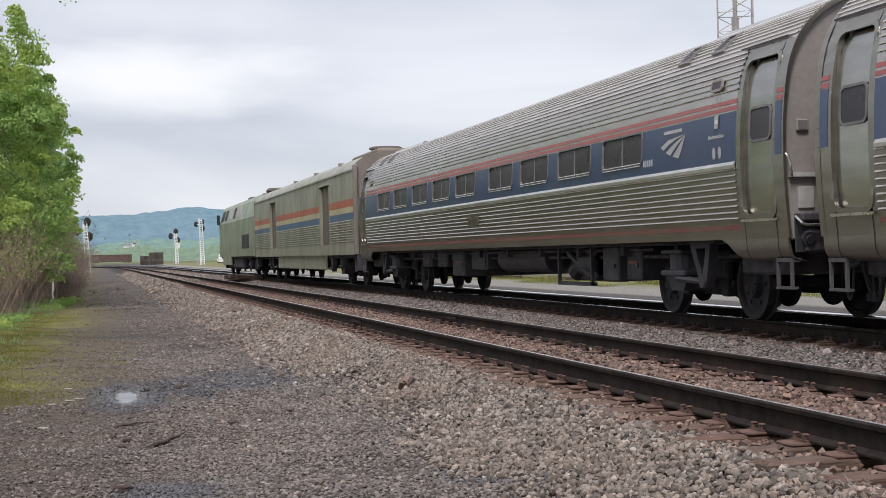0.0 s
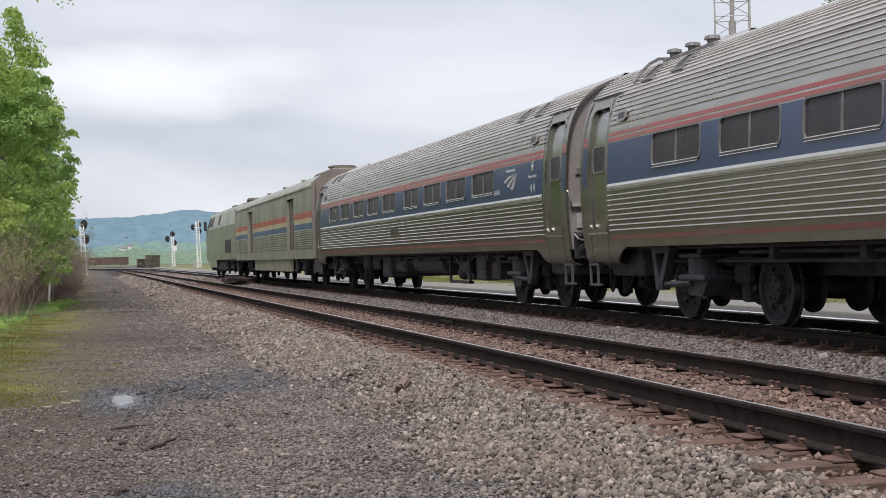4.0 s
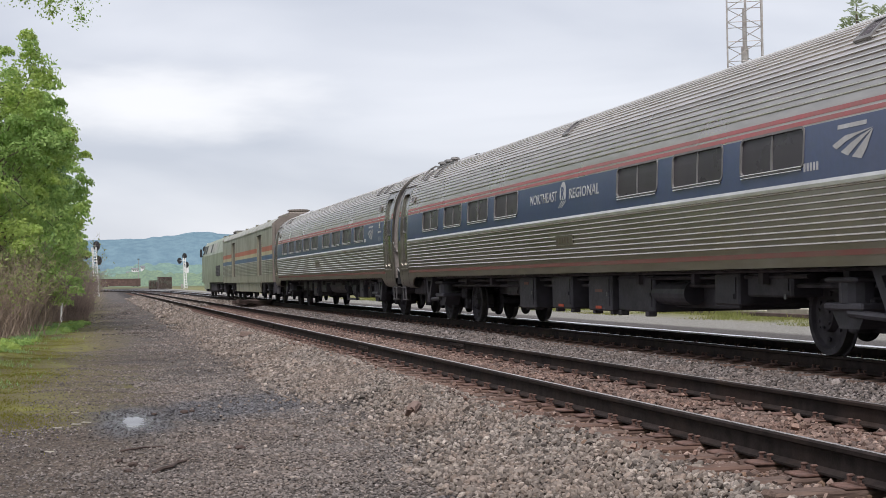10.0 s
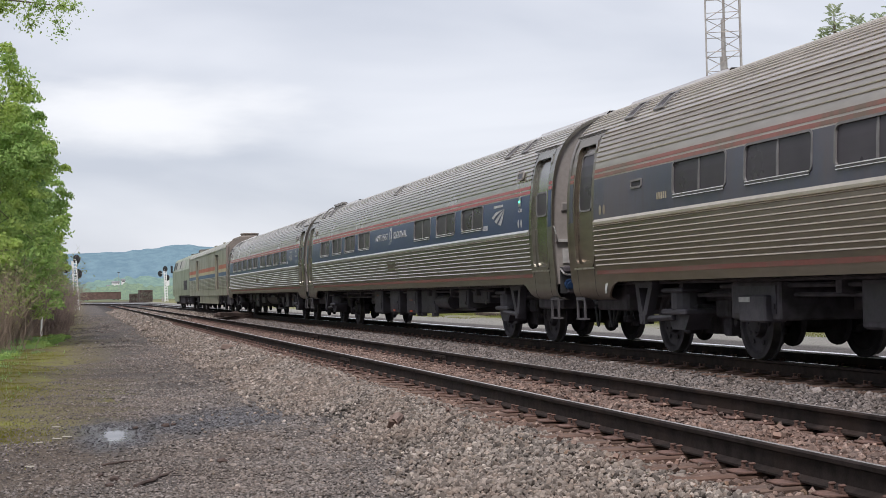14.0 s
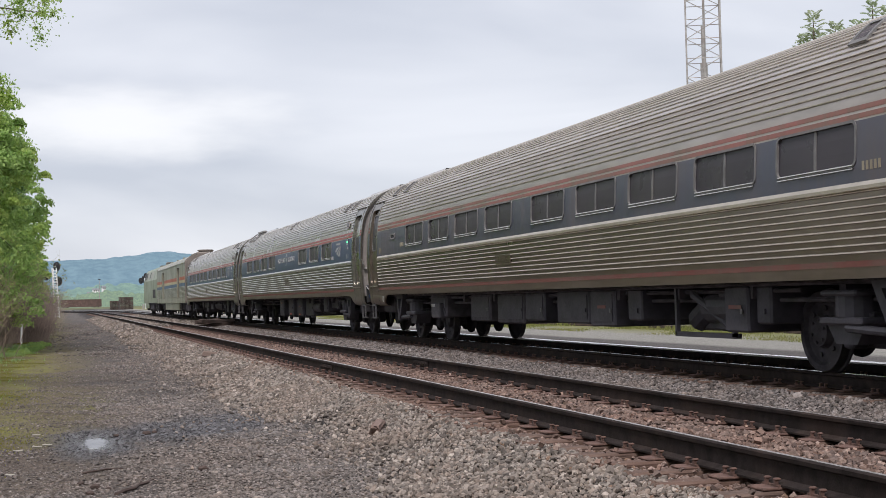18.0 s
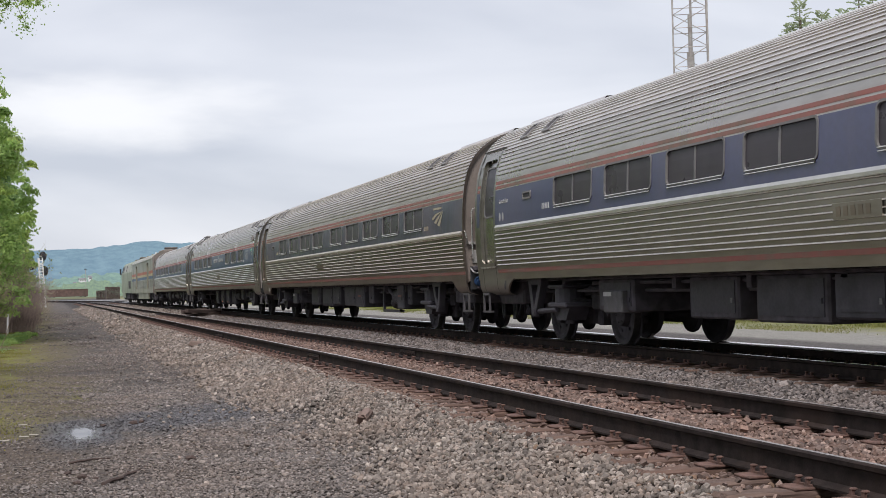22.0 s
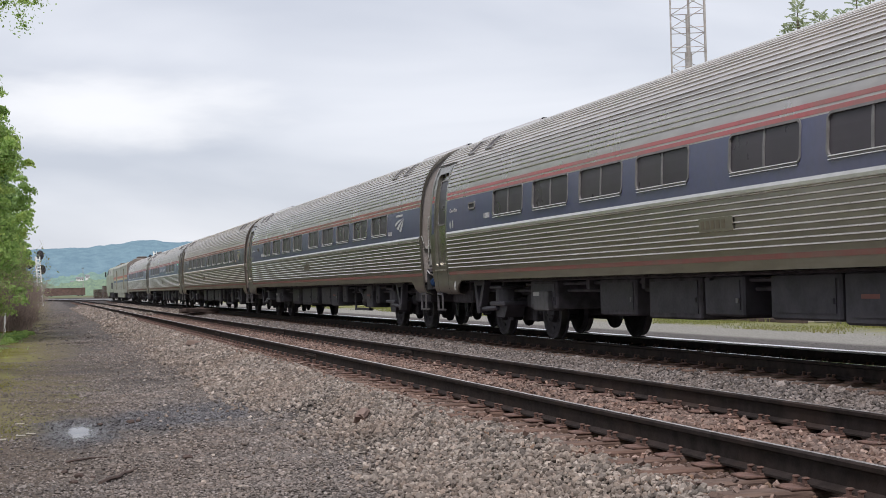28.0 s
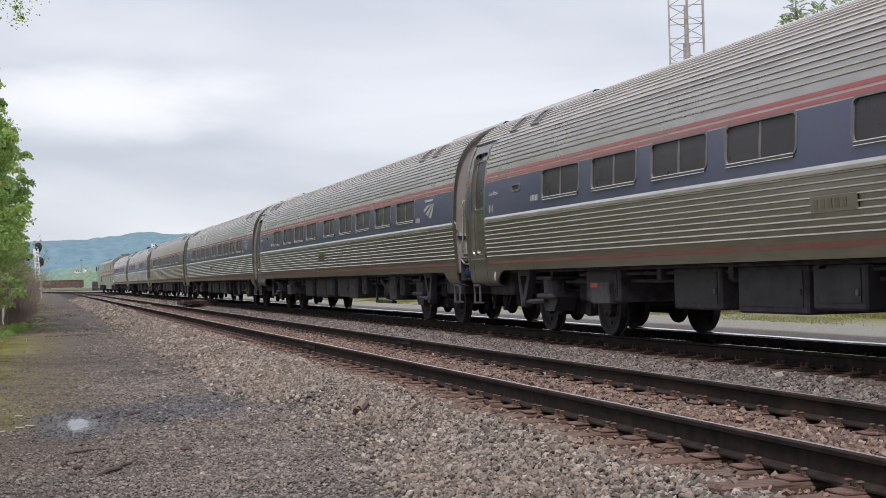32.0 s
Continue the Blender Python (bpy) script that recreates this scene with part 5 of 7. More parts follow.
for hx, hy, hz, hw in ((24, 1242, 12, 6), (20, 1255, 9, 4), (29, 1246, 14, 3), (106, 1245, 19, 8), (114, 1246, 18, 4), (92, 1240, 13, 4), (33, 1240, 7, 4), (128, 1240, 9, 4), (150, 1243, 14, 5), (58, 1244, 16, 3)):
    house(hx * 1.3, hy, hz, hw, 4, 2.2, 8)
# ---- the train ----
PLAN = [(1.545, 1.03), (1.585, 1.5), (1.60, 1.95), (1.58, 2.5), (1.50, 3.0), (1.33, 3.36), (1.05, 3.62), (0.70, 3.78), (0.35, 3.855), (0.0, 3.875)]


def catmull(pts, per=14):
    out = []
    ext = [pts[0], *pts, (-pts[-2][0], pts[-2][1])]
    for k in range(1, len(ext) - 2):
        p0, p1, p2, p3 = (np.array(ext[k + d], float) for d in (-1, 0, 1, 2))
        for i in range(per):
            t = i / per
            out.append(0.5 * (2 * p1 + (p2 - p0) * t + (2 * p0 - 5 * p1 + 4 * p2 - p3) * t * t + (3 * p1 - p0 - 3 * p2 + p3) * t ** 3))
    out.append(np.array(pts[-1], float))
    return np.array(out)


CURVE = catmull(PLAN)
ARC = np.concatenate([[0], np.cumsum(np.linalg.norm(np.diff(CURVE, axis=0), axis=1))])


def on_arc(s, off=0.0):
    """A point of the car's cross-section at the length s from the sill, pushed out by off."""
    x, z = np.interp(s, ARC, CURVE[:, 0]), np.interp(s, ARC, CURVE[:, 1])
    x2, z2 = np.interp(s + 0.01, ARC, CURVE[:, 0]), np.interp(s + 0.01, ARC, CURVE[:, 1])
    x1, z1 = np.interp(s - 0.01, ARC, CURVE[:, 0]), np.interp(s - 0.01, ARC, CURVE[:, 1])
    t = np.array([x2 - x1, z2 - z1])
    t /= np.linalg.norm(t) + 1e-9
    return float(x + t[1] * off), float(z - t[0] * off)


def arc_at(z):
    return float(np.interp(z, CURVE[:, 1], ARC))


def half(z, off=0.0):
    return float(np.interp(z, CURVE[:, 1], CURVE[:, 0])) + off


def skin(z0, z1, off=0.0, n=5):
    a, b = arc_at(z0), arc_at(z1)
    return [on_arc(a + (b - a) * i / n, off) for i in range(n + 1)]


def fluted(s0, s1, pitch, depth, crest=0.66, under=0.05):
    """Sheet with narrow rounded ribs every pitch."""
    n = max(1, round((s1 - s0) / pitch))
    p = (s1 - s0) / n
    line = []
    for k in range(n):
        s = s0 + k * p
        line += [on_arc(s), on_arc(s + p * crest), on_arc(s + p * (crest + under), depth * 0.8), on_arc(s + p * (crest + 0.11), depth), on_arc(s + p * 0.97, depth * 0.1)]
    line.append(on_arc(s1))
    return line


def ribbed(mb, line, y0, y1):
    """Pushes a fluted line along y; the crests get the second material, paler to paint their glint."""
    n = len(line)
    o = len(mb.v)
    mb.v += [(x, y0, z) for x, z in line] + [(x, y1, z) for x, z in line]
    for i in range(n - 1):
        mb.f.append((o + i, o + i + 1, o + n + i + 1, o + n + i))
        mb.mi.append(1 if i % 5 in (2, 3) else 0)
    return mb


def flip(line, sx):
    return [(x * sx, z) for x, z in line]


def ring(mb, y0, y1, z0, z1, rad, width, off, thick, sx, mi=0):
    """A rounded frame that follows the side's curve."""
    def loop(k):
        pts = []
        r = max(0.02, rad - k)
        for cy, cz, a0 in ((y1 - k - r, z1 - k - r, 0), (y0 + k + r, z1 - k - r, 90), (y0 + k + r, z0 + k + r, 180), (y1 - k - r, z0 + k + r, 270)):
            for i in range(5):
                a = radians(a0 + i * 22.5)
                pts.append((cy + r * math.cos(a), cz + r * math.sin(a)))
        return pts
    o, i_ = loop(0), loop(width)
    n = len(o)
    vs = []
    for pts, d in ((o, off - 0.004), (o, off + thick), (i_, off + thick), (i_, off - 0.03)):
        vs += [(sx * half(z, d), y, z) for y, z in pts]
    fs = []
    for r in range(3):
        for i in range(n):
            j = (i + 1) % n
            fs.append((r * n + i, r * n + j, r * n + n + j, r * n + n + i))
    mb.add(vs, fs, mi)
    return i_


def plate(mb, y0, y1, z0, z1, off, sx, mi=0, n=3):
    """A thin sheet laid on the side's curve."""
    line = flip(skin(z0, z1, off, n), sx)
    mb.sheet(line, y0, y1, mi)
    line = flip(skin(z0, z1, off - 0.012, n), sx)
    mb.sheet(line, y0, y1, mi)
    for y in (y0, y1):
        a = [(*p,) for p in flip(skin(z0, z1, off, n), sx)]
        b = [(*p,) for p in flip(skin(z0, z1, off - 0.012, n), sx)]
        mb.add([(x, y, z) for x, z in a + b], [(i, i + 1, n + 2 + i, n + 1 + i) for i in range(n)], mi)
    return mb


def wheelset_mesh():
    mb = MB()
    for s in (-1, 1):
        c = s * 0.755
        mb.lathe([(c - s * 0.05, 0.20), (c - s * 0.045, 0.38), (c - s * 0.068, 0.40), (c - s * 0.068, 0.484), (c - s * 0.045, 0.487), (c - s * 0.036, 0.459)], 32, caps=(True, False))
        mb.lathe([(c - s * 0.036, 0.459), (c + s * 0.068, 0.455), (c + s * 0.070, 0.450)], 32, mi=1, caps=(False, False))
        mb.lathe([(c + s * 0.070, 0.450), (c + s * 0.068, 0.385), (c + s * 0.025, 0.36), (c + s * 0.015, 0.19), (c + s * 0.10, 0.17), (c + s * 0.11, 0.09)], 32, caps=(False, True))
        for k in range(6):
            a = k * math.pi / 3
            mb.rod((c + s * 0.09, 0.13 * math.cos(a), 0.13 * math.sin(a)), (c + s * 0.125, 0.13 * math.cos(a), 0.13 * math.sin(a)), 0.018, 6)
            mb.rod((c + s * 0.035, 0.27 * math.cos(a), 0.27 * math.sin(a)), (c + s * 0.052, 0.27 * math.cos(a), 0.27 * math.sin(a)), 0.03, 8)
    mb.rod((-0.75, 0, 0), (0.75, 0, 0), 0.085, 12)
    mb.lathe([(-0.36, 0.30), (-0.32, 0.31), (-0.28, 0.30)], 24)
    mb.lathe([(0.28, 0.30), (0.32, 0.31), (0.36, 0.30)], 24)
    return smooth(mb.mesh("wheelset", TRUCK, TREAD), 30)


WHEELSET = wheelset_mesh()


def bogie_mesh():
    """Inside-bearing truck: side frames between the wheels, bolster with spring seats, brake gear."""
    mb = MB()
    for s in (-1, 1):
        mb.prism([(-1.55, 0.42), (-1.1, 0.30), (-0.5, 0.28), (0.5, 0.28), (1.1, 0.30), (1.55, 0.42), (1.5, 0.60), (0.9, 0.66), (0.45, 0.52), (-0.45, 0.52), (-0.9, 0.66), (-1.5, 0.60)], "x", s * 0.50, s * 0.64)
        for y in (-1.295, 1.295):
            mb.box(s * 0.46, s * 0.68, y - 0.17, y + 0.17, 0.30, 0.62, 0.03)
        for y in (-0.62, 0.62):
            mb.box(s * 0.70, s * 0.90, y - 0.10, y + 0.10, 0.28, 0.60, 0.02)
            mb.rod((s * 0.80, y, 0.36), (s * 0.80, y * 1.25, 0.50), 0.05, 6)
            mb.box(s * 0.84, s * 0.96, y - 0.20, y + 0.20, 0.52, 0.80, 0.03)
        mb.box(s * 0.30, s * 0.98, -0.95, 0.95, 0.74, 0.90, 0.03)
    mb.box(-1.18, 1.18, -0.28, 0.28, 0.54, 0.70, 0.03)
    mb.box(-0.50, 0.50, -1.5, 1.5, 0.72, 0.86, 0.03)
    return mb.mesh("bogie", TRUCK)


BOGIE = bogie_mesh()


def spring_mesh():
    """Air spring between its two plates at the bolster's end."""
    mb = MB().rod((0, 0, 0.64), (0, 0, 0.86), 0.24, 16)
    return mb.mesh("air_spring", BOXMAT)


def seat_mesh():
    mb = MB().box(-0.24, 0.24, -0.40, 0.40, 0.56, 0.64, 0.02)
    return mb.mesh("spring_seat", BOXMAT)


def gusset_mesh():
    mb = MB().prism([(-0.36, 0.56), (0.36, 0.56), (0.20, 0.36), (-0.20, 0.36)], "x", -0.16, 0.18)
    return mb.mesh("gusset", BOXMAT)


def cap_mesh():
    mb = MB().box(-0.26, 0.26, -0.34, 0.34, 0.86, 0.92, 0.02)
    return mb.mesh("spring_plate", BOXMAT)


SPRING = spring_mesh()
SPRING_BITS = (("spring_seat", seat_mesh()), ("gusset", gusset_mesh()), ("spring_plate", cap_mesh()))
WHEELS = []


def add_bogie(car, y, base=1.295):
    bg = part("bogie", BOGIE, None, car, at=pose(0, y, 0))
    for s in (-1, 1):
        WHEELS.append(part("wheelset", WHEELSET, None, bg, at=pose(0, s * base, 0.457)))
        part("air_spring", SPRING, None, bg, at=pose(s * 1.14, 0, 0))
        for bit, shape in SPRING_BITS:
            part(bit, shape, None, bg, at=pose(s * 1.14, 0, 0))
    return bg


def bracket_mesh(d):
    """Cast V-shaped anchor bracket with a slot, and its rod to the bolster."""
    mb = MB()
    x0, x1 = -0.06, 0.06

    def limb(pts, k):
        mb.prism([(a * -d, b) for a, b in pts], "x", x0 - 0.003 * k, x1 + 0.003 * k)
    limb([(0.42, 1.02), (0.28, 1.02), (0.00, 0.54), (0.12, 0.50)], 0)
    limb([(-0.24, 1.02), (-0.12, 1.02), (0.04, 0.50), (-0.10, 0.50)], 1)
    limb([(0.40, 1.00), (-0.22, 1.00), (-0.20, 0.93), (0.34, 0.93)], 2)
    limb([(-0.10, 0.55), (0.13, 0.55), (0.10, 0.42), (-0.06, 0.42)], 3)
    mb.box(x0 - 0.02, x1 + 0.02, -0.42, 0.42, 1.0, 1.05)
    mb.rod((0, 0, 0.49), (0, -0.95 * d, 0.53), 0.045, 8)
    mb.rod((-0.08, 0, 0.48), (0.08, 0, 0.48), 0.06, 10)
    return mb.mesh("anchor_bracket", BOXMAT)


BRACKETS = {1: bracket_mesh(1), -1: bracket_mesh(-1)}


def words(body, size):
    cu = bpy.data.curves.new("lettering", "FONT")
    cu.body, cu.size, cu.extrude, cu.resolution_u = body, size, 0.002, 3
    cu.offset, cu.space_character = 0.012 * size, 1.06
    ob = bpy.data.objects.new("lettering", cu)
    scene.collection.objects.link(ob)
    me = bpy.data.meshes.new_from_object(ob)
    bpy.data.objects.remove(ob)
    return me


def lettering(parent, name, body, size, y, z, mat, label, wide=1.0):
    me = words(body, size)
    me.materials.clear()
    me.materials.append(mat)
    for v in me.vertices:
        a, b, c = v.co
        v.co = (-half(z + b, 0.004 + c), y - a * wide, z + b)
    return part(name, me, None, parent, label)


def emblem(car, y, z, mat, name_bar=True):
    """The sweeping three-band travel mark, with a plain bar where the maker's name stands."""
    w, h = 0.80, 0.30
    bands = (([(1, 1), (0.66, 0.93), (0.32, 0.88), (0, 0.60)], [(0.97, 0.98), (0.62, 0.84), (0.36, 0.68), (0.12, 0.45)]),
             ([(0.96, 0.95), (0.68, 0.77), (0.45, 0.57), (0.22, 0.33)], [(0.97, 0.93), (0.76, 0.68), (0.58, 0.43), (0.40, 0.17)]),
             ([(0.96, 0.90), (0.80, 0.63), (0.66, 0.38), (0.50, 0.11)], [(1, 0.96), (0.92, 0.62), (0.85, 0.32), (0.73, 0.0)]))
    mb = MB()
    for top, low in bands:
        pts = [((0.5 - u) * w, (v - 0.5) * h) for u, v in top + low]
        mb.add([(-half(z + b, 0.005), y + a, z + b) for a, b in pts], [(i, i + 1, 5 + i, 4 + i) for i in range(3)])
    part("travel_mark", mb, mat, car, "sweeping pale travel mark")
    if name_bar:
        bar = MB()
        plate(bar, y - 0.26, y + 0.30, z + 0.19, z + 0.235, 0.005, -1, n=1)
        part("name_bar", bar, mat, car, "plain pale bar")


def number_bars(car, y, z, n, mat):
    for k in range(n):
        mb = MB()
        plate(mb, y - 0.025 - k * 0.07, y + 0.012 - k * 0.07, z - 0.045, z + 0.045, 0.005, -1, n=1)
        part("number_bar", mb, mat, car, "small pale bar")


def round_marks(car, y, z, mat):
    for dy in (0, -0.16):
        mb = MB()
        n = 14
        vs = [(-half(z, 0.005), y + dy + 0.05 * math.cos(2 * math.pi * i / n), z + 0.075 * math.sin(2 * math.pi * i / n)) for i in range(n)]
        mb.add(vs, [tuple(range(n))])
        part("round_mark", mb, mat, car, "small pale round mark")


def add_window(car, y, z0, z1, w, sx):
    mb = MB()
    ring(mb, y - w / 2, y + w / 2, z0, z1, 0.095, 0.030, 0.0, 0.010, sx)
    win = part("window", mb, WINFRAME, car)
    lip = MB()
    for zl in (z0 - 0.012, z0 + 0.024):
        lip.sheet(flip([(half(zl, 0.004), zl - 0.008), (half(zl, 0.020), zl - 0.003), (half(zl, 0.018), zl + 0.004), (half(zl, 0.0), zl + 0.010)], sx), y - w / 2 + 0.05, y + w / 2 - 0.05)
    part("window_sill", lip, RIB, win, "bright steel sill")
    mull = MB()
    plate(mull, y - 0.022, y + 0.022, z0 + 0.03, z1 - 0.03, -0.006, sx, n=2)
    part("mullion", mull, WINFRAME, win)
    for a, b in ((y - w / 2 + 0.02, y - 0.015), (y + 0.015, y + w / 2 - 0.02)):
        g = MB()
        g.sheet(flip(skin(z0 + 0.015, z1 - 0.015, -0.016, 3), sx), a, b)
        part("pane", g, GLASS, win)


def add_door(car, y0, y1, sx, win, mats, leaf=None):
    """Vestibule door, set back in its opening, with glass, sill and handle."""
    steel, endm = mats
    z0, z1 = 1.29, 3.14
    rim = MB()
    ring(rim, y0 - 0.05, y1 + 0.05, z0 - 0.03, z1 + 0.06, 0.16, 0.06, 0.0, 0.010, sx)
    d = part("door", MB().sheet(flip(skin(z0 - 0.02, z1 + 0.03, -0.055, 10), sx), y0 - 0.03, y1 + 0.03), leaf or steel, car, "plain vestibule door with a dark window", soft=True)
    part("door_frame", rim, steel, d)
    yc = (y0 + y1) / 2
    fr = MB()
    ring(fr, yc - 0.27, yc + 0.27, win[0], win[1], 0.09, 0.03, -0.052, 0.012, sx)
    part("window_frame", fr, WINFRAME, d)
    part("window_pane", MB().sheet(flip(skin(win[0] + 0.01, win[1] - 0.01, -0.050, 5), sx), yc - 0.255, yc + 0.255), GLASS, d)
    sill = MB()
    plate(sill, y0 - 0.05, y1 + 0.05, 1.235, 1.265, 0.03, sx, n=1)
    part("door_sill", sill, BRIGHT, d)
    hd = MB()
    plate(hd, yc - 0.38, yc - 0.33, 1.85, 2.05, -0.035, sx, n=1)
    part("handle", hd, RUBBER, d)


SKIRT = [(1.545, 1.03), (1.543, 0.97), (1.536, 0.90), (1.515, 0.84), (1.475, 0.795), (1.41, 0.772), (1.33, 0.765)]


def skirt_line(zb, off=0.0, n=8):
    """The tucked-under lower side, from the sill down to the height zb."""
    zs = np.linspace(1.03, max(zb, 0.765), n)
    hx = [p[0] for p in SKIRT][::-1]
    hz = [p[1] for p in SKIRT][::-1]
    return [(float(np.interp(z, hz, hx)) + off, float(z)) for z in zs]


def step_skirt(car, e, sx, y_in, y_out, arch, mat):
    """The side panel that hangs lower at the car's end, its inner edge rounded over the wheel."""
    mb = MB()
    cols = 22
    n = 8
    for c in range(cols + 1):
        f = c / cols
        y = y_in + (y_out - y_in) * (f if y_out - y_in < 1.2 * arch else f ** 1.4)
        s = min(1.0, max(0.0, (y - y_in) / arch))
        s = s * s * (3 - 2 * s)
        zb = 1.015 - 0.25 * s
        line = skirt_line(zb, 0.0, n) + skirt_line(zb, -0.03, n)[::-1]
        mb.v += [(sx * x, e * y, z) for x, z in line]
    m = 2 * n
    for c in range(cols):
        for k in range(m - 1):
            mb.f.append((c * m + k, c * m + k + 1, c * m + m + k + 1, c * m + m + k))
            mb.mi.append(0)
    mb.f += [tuple(range(m)), tuple(range(cols * m, cols * m + m))]
    mb.mi += [0, 0]
    return part("step_skirt", mb, mat, car, soft=True)


def vestibule(car, e, sx, steel, low, endm, door, win, inner, a, b, c, d, leaf=None):
    """The smooth end section: posts and header round the door, and the step skirt that hangs lower."""
    mb = MB()
    for p, q in ((a, b), (c, d)):
        mb.sheet(flip(skin(1.03, 3.28, 0, 10), sx), e * p, e * q)
    mb.sheet(flip(skin(3.17, 3.28, 0, 3), sx), e * b, e * c)
    if not door:
        mb.sheet(flip(skin(1.03, 3.2, 0, 10), sx), e * b, e * c)
    # reveals
    for y in (b, c):
        o, i_ = skin(1.2, 3.18, 0, 8), skin(1.2, 3.18, -0.08, 8)
        n = 9
        mb.add([(sx * x, e * y, z) for x, z in o + i_], [(k, k + 1, n + k + 1, n + k) for k in range(n - 1)])
    part("vestibule_wall", mb, steel, car)
    kick = part("kick_panel", MB().sheet(flip(skin(1.03, 1.235, 0.0, 3), sx), e * b, e * c), low, car)
    for y in (b + 0.01, c - 0.01):
        gr = MB().sheet(flip(skin(1.03, 1.235, 0.004, 3), sx), e * y - 0.009, e * y + 0.009)
        gr.sheet(flip(skirt_line(0.80, 0.004), sx), e * y - 0.009, e * y + 0.009)
        part("panel_joint", gr, RUBBER, kick)
    step_skirt(car, e, sx, inner, d, 0.55, low)
    if door:
        add_door(car, min(e * b, e * c), max(e * b, e * c), sx, win, (steel, endm), leaf)


def end_wall(car, e, endm, steel, marker, ye, lamps=True):
    """The end sheet with its rim, diaphragm, buffer beam, coupler, hoses, handrails and marker lamps."""
    y = e * (ye - 0.03)
    outl = [(x, z) for x, z in CURVE[::6]]
    outl = [(x - 0.012, max(0.98, z - 0.008)) for x, z in outl]
    full = outl + [(-x, z) for x, z in outl[::-1][1:]]
    part("end_sheet", MB().prism(full, "y", y - 0.02, y + 0.02), endm, car, "dull grey end sheet", soft=True)
    rim = MB()
    n = len(CURVE[::3])
    for sx in (-1, 1):
        o = [(sx * (x + 0.004), z + 0.004) for x, z in CURVE[::3]]
        i_ = [(sx * max(0, x - 0.035), z - 0.03) for x, z in CURVE[::3]]
        rim.sheet(o, y - 0.04, y + 0.07 * e)
        rim.add([(x, y + 0.07 * e, z) for x, z in o + i_], [(k, k + 1, n + k + 1, n + k) for k in range(n - 1)])
    part("end_rim", rim, steel, car)
    part("diaphragm", MB().box(-0.62, 0.62, e * (ye - 0.01), e * min(12.95, ye + 0.30), 1.12, 3.32, 0.06).box(-0.58, 0.58, e * min(12.94, ye + 0.28), e * 12.995, 1.16, 3.28, 0.02), RUBBER, car, "black rubber gangway diaphragm")
    part("buffer_beam", MB().box(-1.35, 1.35, e * (ye - 0.23), e * (ye + 0.04), 0.86, 1.12, 0.03), BLACK, car)
    part("coupler", MB().box(-0.11, 0.11, e * (ye - 0.18), e * 13.0, 0.76, 0.98, 0.04).box(-0.19, 0.19, e * (ye + 0.26), e * 13.0, 0.70, 1.04, 0.05), TRUCK, car, "cast steel knuckle coupler")
    for x, dz, r in ((-0.30, 0.58, 0.030), (-0.42, 0.52, 0.024), (-0.95, 0.25, 0.028), (-0.68, 0.60, 0.026), (0.75, 0.40, 0.028), (0.45, 0.60, 0.030), (0.30, 0.46, 0.024)):
        pts = [(x, e * (ye + 0.04 + (12.97 - ye) * i / 8), 0.95 - dz * math.sin(math.pi * (0.06 + 0.44 * i / 8)) ** 1.3) for i in range(9)]
        hose = part("jumper_hose", MB().tube(pts, r, 6), RUBBER, car, "black sagging jumper hose")
        if dz > 0.5:
            part("hose_coupling", MB().box(x - 0.05, x + 0.05, e * 12.90, e * 12.995, 0.95 - dz - 0.06, 0.95 - dz + 0.05, 0.015), TRUCK, hose)
    for x, yo, w, low in ((-0.85, 0.10, 0.12, 0.32), (0.62, 0.12, 0.13, 0.30)):
        pts = [(x, e * (ye + yo - w + 2 * w * i / 12), low + (0.88 - low) * abs(i / 6 - 1) ** 2.6) for i in range(13)]
        part("hose_loop", MB().tube(pts, 0.016, 6), RUBBER, car, "slack black hose loop")
    # flat black plate paints in the shade of an open recess
    part("end_recess", MB().box(-1.46, 1.46, e * (ye - 0.02), e * (ye + 0.012), 0.86, 1.30, 0.01), RUBBER, car, "flat black plate in place of the shaded recess")
    plug = MB().rod((-1.31, e * (ye + 0.01), 1.02), (-1.31, e * (ye + 0.06), 1.01), 0.090, 16, 0.082).rod((-1.31, e * (ye + 0.06), 1.01), (-1.31, e * (ye + 0.09), 1.00), 0.055, 12)
    part("cable_socket", plug, BLUECLOTH if marker else BOXMAT, car, "round blue cable plug" if marker else "")
    part("socket_housing", MB().box(-1.42, -1.00, e * (ye + 0.0), e * (ye + 0.10), 1.21, 1.31, 0.02), BLACK, car)
    for sx in (-1, 1):
        st = MB()
        for yy in (e * (ye - 0.36), e * (ye - 0.04)):
            st.box(sx * 1.47, sx * 1.50, yy - 0.020, yy + 0.020, 0.464, 0.79)
        st.box(sx * 1.42, sx * 1.506, e * (ye - 0.384), e * (ye - 0.016), 0.45, 0.478)
        st.box(sx * 1.38, sx * 1.504, e * (ye - 0.382), e * (ye - 0.018), 0.757, 0.803)
        part("step", st, STIRRUP, car, "worn grey steel step stirrup")
        r = MB().tube([(sx * 1.575, e * (ye + 0.02), 1.98), (sx * 1.57, e * (ye + 0.09), 1.94), (sx * 1.55, e * (ye + 0.11), 1.82), (sx * 1.52, e * (ye + 0.08), 1.74), (sx * 1.50, e * (ye + 0.02), 1.72)], 0.012, 6)
        part("grab_iron", r, BRIGHT, car)
        r = MB().tube([(sx * 1.46, e * (ye + 0.02), 1.27), (sx * 1.43, e * (ye + 0.12), 1.19), (sx * 1.38, e * (ye + 0.13), 1.17), (sx * 0.80, e * (ye + 0.13), 1.17), (sx * 0.80, e * (ye + 0.02), 1.17)], 0.017, 6)
        part("end_rail", r, BRIGHT, car)
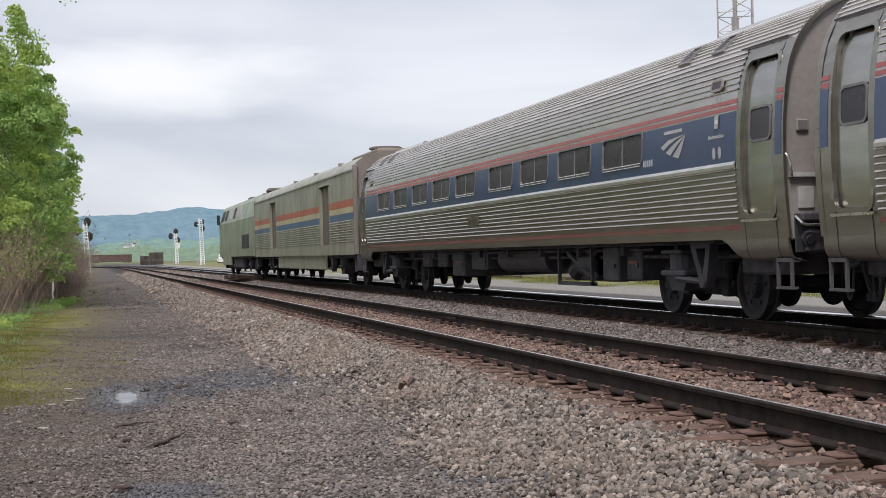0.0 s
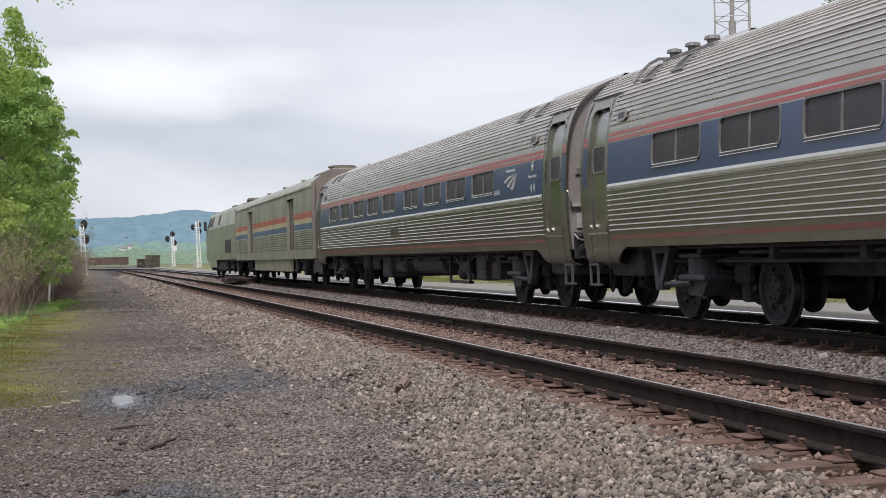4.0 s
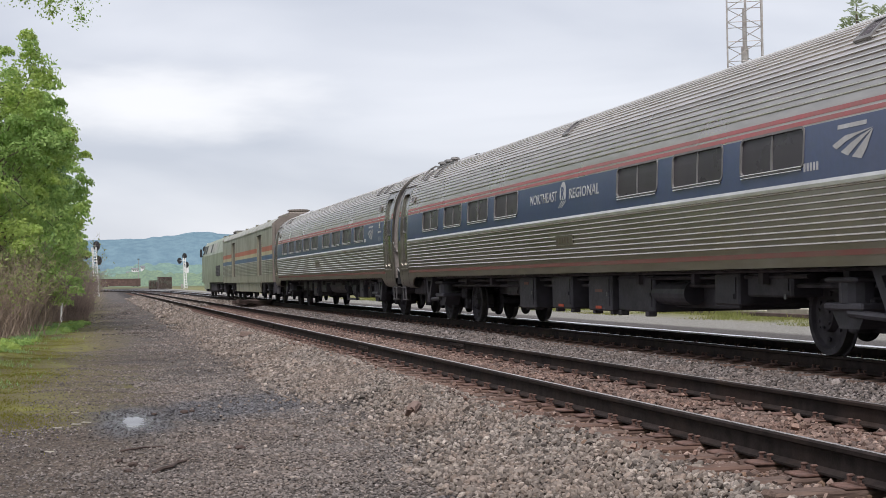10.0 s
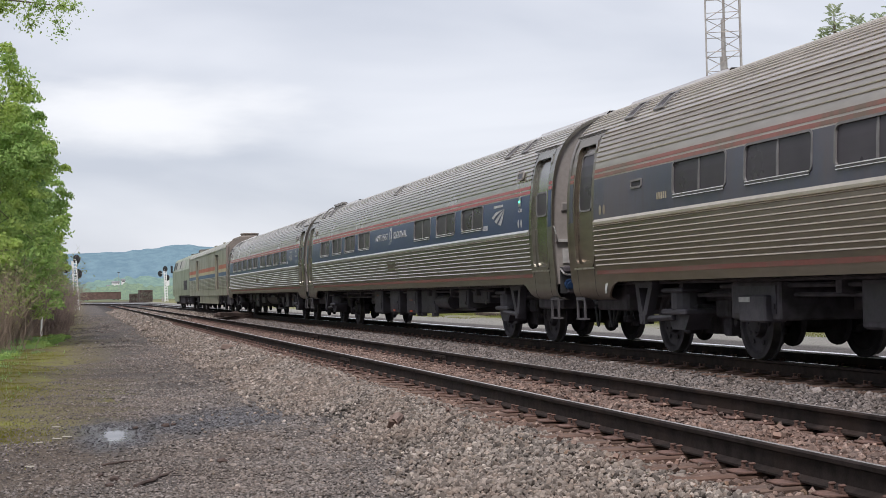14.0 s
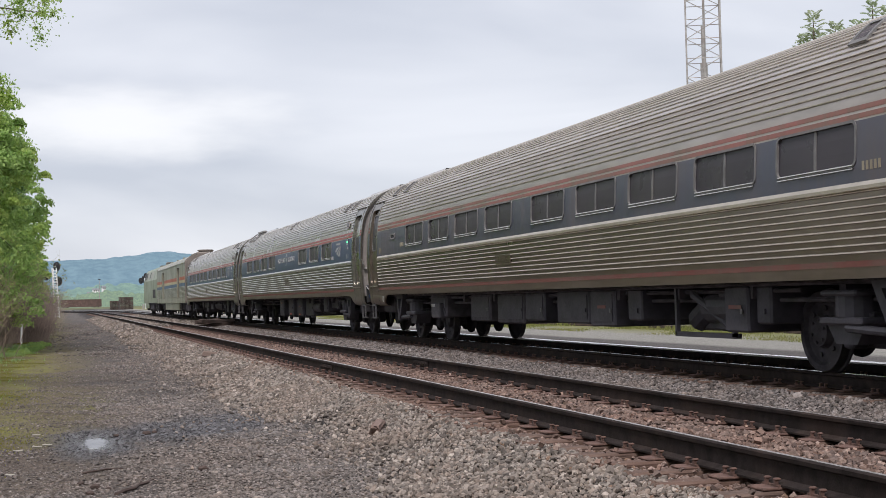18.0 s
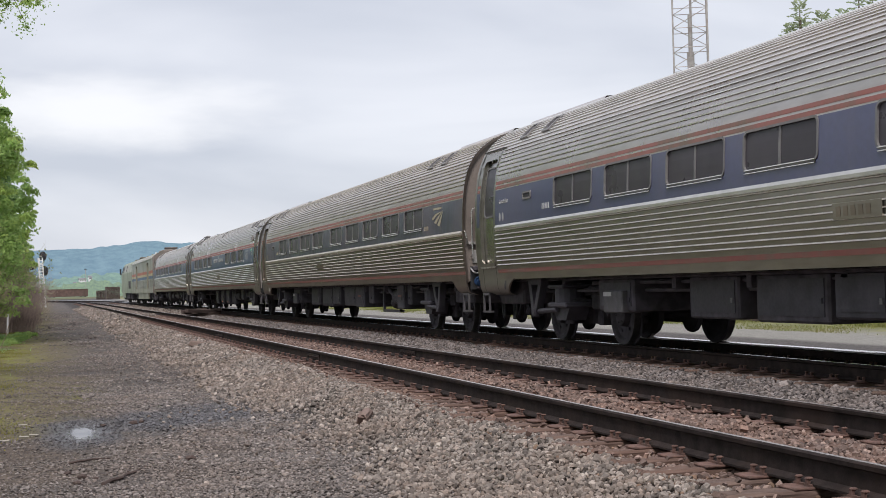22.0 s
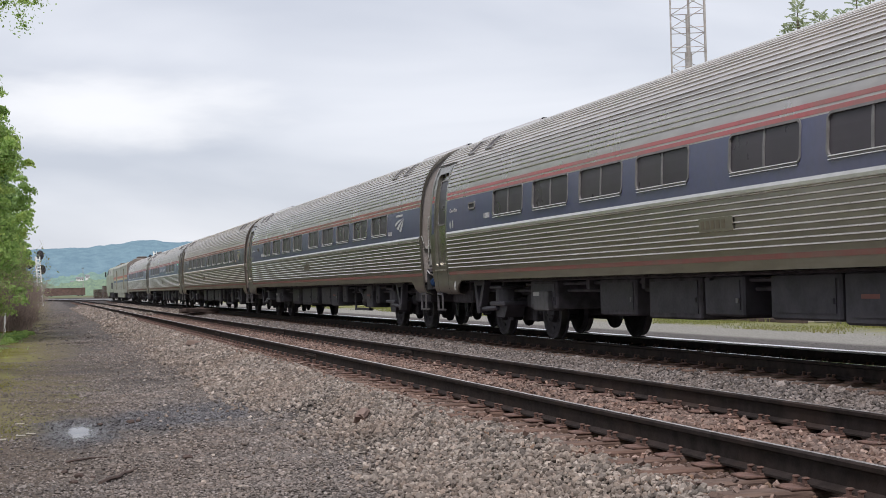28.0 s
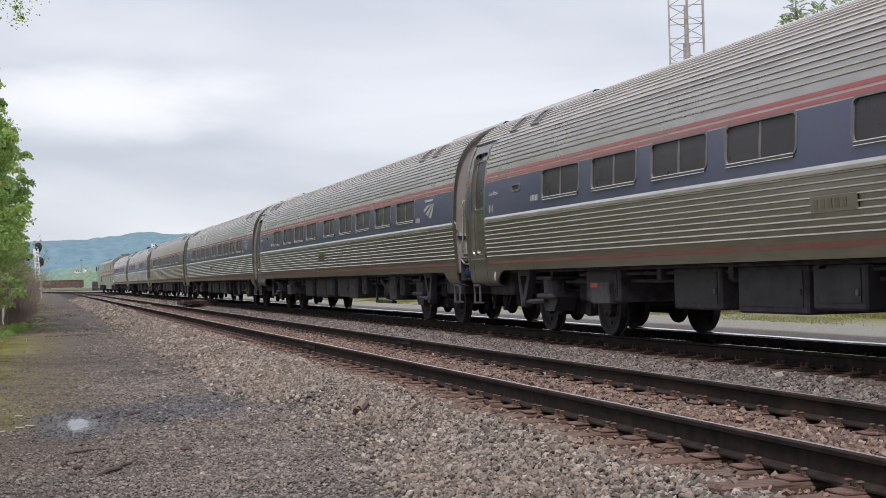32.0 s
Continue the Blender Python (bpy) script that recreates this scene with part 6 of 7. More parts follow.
        if marker and lamps:
            r = MB().tube([(sx * 1.44, e * (ye + 0.02), 1.48), (sx * 1.44, e * (ye + 0.10), 1.52), (sx * 1.44, e * (ye + 0.10), 2.32), (sx * 1.42, e * (ye + 0.10), 2.37), (sx * 1.37, e * (ye + 0.10), 2.39), (sx * 0.86, e * (ye + 0.10), 2.40)], 0.015, 6)
            part("end_rail", r, BRIGHT, car)
        part("end_ledge", MB().box(sx * 0.7, sx * 1.52, e * (ye - 0.01), e * (ye + 0.05), 1.71, 1.76), PALEPLATE, car)
        if lamps:
            lx, lz = (1.30, 2.78) if e > 0 else (1.12, 2.98)
            ml = MB().rod((sx * lx, e * (ye - 0.02), lz), (sx * lx, e * (ye + 0.09), lz), 0.080, 16)
            m1 = part("marker_lamp", ml, endm, car, "round marker lamp")
            part("lens", MB().rod((sx * lx, e * (ye + 0.09), lz), (sx * lx, e * (ye + 0.105), lz), 0.066, 16, 0.05), REDLENS, m1)
        part("end_panel", MB().box(sx * 1.22, sx * 1.41, e * (ye - 0.01), e * (ye + 0.012), 1.36, 1.60, 0.004), PALEPLATE, car, "pale grey placard")
        if lamps:
            continue
        hatch = part("end_hatch", MB().box(sx * 1.27, sx * 1.42, e * (ye - 0.01), e * (ye + 0.025), 2.22, 2.36, 0.012), endm, car)
        part("lens", MB().box(sx * 1.29, sx * 1.40, e * (ye + 0.025), e * (ye + 0.030), 2.24, 2.34), WINFRAME, hatch)


def roof_hatch(car, y, sx):
    fr = MB()
    s0, s1 = arc_at(3.37) + 0.02, arc_at(3.37) + 0.39

    def loop(k, off):
        pts = [(y - 0.17 + k, s0 + k + (s1 - s0 - 2 * k) * i / 5) for i in range(6)]
        pts += [(y + 0.17 - k, s1 - k - (s1 - s0 - 2 * k) * i / 5) for i in range(6)]
        return [(sx * on_arc(s, off)[0], py, on_arc(s, off)[1]) for py, s in pts]
    rows = [loop(0, -0.01), loop(0, 0.035), loop(0.05, 0.035), loop(0.05, -0.01)]
    fr.add([p for r in rows for p in r], [(r * 12 + i, r * 12 + (i + 1) % 12, r * 12 + 12 + (i + 1) % 12, r * 12 + 12 + i) for r in range(3) for i in range(12)])
    h = part("roof_hatch", fr, WINFRAME, car)
    part("hatch_grille", MB().sheet(flip([on_arc(s0 + 0.03 + (s1 - s0 - 0.06) * i / 5, 0.018) for i in range(6)], sx), y - 0.125, y + 0.125), BLACK, h)


BOXES = [(7.5, 6.25, 1.30, 0.52), (4.6, 3.3, 1.26, 0.46), (2.9, 1.35, 1.25, 0.44), (1.2, 0.2, 1.28, 0.50), (-0.45, -1.88, 1.30, 0.48), (-1.97, -2.94, 1.32, 0.45), (-3.33, -3.82, 1.28, 0.55), (-6.4, -7.0, 1.32, 0.44), (-7.05, -7.4, 1.24, 0.54)]


BOXES_BUS = [(6.4, 5.5, 1.2, 0.62), (4.8, 3.9, 1.22, 0.62), (3.2, 2.2, 1.28, 0.43), (1.9, 0.7, 1.2, 0.58), (-6.16, -6.83, 1.28, 0.45), (-6.86, -7.45, 1.16, 0.47)]


BOXES_CAFE = [(4.8, 3.9, 1.0, 0.62), (1.95, 1.00, 0.95, 0.50), (-0.10, -0.90, 1.0, 0.46), (2.93, 1.97, 1.30, 0.40), (0.98, -0.08, 1.30, 0.425), (-0.92, -1.97, 1.305, 0.42), (-2.00, -3.45, 1.20, 0.43), (-3.50, -5.65, 0.90, 0.50), (-5.68, -6.40, 1.28, 0.57), (-6.42, -7.60, 1.18, 0.68)]


def passenger_car(name, label, front, windows, doors, dirty=False, logo_y=-9.3, gold=False, clubs=(), boxes=BOXES, door_win=(2.16, 2.58), plaque=0.2, marker=True, text=None, hatch=(9.5, 10.55), faded=False):
    """A stainless streamlined coach; its front end lies at y = front. doors: which ends have a vestibule."""
    car = thing(name, label, "passenger car", pose(0, 0, 0), "passenger cars")
    steel, endm = (STEEL_DIRTY, END_DIRTY) if dirty else (STEEL, END_STEEL)
    blue, red, white = (BLUE_DIRTY, RED_DIRTY, GOLD if gold else LETTER) if dirty else (BLUE if len(doors) == 2 else BLUE_WORN, RED, LETTER)
    vest = VEST_DIRTY if dirty else VEST
    red = RED_DIRTY if faded else red
    w, wz0, wz1 = 1.58, 2.115, 2.590
    two = len(doors) == 1
    ye = {1: 12.50, -1: 12.65} if two else {1: 12.56, -1: 12.68}
    gate = {1: (11.38, 11.48, 12.23), -1: None} if two else {1: (11.44, 11.55, 12.27), -1: (11.54, 11.66, 12.46)}
    yb = {e: (gate[e][0] if e in doors else ye[e]) for e in (-1, 1)}
    for sx in (-1, 1):
        fl = MB()
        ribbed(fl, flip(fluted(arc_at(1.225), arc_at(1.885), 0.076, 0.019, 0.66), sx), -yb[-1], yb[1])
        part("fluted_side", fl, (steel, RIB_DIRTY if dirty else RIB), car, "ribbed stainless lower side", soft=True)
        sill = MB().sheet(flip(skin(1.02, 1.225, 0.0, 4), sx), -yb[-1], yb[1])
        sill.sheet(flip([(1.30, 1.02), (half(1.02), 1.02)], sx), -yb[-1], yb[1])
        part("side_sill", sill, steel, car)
        rl = MB()
        plate(rl, -yb[-1], yb[1], 1.145, 1.205, 0.004, sx)
        part("sill_stripe", rl, WORNRED, car, "thin worn red stripe")
        bt = MB().sheet(flip([(half(1.885), 1.885), (half(1.89, 0.024), 1.892), (half(1.92, 0.026), 1.928), (half(1.95, 0.012), 1.950), (half(1.96), 1.968)], sx), -yb[-1] + 0.02, yb[1] - 0.02)
        end = [(half(1.885), 1.885), (half(1.89, 0.024), 1.892), (half(1.92, 0.026), 1.928), (half(1.95, 0.012), 1.950), (half(1.96), 1.968)]
        for yy in (-yb[-1] + 0.02, yb[1] - 0.02):
            bt.add([(sx * x, yy, z) for x, z in end], [(0, 1, 2, 3, 4)])
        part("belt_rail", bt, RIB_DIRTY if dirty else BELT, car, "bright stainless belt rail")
        # window band: sill strip, piers and lintel, the openings left free
        bl = MB()
        bl.sheet(flip(skin(1.965, wz0 + 0.02, 0, 2), sx), -yb[-1], yb[1])
        edges = [-yb[-1]] + [v for y in sorted(windows) for v in (y - w / 2 + 0.02, y + w / 2 - 0.02)] + [yb[1]]
        for a, b in zip(edges[::2], edges[1::2]):
            bl.sheet(flip(skin(wz0 + 0.02, wz1 - 0.02, 0, 3), sx), a, b)
        part("window_band", bl, blue, car, "dark blue window band", soft=True)
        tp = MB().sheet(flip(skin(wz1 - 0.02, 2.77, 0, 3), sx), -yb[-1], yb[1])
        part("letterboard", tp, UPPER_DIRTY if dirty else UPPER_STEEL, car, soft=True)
        for z0, z1 in ((2.588, 2.640), (2.668, 2.720)):
            st = MB()
            plate(st, -yb[-1], yb[1], z0, z1, 0.004, sx)
            part("livery_stripe", st, red, car, "thin red stripe")
        for y in windows:
            add_window(car, y, wz0, wz1, w, sx)
        up = MB()
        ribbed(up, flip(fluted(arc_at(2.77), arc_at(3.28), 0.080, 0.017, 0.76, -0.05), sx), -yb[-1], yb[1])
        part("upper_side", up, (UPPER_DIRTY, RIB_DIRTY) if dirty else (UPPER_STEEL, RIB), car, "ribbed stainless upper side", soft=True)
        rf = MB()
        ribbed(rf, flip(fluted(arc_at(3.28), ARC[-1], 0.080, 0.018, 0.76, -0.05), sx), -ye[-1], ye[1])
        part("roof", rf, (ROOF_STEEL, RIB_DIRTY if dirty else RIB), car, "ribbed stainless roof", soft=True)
        for e in doors:
            vestibule(car, e, sx, vest, vest, endm, True, door_win, gate[e][0] - (0.72 if two else 0.52), *gate[e], ye[e], DOOR_DIRTY if dirty else DOOR)
            # stripe ends past the door
            for z0, z1, m_ in ((2.588, 2.640, red), (2.668, 2.720, red), (1.97, 2.575, blue)):
                st = MB()
                plate(st, e * (gate[e][2] + 0.06), e * (ye[e] - 0.01), z0, z1, 0.004, sx)
                part("livery_stripe", st, m_, car)
        for e in (-1, 1):
            if e not in doors:
                step_skirt(car, e, sx, 11.72, ye[e], 0.48, steel)
            for y in hatch:
                roof_hatch(car, e * y, sx)
            if e not in doors:
                continue
            mb = MB().sheet(flip([on_arc(arc_at(3.30), 0.02), on_arc(arc_at(3.30) + 0.015, 0.04), on_arc(arc_at(3.30) + 0.035, 0.02)], sx), e * 11.35, e * 12.5)
            part("drip_rail", mb, WINFRAME, car)
        for ya in ((10.8, -11.12) if len(doors) == 2 else ()):
            lp = MB()
            ring(lp, ya, ya + 0.32, 2.86, 3.02, 0.05, 0.035, 0.016, 0.02, sx)
            l1 = part("door_lamp", lp, END_STEEL, car, "small framed door indicator lamp")
            part("lens", MB().sheet(flip(skin(2.88, 3.00, 0.03, 2), sx), ya + 0.03, ya + 0.29), GLASS, l1)
        for e in (-1, 1):
            part("anchor_bracket", BRACKETS[e], None, car, at=pose(sx * 1.33, e * 10.1, 0))
    for e in (-1, 1):
        end_wall(car, e, endm, steel, marker and e == -1, ye[e], e == 1 or two)
        add_bogie(car, e * 9.07)
    for e in (-1, 1):
        part("ridge_cap", MB().sheet([(-0.5, 3.86), (-0.45, 3.915), (0, 3.93), (0.45, 3.915), (0.5, 3.86)], e * 9.0, e * 12.5), ROOF_STEEL, car)
    uf = MB().box(-1.26, 1.26, 10.95, 12.2, 0.60, 0.975, 0.03).box(-1.26, 1.26, -12.2, -10.95, 0.60, 0.975, 0.03).box(-1.30, 1.30, -12.3, 12.3, 0.98, 1.06, 0.02).box(-0.35, 0.35, -12, 12, 0.62, 0.98)
    for y in range(-11, 12, 2):
        uf.box(-1.28, 1.28, y - 0.06, y + 0.06, 0.84, 0.98)
    part("underframe", uf, BLACK, car, "black grimy underframe")
    for k, (y1, y0, x, z0) in enumerate(boxes):
        bx = MB().box(-x, x, y0, y1, z0, 0.99, 0.025)
        b = part("equipment_box", bx, BLACK if k in (0, 1, 2) else BOXMAT, car)
        for sx in (-1, 1):
            if y1 - y0 > 0.7:
                dl = MB().box(sx * x, sx * (x + 0.012), y0 + 0.08, y1 - 0.08, z0 + 0.08, 0.93)
                part("cover", dl, BOXMAT, b)
            if k in (2, 5, 7) and y1 - y0 < 1.2:
                part("label_bar", MB().box(sx * (x + 0.012), sx * (x + 0.016), (y0 + y1) / 2 - 0.16, (y0 + y1) / 2 + 0.16, 0.72, 0.765), WORNRED, b, "small dull red label")
            part("latch", MB().box(sx * (x + 0.012), sx * (x + 0.03), y0 + 0.10, y0 + 0.15, 0.66, 0.72), WINFRAME if k % 2 else BOXMAT, b)
    for px, pl, pz in ((-1.18, 8, 0.93), (-1.1, 11.5, 0.82)):
        part("pipe", MB().rod((px, -pl, pz), (px, pl, pz), 0.028, 6), BLACK, car)
    dy = 0.9 if boxes is BOXES_BUS else 0.0
    if boxes is not BOXES_CAFE:
        tank = MB().rod((-1.05, -5.6 + dy, 0.72), (-1.05, -6.5 + dy, 0.72), 0.20, 14)
        part("air_tank", tank, BOXMAT, car)
        part("blower", MB().rod((-0.95, -4.95 + dy, 0.56), (-0.95, -5.4 + dy, 0.78), 0.16, 10), BOXMAT, car)
        if dy:
            part("water_tank", MB().rod((-0.95, -0.07, 0.80), (-0.95, -3.04, 0.80), 0.25, 16), BOXMAT, car, "long dark cylindrical tank")
        part("cage", MB().box(-1.3, -1.25, -5.0 + dy, -4.94 + dy, 0.38, 0.98).box(-1.3, -1.25, -6.6 + dy, -6.54 + dy, 0.38, 0.98).box(-1.3, -1.2, -6.6 + dy, -4.94 + dy, 0.36, 0.42).box(-0.95, -0.6, -6.55 + dy, -5.0 + dy, 0.43, 0.98, 0.03).box(-1.18, -0.96, -6.5 + dy, -5.95 + dy, 0.44, 0.97, 0.03).rod((-1.25, -5.4 + dy, 0.9), (-1.15, -6.2 + dy, 0.5), 0.05, 8), BOXMAT, car)
    bag = MB()
    plate(bag, plaque - 0.42, plaque + 0.42, 1.50, 1.66, 0.022, -1)
    pq = part("number_plate", bag, steel, car, "stainless number plaque on the ribs")
    nb = MB()
    for k in range(5):
        plate(nb, plaque + 0.28 - k * 0.13, plaque + 0.36 - k * 0.13, 1.53, 1.63, 0.026, -1, n=1)
    part("plate_bars", nb, STEEL_DIRTY, pq, "plain bars")
    emblem(car, logo_y, 2.27, white)
    number_bars(car, logo_y + 1.0, 2.12, 5, white)
    for body, size, y, z in clubs:
        lettering(car, "lettering", body, size, y, z, white, "small pale lettering")
    if text:
        for body, size, y, z, wide in text:
            lettering(car, "lettering", body, size, y, z, white, "bold pale service lettering", wide)
    return car


def vent_cluster(car, y0):
    """Low exhaust housings on a rail along the roof's shoulder, with a bent pipe down to the gutter."""
    vc = part("exhaust_rack", MB().box(-0.98, -0.84, y0 - 0.85, y0 + 0.85, 3.66, 3.735, 0.02), WINFRAME, car)
    for k in range(3):
        y = y0 - 0.65 + k * 0.62
        pot = MB().rod((-0.9, y, 3.72), (-0.9, y, 3.80), 0.07, 12).rod((-0.9, y, 3.79), (-0.9, y, 3.835), 0.115, 12, 0.10).rod((-0.9, y, 3.835), (-0.9, y, 3.85), 0.10, 12, 0.05)
        part("exhaust_pot", pot, WINFRAME, vc, "dark mushroom-shaped exhaust pot")
    part("drain_pipe", MB().tube([(-0.92, y0 + 0.8, 3.74), (-0.98, y0 + 0.98, 3.76), (-1.08, y0 + 1.08, 3.70), (-1.20, y0 + 1.12, 3.58), (-1.32, y0 + 1.12, 3.42)], 0.022, 6), WINFRAME, vc)


W_ONE = [9.0, 6.97, 4.9, 2.85, 0.83, -1.69, -3.74, -5.8, -7.86]
W_CAFE = [9.0, 6.9, 4.84, 2.80, -3.81, -5.88, -7.93]
W_TWO = [7.73, 5.70, 3.69, 1.68, -0.90, -2.96, -4.97, -7.02, -9.05]
c1 = passenger_car("business_coach", "stainless business-class coach with blue window band and red stripes", 0, W_ONE, (-1, 1), clubs=(("Businessclass", 0.080, -10.78, 2.28),), marker=False, logo_y=-9.7, boxes=BOXES_BUS)
c2 = passenger_car("cafe_coach", "stainless cafe coach with blue band and large route lettering", 0, W_CAFE, (-1, 1), clubs=(("Cafe", 0.10, -10.95, 2.30),), logo_y=-9.72, boxes=BOXES_CAFE,
                   text=(("NORTHEAST", 0.235, 1.25, 2.255, 1.06), ("REGIONAL", 0.235, -0.86, 2.255, 1.20)), plaque=-0.62)
part("water_tank", MB().rod((-1.05, -3.05, 0.71), (-1.05, -4.55, 0.71), 0.165, 16), BOXMAT, c2, "dark cylindrical tank")
for fy in (2.6, 2.1, 0.85, 0.05, -1.05, -1.85, -2.2, -3.3):
    part("box_foot", MB().box(-1.26, -1.12, fy - 0.06, fy + 0.06, 0.365, 0.44, 0.01), BLACK, c2)
for ly, lz in ((2.45, 0.84), (0.45, 0.46), (-1.42, 0.455)):
    part("label_bar", MB().box(-1.318, -1.31, ly - 0.13, ly + 0.13, lz, lz + 0.045), REDLABEL if lz < 0.6 else WORNRED, c2, "small red label")
vent_cluster(c2, 9.9)
roof_hatch(c2, 0.03, -1)
TWO = "stainless long-distance coach with blue window band and red stripes"
c3 = passenger_car("grimy_coach", "dust-browned stainless coach with a faded blue window band", 0, W_TWO, (1,), dirty=True, gold=True, logo_y=-10.95, door_win=(2.12, 3.02), plaque=1.4)
c4 = passenger_car("coach", "stainless coach with blue window band and faded red stripes", 0, W_TWO, (1,), logo_y=-10.95, door_win=(2.12, 3.02), plaque=0.22, clubs=(("Coachclass", 0.10, 11.15, 2.33),), faded=True)
c5 = passenger_car("coach", TWO, 0, W_TWO, (1,), logo_y=-10.95, door_win=(2.12, 3.02), plaque=0.22, clubs=(("Coachclass", 0.10, 11.15, 2.33),))
c6 = passenger_car("coach", TWO, 0, W_TWO, (1,), logo_y=-10.95, door_win=(2.12, 3.02), plaque=0.22, clubs=(("Coachclass", 0.10, 11.15, 2.33),))
for c in (c1, c2):
    round_marks(c, -10.95, 2.10, LETTER)
    lp = MB()
    plate(lp, -11.08, -10.98, 2.40, 2.56, 0.02, -1)
    l1 = part("status_lamp", lp, BRIGHT, c, "small door status lamp box")
    gl = MB()
    plate(gl, -11.05, -11.01, 2.46, 2.50, 0.03, -1)
    part("lens", gl, GREENLAMP if c is c2 else WHITE, l1)
for c in (c3, c4, c5, c6):
    round_marks(c, 11.1, 2.10, GOLD if c is c3 else LETTER)
    hz = MB()
    ring(hz, 9.52, 9.92, 2.32, 2.45, 0.03, 0.03, 0.0, 0.016, -1)
    hb = part("side_fitting", hz, WINFRAME, c, "small framed side fitting")
    part("lens", MB().sheet(flip(skin(2.335, 2.435, 0.004, 2), -1), 9.55, 9.89), RUBBER, hb)
    number_bars(c, 9.0, 2.16, 5, GOLD if c is c3 else LETTER)
ems = MB()
n = 28
egg = [(0.165 * math.cos(2 * math.pi * i / n) * (1.0 - 0.10 * math.sin(2 * math.pi * i / n)), 0.185 * math.sin(2 * math.pi * i / n)) for i in range(n)]
egg = [(a, b) for a, b in egg if b > -0.125]
ems.add([(-half(2.37 + b, 0.004), -0.56 - a, 2.37 + b) for a, b in egg], [tuple(range(len(egg)))])
for k in range(3):
    y_a, y_b = -0.50 - 0.10 * k, -0.43 - 0.055 * k
    ems.add([(-half(z, 0.004), y, z) for y, z in ((y_a, 2.235), (y_a - 0.045, 2.235), (y_b + 0.09 - 0.03 * k, 2.125), (y_b + 0.125 - 0.03 * k, 2.125))], [(0, 1, 2, 3)])
emb = part("round_emblem", ems, LETTER, c2, "pale oval route emblem with a dark letter")
lettering(emb, "letter", "R", 0.30, -0.455, 2.265, BLUE, "dark blue letter", 1.0).data.transform(Matrix.Translation((-0.004, 0, 0)))

for c in (c3, c4, c5, c6):
    jb = part("junction_box", MB().box(-1.40, -1.10, 6.44, 7.10, 0.50, 0.82, 0.02), BOXMAT if c is c3 else STIRRUP, c, "grey box with an orange-red label" if c is c6 else "")
    part("label_bar", MB().box(-1.406, -1.40, 6.80, 7.08, 0.74, 0.80), REDLABEL if c is c6 else PALEPLATE, jb, "small label")

# pale tags on the skirts behind the end doors, and a marked box under the last coach
for c in (c3, c4, c5, c6):
    rows = [(11.12 - 0.03 * k, skirt_line(0.86 + 0.05 * k, 0.006)[-1]) for k in range(4)]
    tg = MB().add([(-x, y + d, z) for y, (x, z) in rows for d in (-0.045, 0.045)], [(2 * k, 2 * k + 1, 2 * k + 3, 2 * k + 2) for k in range(3)])
    part("side_tag", tg, WHITE if c is not c4 else STIRRUP, c, "small slanted pale tag")

# ---- baggage car ----
BAGSIDE = paint_mat("dull_silver_side", (0.30, 0.295, 0.235), (0.18, 0.165, 0.12), 0.3, 0.25)
ORANGE = paint_mat("orange_red_band", (0.45, 0.115, 0.065), DUST, 0.2, 0.4)
CREAM = paint_mat("cream_band", (0.52, 0.46, 0.28), DUST, 0.2, 0.4)
MIDBLUE = paint_mat("mid_blue_band", (0.05, 0.13, 0.24), DUST, 0.25, 0.4)
DOORBROWN = paint_mat("grimy_door_brown", (0.15, 0.125, 0.10), (0.09, 0.075, 0.06), 0.5, 0.5)


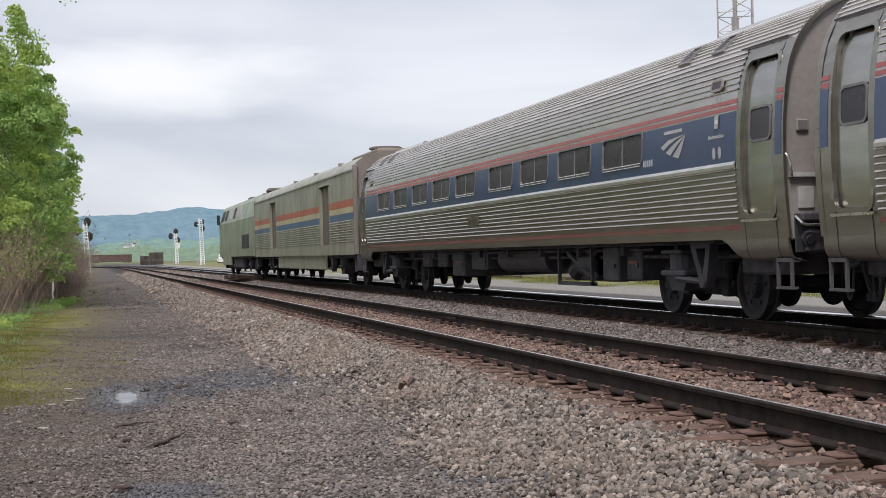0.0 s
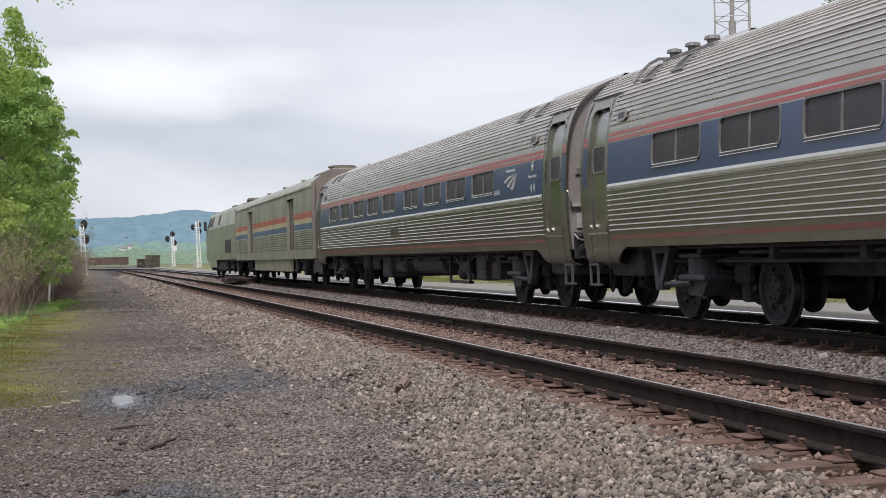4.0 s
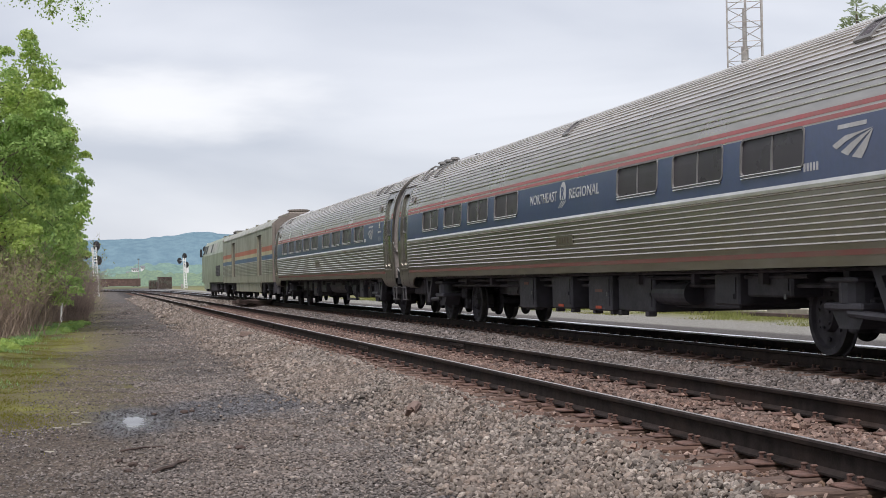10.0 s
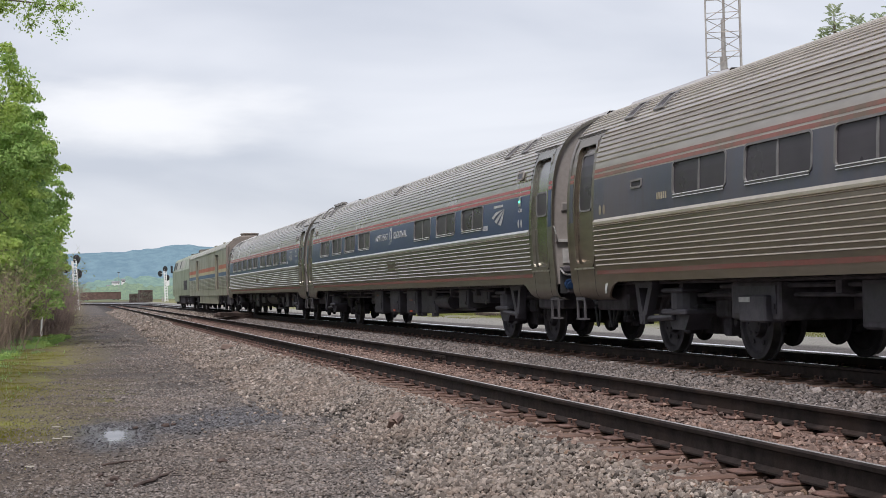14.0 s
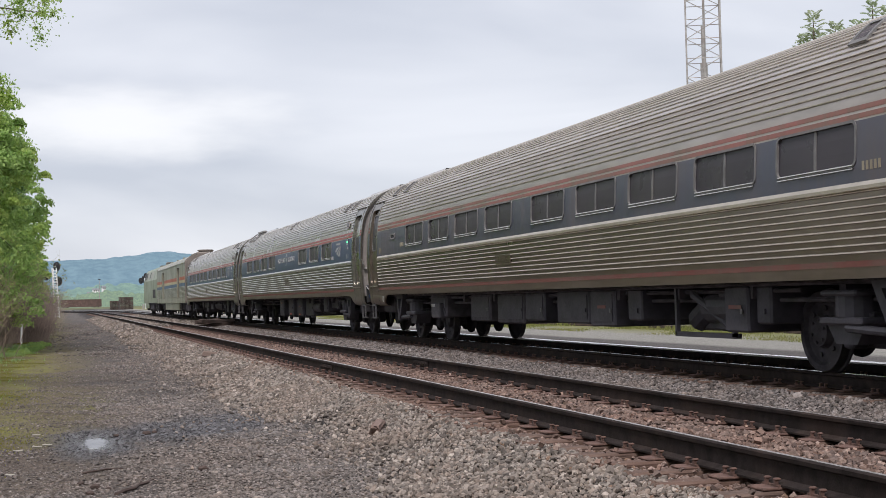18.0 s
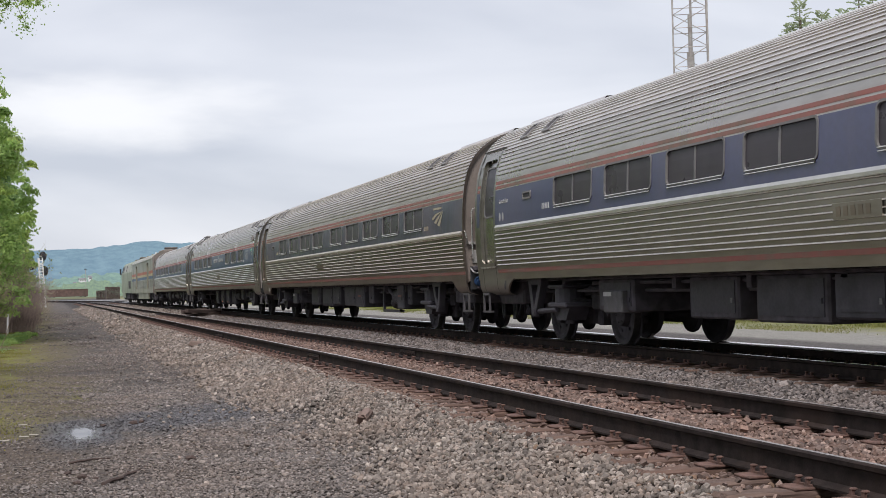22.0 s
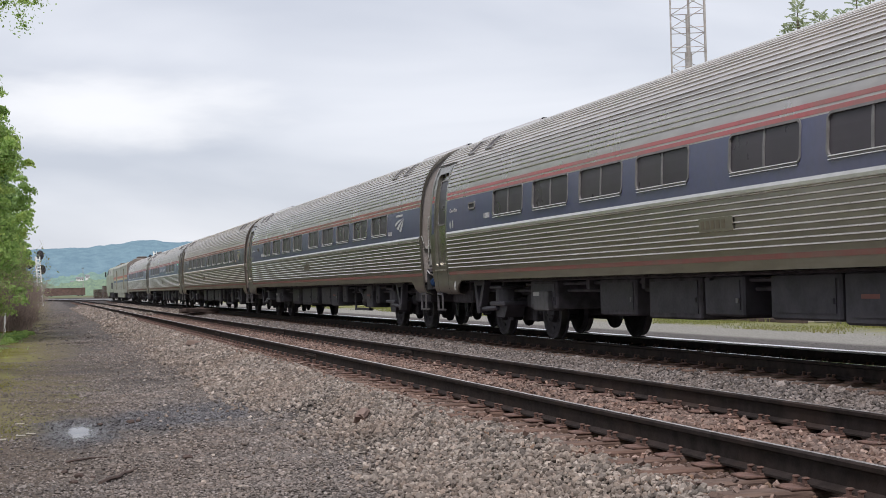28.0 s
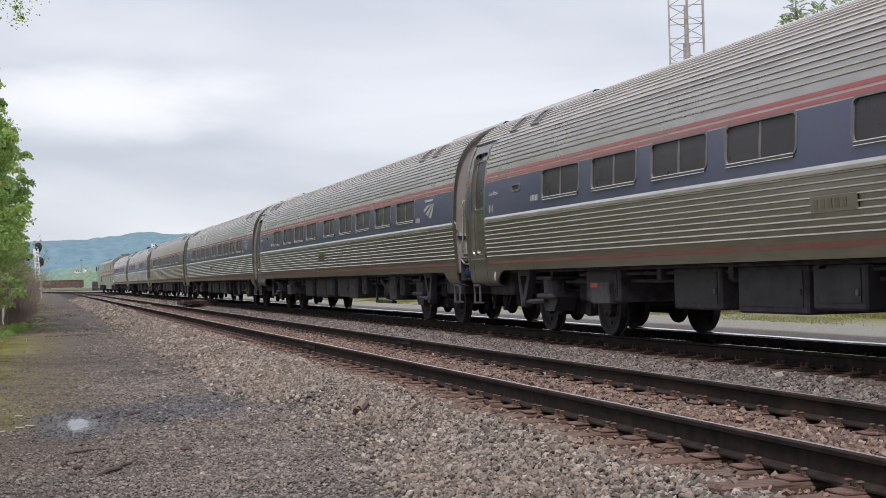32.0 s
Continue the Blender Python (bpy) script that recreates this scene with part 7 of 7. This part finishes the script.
def baggage_car():
    car = thing("baggage_car", "flat-sided baggage car with orange, cream and blue bands", "baggage car", pose(0, 0, 0))
    P = [(1.57, 0.96), (1.57, 3.46), (1.50, 3.64), (1.25, 3.84), (0.70, 3.98), (0, 4.03)]
    doors = [(-6.4, -8.3), (6.95, 4.95)]
    for sx in (-1, 1):
        mb = MB()
        ed = [-12.6, -8.3, -6.4, 4.95, 6.95, 12.6]
        for a, b in zip(ed[::2], ed[1::2]):
            mb.sheet([(sx * 1.57, 1.99), (sx * 1.57, 3.46)], a, b)
        mb.sheet([(sx * 1.57, 3.24), (sx * 1.57, 3.46)], -8.3, -6.4)
        mb.sheet([(sx * 1.57, 3.24), (sx * 1.57, 3.46)], 4.95, 6.95)
        part("side", mb, BAGSIDE, car)
        fl = MB()
        line = []
        for k in range(9):
            z = 1.30 + k * 0.0767
            line += [(1.57, z), (1.57, z + 0.05), (1.588, z + 0.058), (1.586, z + 0.070)]
        line.append((1.57, 2.0))
        for a, b in zip(ed[::2], ed[1::2]):
            fl.sheet(flip(line, sx), a, b)
        part("fluted_side", fl, BAGSIDE, car)
        part("side_sill", MB().sheet([(sx * 1.57, 0.96), (sx * 1.57, 1.30)], -12.6, 12.6), BAGSIDE, car)
        for z0, z1, m_, nm in ((2.40, 2.62, ORANGE, "orange-red band"), (2.22, 2.397, CREAM, "cream band"), (2.01, 2.217, MIDBLUE, "blue band")):
            for a, b in zip(ed[::2], ed[1::2]):
                part("livery_band", MB().box(sx * 1.571, sx * 1.576, a, b, z0, z1), m_, car, nm)
        for y1, y0 in doors:
            d = part("sliding_door", MB().box(sx * 1.44, sx * 1.48, y0, y1, 1.22, 3.24, 0.01), DOORBROWN, car, "dark brown recessed sliding door")
            part("door_rib", MB().box(sx * 1.48, sx * 1.51, y0 + 0.9, y0 + 1.0, 1.25, 3.15), DOORBROWN, d)
            for y in (y0, y1):
                part("door_post", MB().box(sx * 1.42, sx * 1.58, y - 0.05, y + 0.05, 1.2, 3.2), BAGSIDE, car)
        part("skirt", MB().box(sx * 1.40, sx * 1.50, -6.8, 5.0, 0.48, 0.97, 0.02), BAGSIDE, car)
        for e in (-1, 1):
            part("step", MB().box(sx * 1.25, sx * 1.52, e * 12.3, e * 12.7, 0.45, 0.49).box(sx * 1.25, sx * 1.52, e * 12.3, e * 12.34, 0.45, 0.96).box(sx * 1.25, sx * 1.52, e * 12.66, e * 12.7, 0.45, 0.96), BOXMAT, car)
            part("anchor_bracket", BRACKETS[e], None, car, at=pose(sx * 1.33, e * 7.6, 0))
    part("roof", MB().sheet(P[1:] + [(-x, z) for x, z in P[1:-1][::-1]], -12.6, 12.6), BAGSIDE, car, "rounded dull silver roof", soft=True)
    part("roof_gutter", MB().box(-1.60, -1.56, -12.6, 12.6, 3.44, 3.49).box(1.56, 1.60, -12.6, 12.6, 3.44, 3.49), BAGSIDE, car)
    for y in (-9, -4, 1, 6, 11):
        part("roof_lug", MB().box(-1.35, -1.2, y - 0.1, y + 0.1, 3.80, 3.88), BAGSIDE, car)
    out = P + [(-x, z) for x, z in P[::-1][1:]]
    for e in (-1, 1):
        part("end_sheet", MB().prism(out, "y", e * 12.55, e * 12.62), END_DIRTY, car, "brownish grey end sheet")
        part("end_post", MB().box(-1.58, -1.45, e * 12.55, e * 12.7, 0.96, 3.6, 0.02).box(1.45, 1.58, e * 12.55, e * 12.7, 0.96, 3.6, 0.02), END_DIRTY, car)
        part("diaphragm", MB().box(-0.62, 0.62, e * 12.62, e * 12.99, 1.12, 3.4, 0.03), RUBBER, car)
        part("coupler", MB().box(-0.15, 0.15, e * 12.5, e * 13.0, 0.72, 1.0, 0.04), TRUCK, car)
        add_bogie(car, e * 9.07)
    part("roof_vent", MB().rod((0, -9.9, 3.98), (0, -9.9, 4.33), 0.46, 20).rod((0, -9.9, 4.26), (0, -9.9, 4.31), 0.52, 20).box(-0.8, 0.8, -12.5, -8.4, 3.9, 4.10, 0.05), END_DIRTY, car, "round roof vent on a raised deck")
    part("underframe", MB().box(-1.35, 1.35, -12.6, 12.6, 0.86, 1.0).box(-1.1, 1.1, -5.5, 5.3, 0.5, 0.9), BLACK, car)
    return car


bag = baggage_car()

# ---- locomotive ----
LOCO = paint_mat("dull_sage_silver_paint", (0.26, 0.30, 0.21), (0.18, 0.19, 0.13), 0.3, 0.3)
LOCOBLUE = paint_mat("dark_blue_nose_paint", (0.03, 0.06, 0.12), DUST, 0.2, 0.35)
LOCOROOF = paint_mat("grey_roof_paint", (0.20, 0.20, 0.19), (0.08, 0.07, 0.06), 0.6, 0.6)


def locomotive():
    lo = thing("locomotive", "dull silver diesel passenger locomotive with slanted upper panels", "locomotive", pose(0, 0, 0))
    y0, y1 = -10.2, 8.0
    body = MB()
    low = [(1.50, 1.02), (1.52, 1.6), (1.52, 2.92)]
    for sx in (-1, 1):
        body.sheet(flip(low, sx), y0, y1)
    part("body_side", body, LOCO, lo)
    up = MB()
    for sx in (-1, 1):
        up.sheet(flip([(1.52, 2.92), (1.30, 3.72), (1.15, 3.92)], sx), y0, y1 - 0.5)
    part("upper_panel", up, LOCO, lo, "leaning upper side panel")
    part("roof", MB().sheet([(1.15, 3.92), (0.6, 4.10), (0, 4.14), (-0.6, 4.10), (-1.15, 3.92)], y0, y1 - 0.9), LOCOROOF, lo)
    nose = MB()
    a = [(-1.52, 1.02), (1.52, 1.02), (1.52, 2.92), (1.15, 3.92), (-1.15, 3.92), (-1.52, 2.92)]
    b = [(-1.15, 1.0), (1.15, 1.0), (1.1, 2.4), (0.95, 2.7), (-0.95, 2.7), (-1.1, 2.4)]
    vs = [(x, y1 - (0.5 if z > 3 else 0), z) for x, z in a] + [(x, 10.2 - (0.4 if z > 2 else 0), z) for x, z in b]
    nose.add(vs, [(i, (i + 1) % 6, 6 + (i + 1) % 6, 6 + i) for i in range(6)] + [(6, 7, 8, 9, 10, 11)])
    part("nose", nose, LOCOBLUE, lo, "slanted dark nose")
    out = low + [(1.30, 3.72), (1.15, 3.92), (0, 4.14)]
    out = out + [(-x, z) for x, z in out[::-1][1:]]
    part("rear_sheet", MB().prism(out, "y", y0 - 0.04, y0), LOCO, lo)
    part("rear_diaphragm", MB().box(-0.55, 0.55, y0 - 0.32, y0 - 0.04, 1.15, 3.3, 0.05), RUBBER, lo)
    for sx in (-1, 1):
        def lean(z):
            return sx * (1.52 - 0.22 * (z - 2.92) / 0.8)
        for ya, yb, m_, nm in ((5.5, 7.2, SIGBLACK, "cab_window"), (3.7, 5.0, SIGBLACK, "cab_window"), (0.4, 3.2, WHITE, "radiator_panel"), (-0.8, 0.1, SIGBLACK, "louvre"), (-4.4, -1.1, WHITE, "radiator_panel"), (-9.4, -4.9, LOCO, "radiator_panel")):
            q = MB().add([(lean(3.08) + sx * 0.012, ya, 3.08), (lean(3.08) + sx * 0.012, yb, 3.08), (lean(3.66) + sx * 0.012, yb, 3.66), (lean(3.66) + sx * 0.012, ya, 3.66)], [(0, 1, 2, 3)])
            q.add([(lean(3.08) - sx * 0.02, ya, 3.08), (lean(3.08) - sx * 0.02, yb, 3.08), (lean(3.66) - sx * 0.02, yb, 3.66), (lean(3.66) - sx * 0.02, ya, 3.66)], [(0, 1, 2, 3)])
            part(nm, q, m_ if m_ is not WHITE else BAGSIDE, lo)
        for ya, yb in ((-7.8, -6.3), (-6.1, -4.6)):
            g = part("side_grille", MB().box(sx * 1.50, sx * 1.535, ya, yb, 1.42, 2.12, 0.01), BOXMAT, lo, "dark louvred side grille")
            for k in range(7):
                part("louvre", MB().box(sx * 1.53, sx * 1.548, ya + 0.05, yb - 0.05, 1.47 + k * 0.09, 1.50 + k * 0.09), BLACK, g)
        part("cab_door", MB().box(sx * 1.515, sx * 1.53, 6.0, 6.7, 1.25, 2.85, 0.01), LOCO, lo)
        part("mirror", MB().box(sx * 1.55, sx * 1.72, 7.2, 7.3, 2.9, 3.5, 0.02), SIGBLACK, lo)
        part("rear_handrail", MB().rod((sx * 1.5, y0 - 0.08, 1.2), (sx * 1.5, y0 - 0.08, 2.9), 0.02, 6), BRIGHT, lo)
        part("marker_lamp", MB().rod((sx * 1.40, y0 - 0.05, 2.2), (sx * 1.40, y0 - 0.10, 2.2), 0.06, 10), HEADLAMP, lo)
        part("side_skirt", MB().box(sx * 1.42, sx * 1.50, 1.5, 6.2, 0.55, 1.04, 0.02), LOCO, lo)
    part("fuel_tank", MB().box(-1.35, 1.35, -3.4, 3.4, 0.35, 1.0, 0.12), BLACK, lo)
    part("underframe", MB().box(-1.4, 1.4, y0, y1, 0.92, 1.06), BLACK, lo)
    part("exhaust_stack", MB().box(-0.5, 0.5, -0.2, 1.2, 4.08, 4.26, 0.03), LOCOROOF, lo)
    part("fan_hood", MB().box(-0.7, 0.7, -9.4, -8.4, 4.05, 4.28, 0.08), LOCOROOF, lo)
    part("horn", MB().rod((0, 4.0, 4.15), (0, 4.6, 4.2), 0.05, 8, 0.09).rod((-0.2, 4.0, 4.15), (-0.2, 4.5, 4.2), 0.05, 8, 0.09), GALV, lo)
    for e in (-1, 1):
        part("coupler", MB().box(-0.15, 0.15, e * 9.9, e * 10.5, 0.72, 1.0, 0.04), TRUCK, lo)
        add_bogie(lo, e * 6.6, 1.4)
        for sx in (-1, 1):
            part("truck_frame", MB().prism([(-2.0, 0.55), (-1.6, 0.35), (1.6, 0.35), (2.0, 0.55), (1.9, 0.85), (-1.9, 0.85)], "x", sx * 1.0, sx * 1.14), BLACK, lo, at=pose(0, e * 6.6, 0))
    return lo


loco = locomotive()

# ---- the train draws away and gathers speed ----
CONSIST = [(loco, 10.5), (bag, 34.03), (c1, 60.035), (c2, 86.045), (c3, 112.055), (c4, 138.065), (c5, 164.075), (c6, 190.085)]


def run(t):
    """Where the train's front stands along the line at t seconds."""
    u = (t - 16) / 16
    return 126.84017 + 54.02672 * u + 15.53625 * u ** 2 + 4.75873 * u ** 3 + 1.99319 * u ** 4 - 1.23444 * u ** 5


def motions():
    for ob, back in CONSIST:
        walk(ob, [(t, pose(X_TRAIN, run(t) - back, 0)) for t in range(33)])
    steps, last = [0.0], run(0)
    for k in range(1, 961):
        t = k / 30
        if run(t) - last > 0.60 or k == 960:
            steps.append(t)
            last = run(t)
    for wheel in WHEELS:
        p = wheel.location.copy()
        walk(wheel, [(t, pose(p.x, p.y, p.z, -math.degrees((run(t) - run(0)) / 0.457))) for t in steps])


motions()
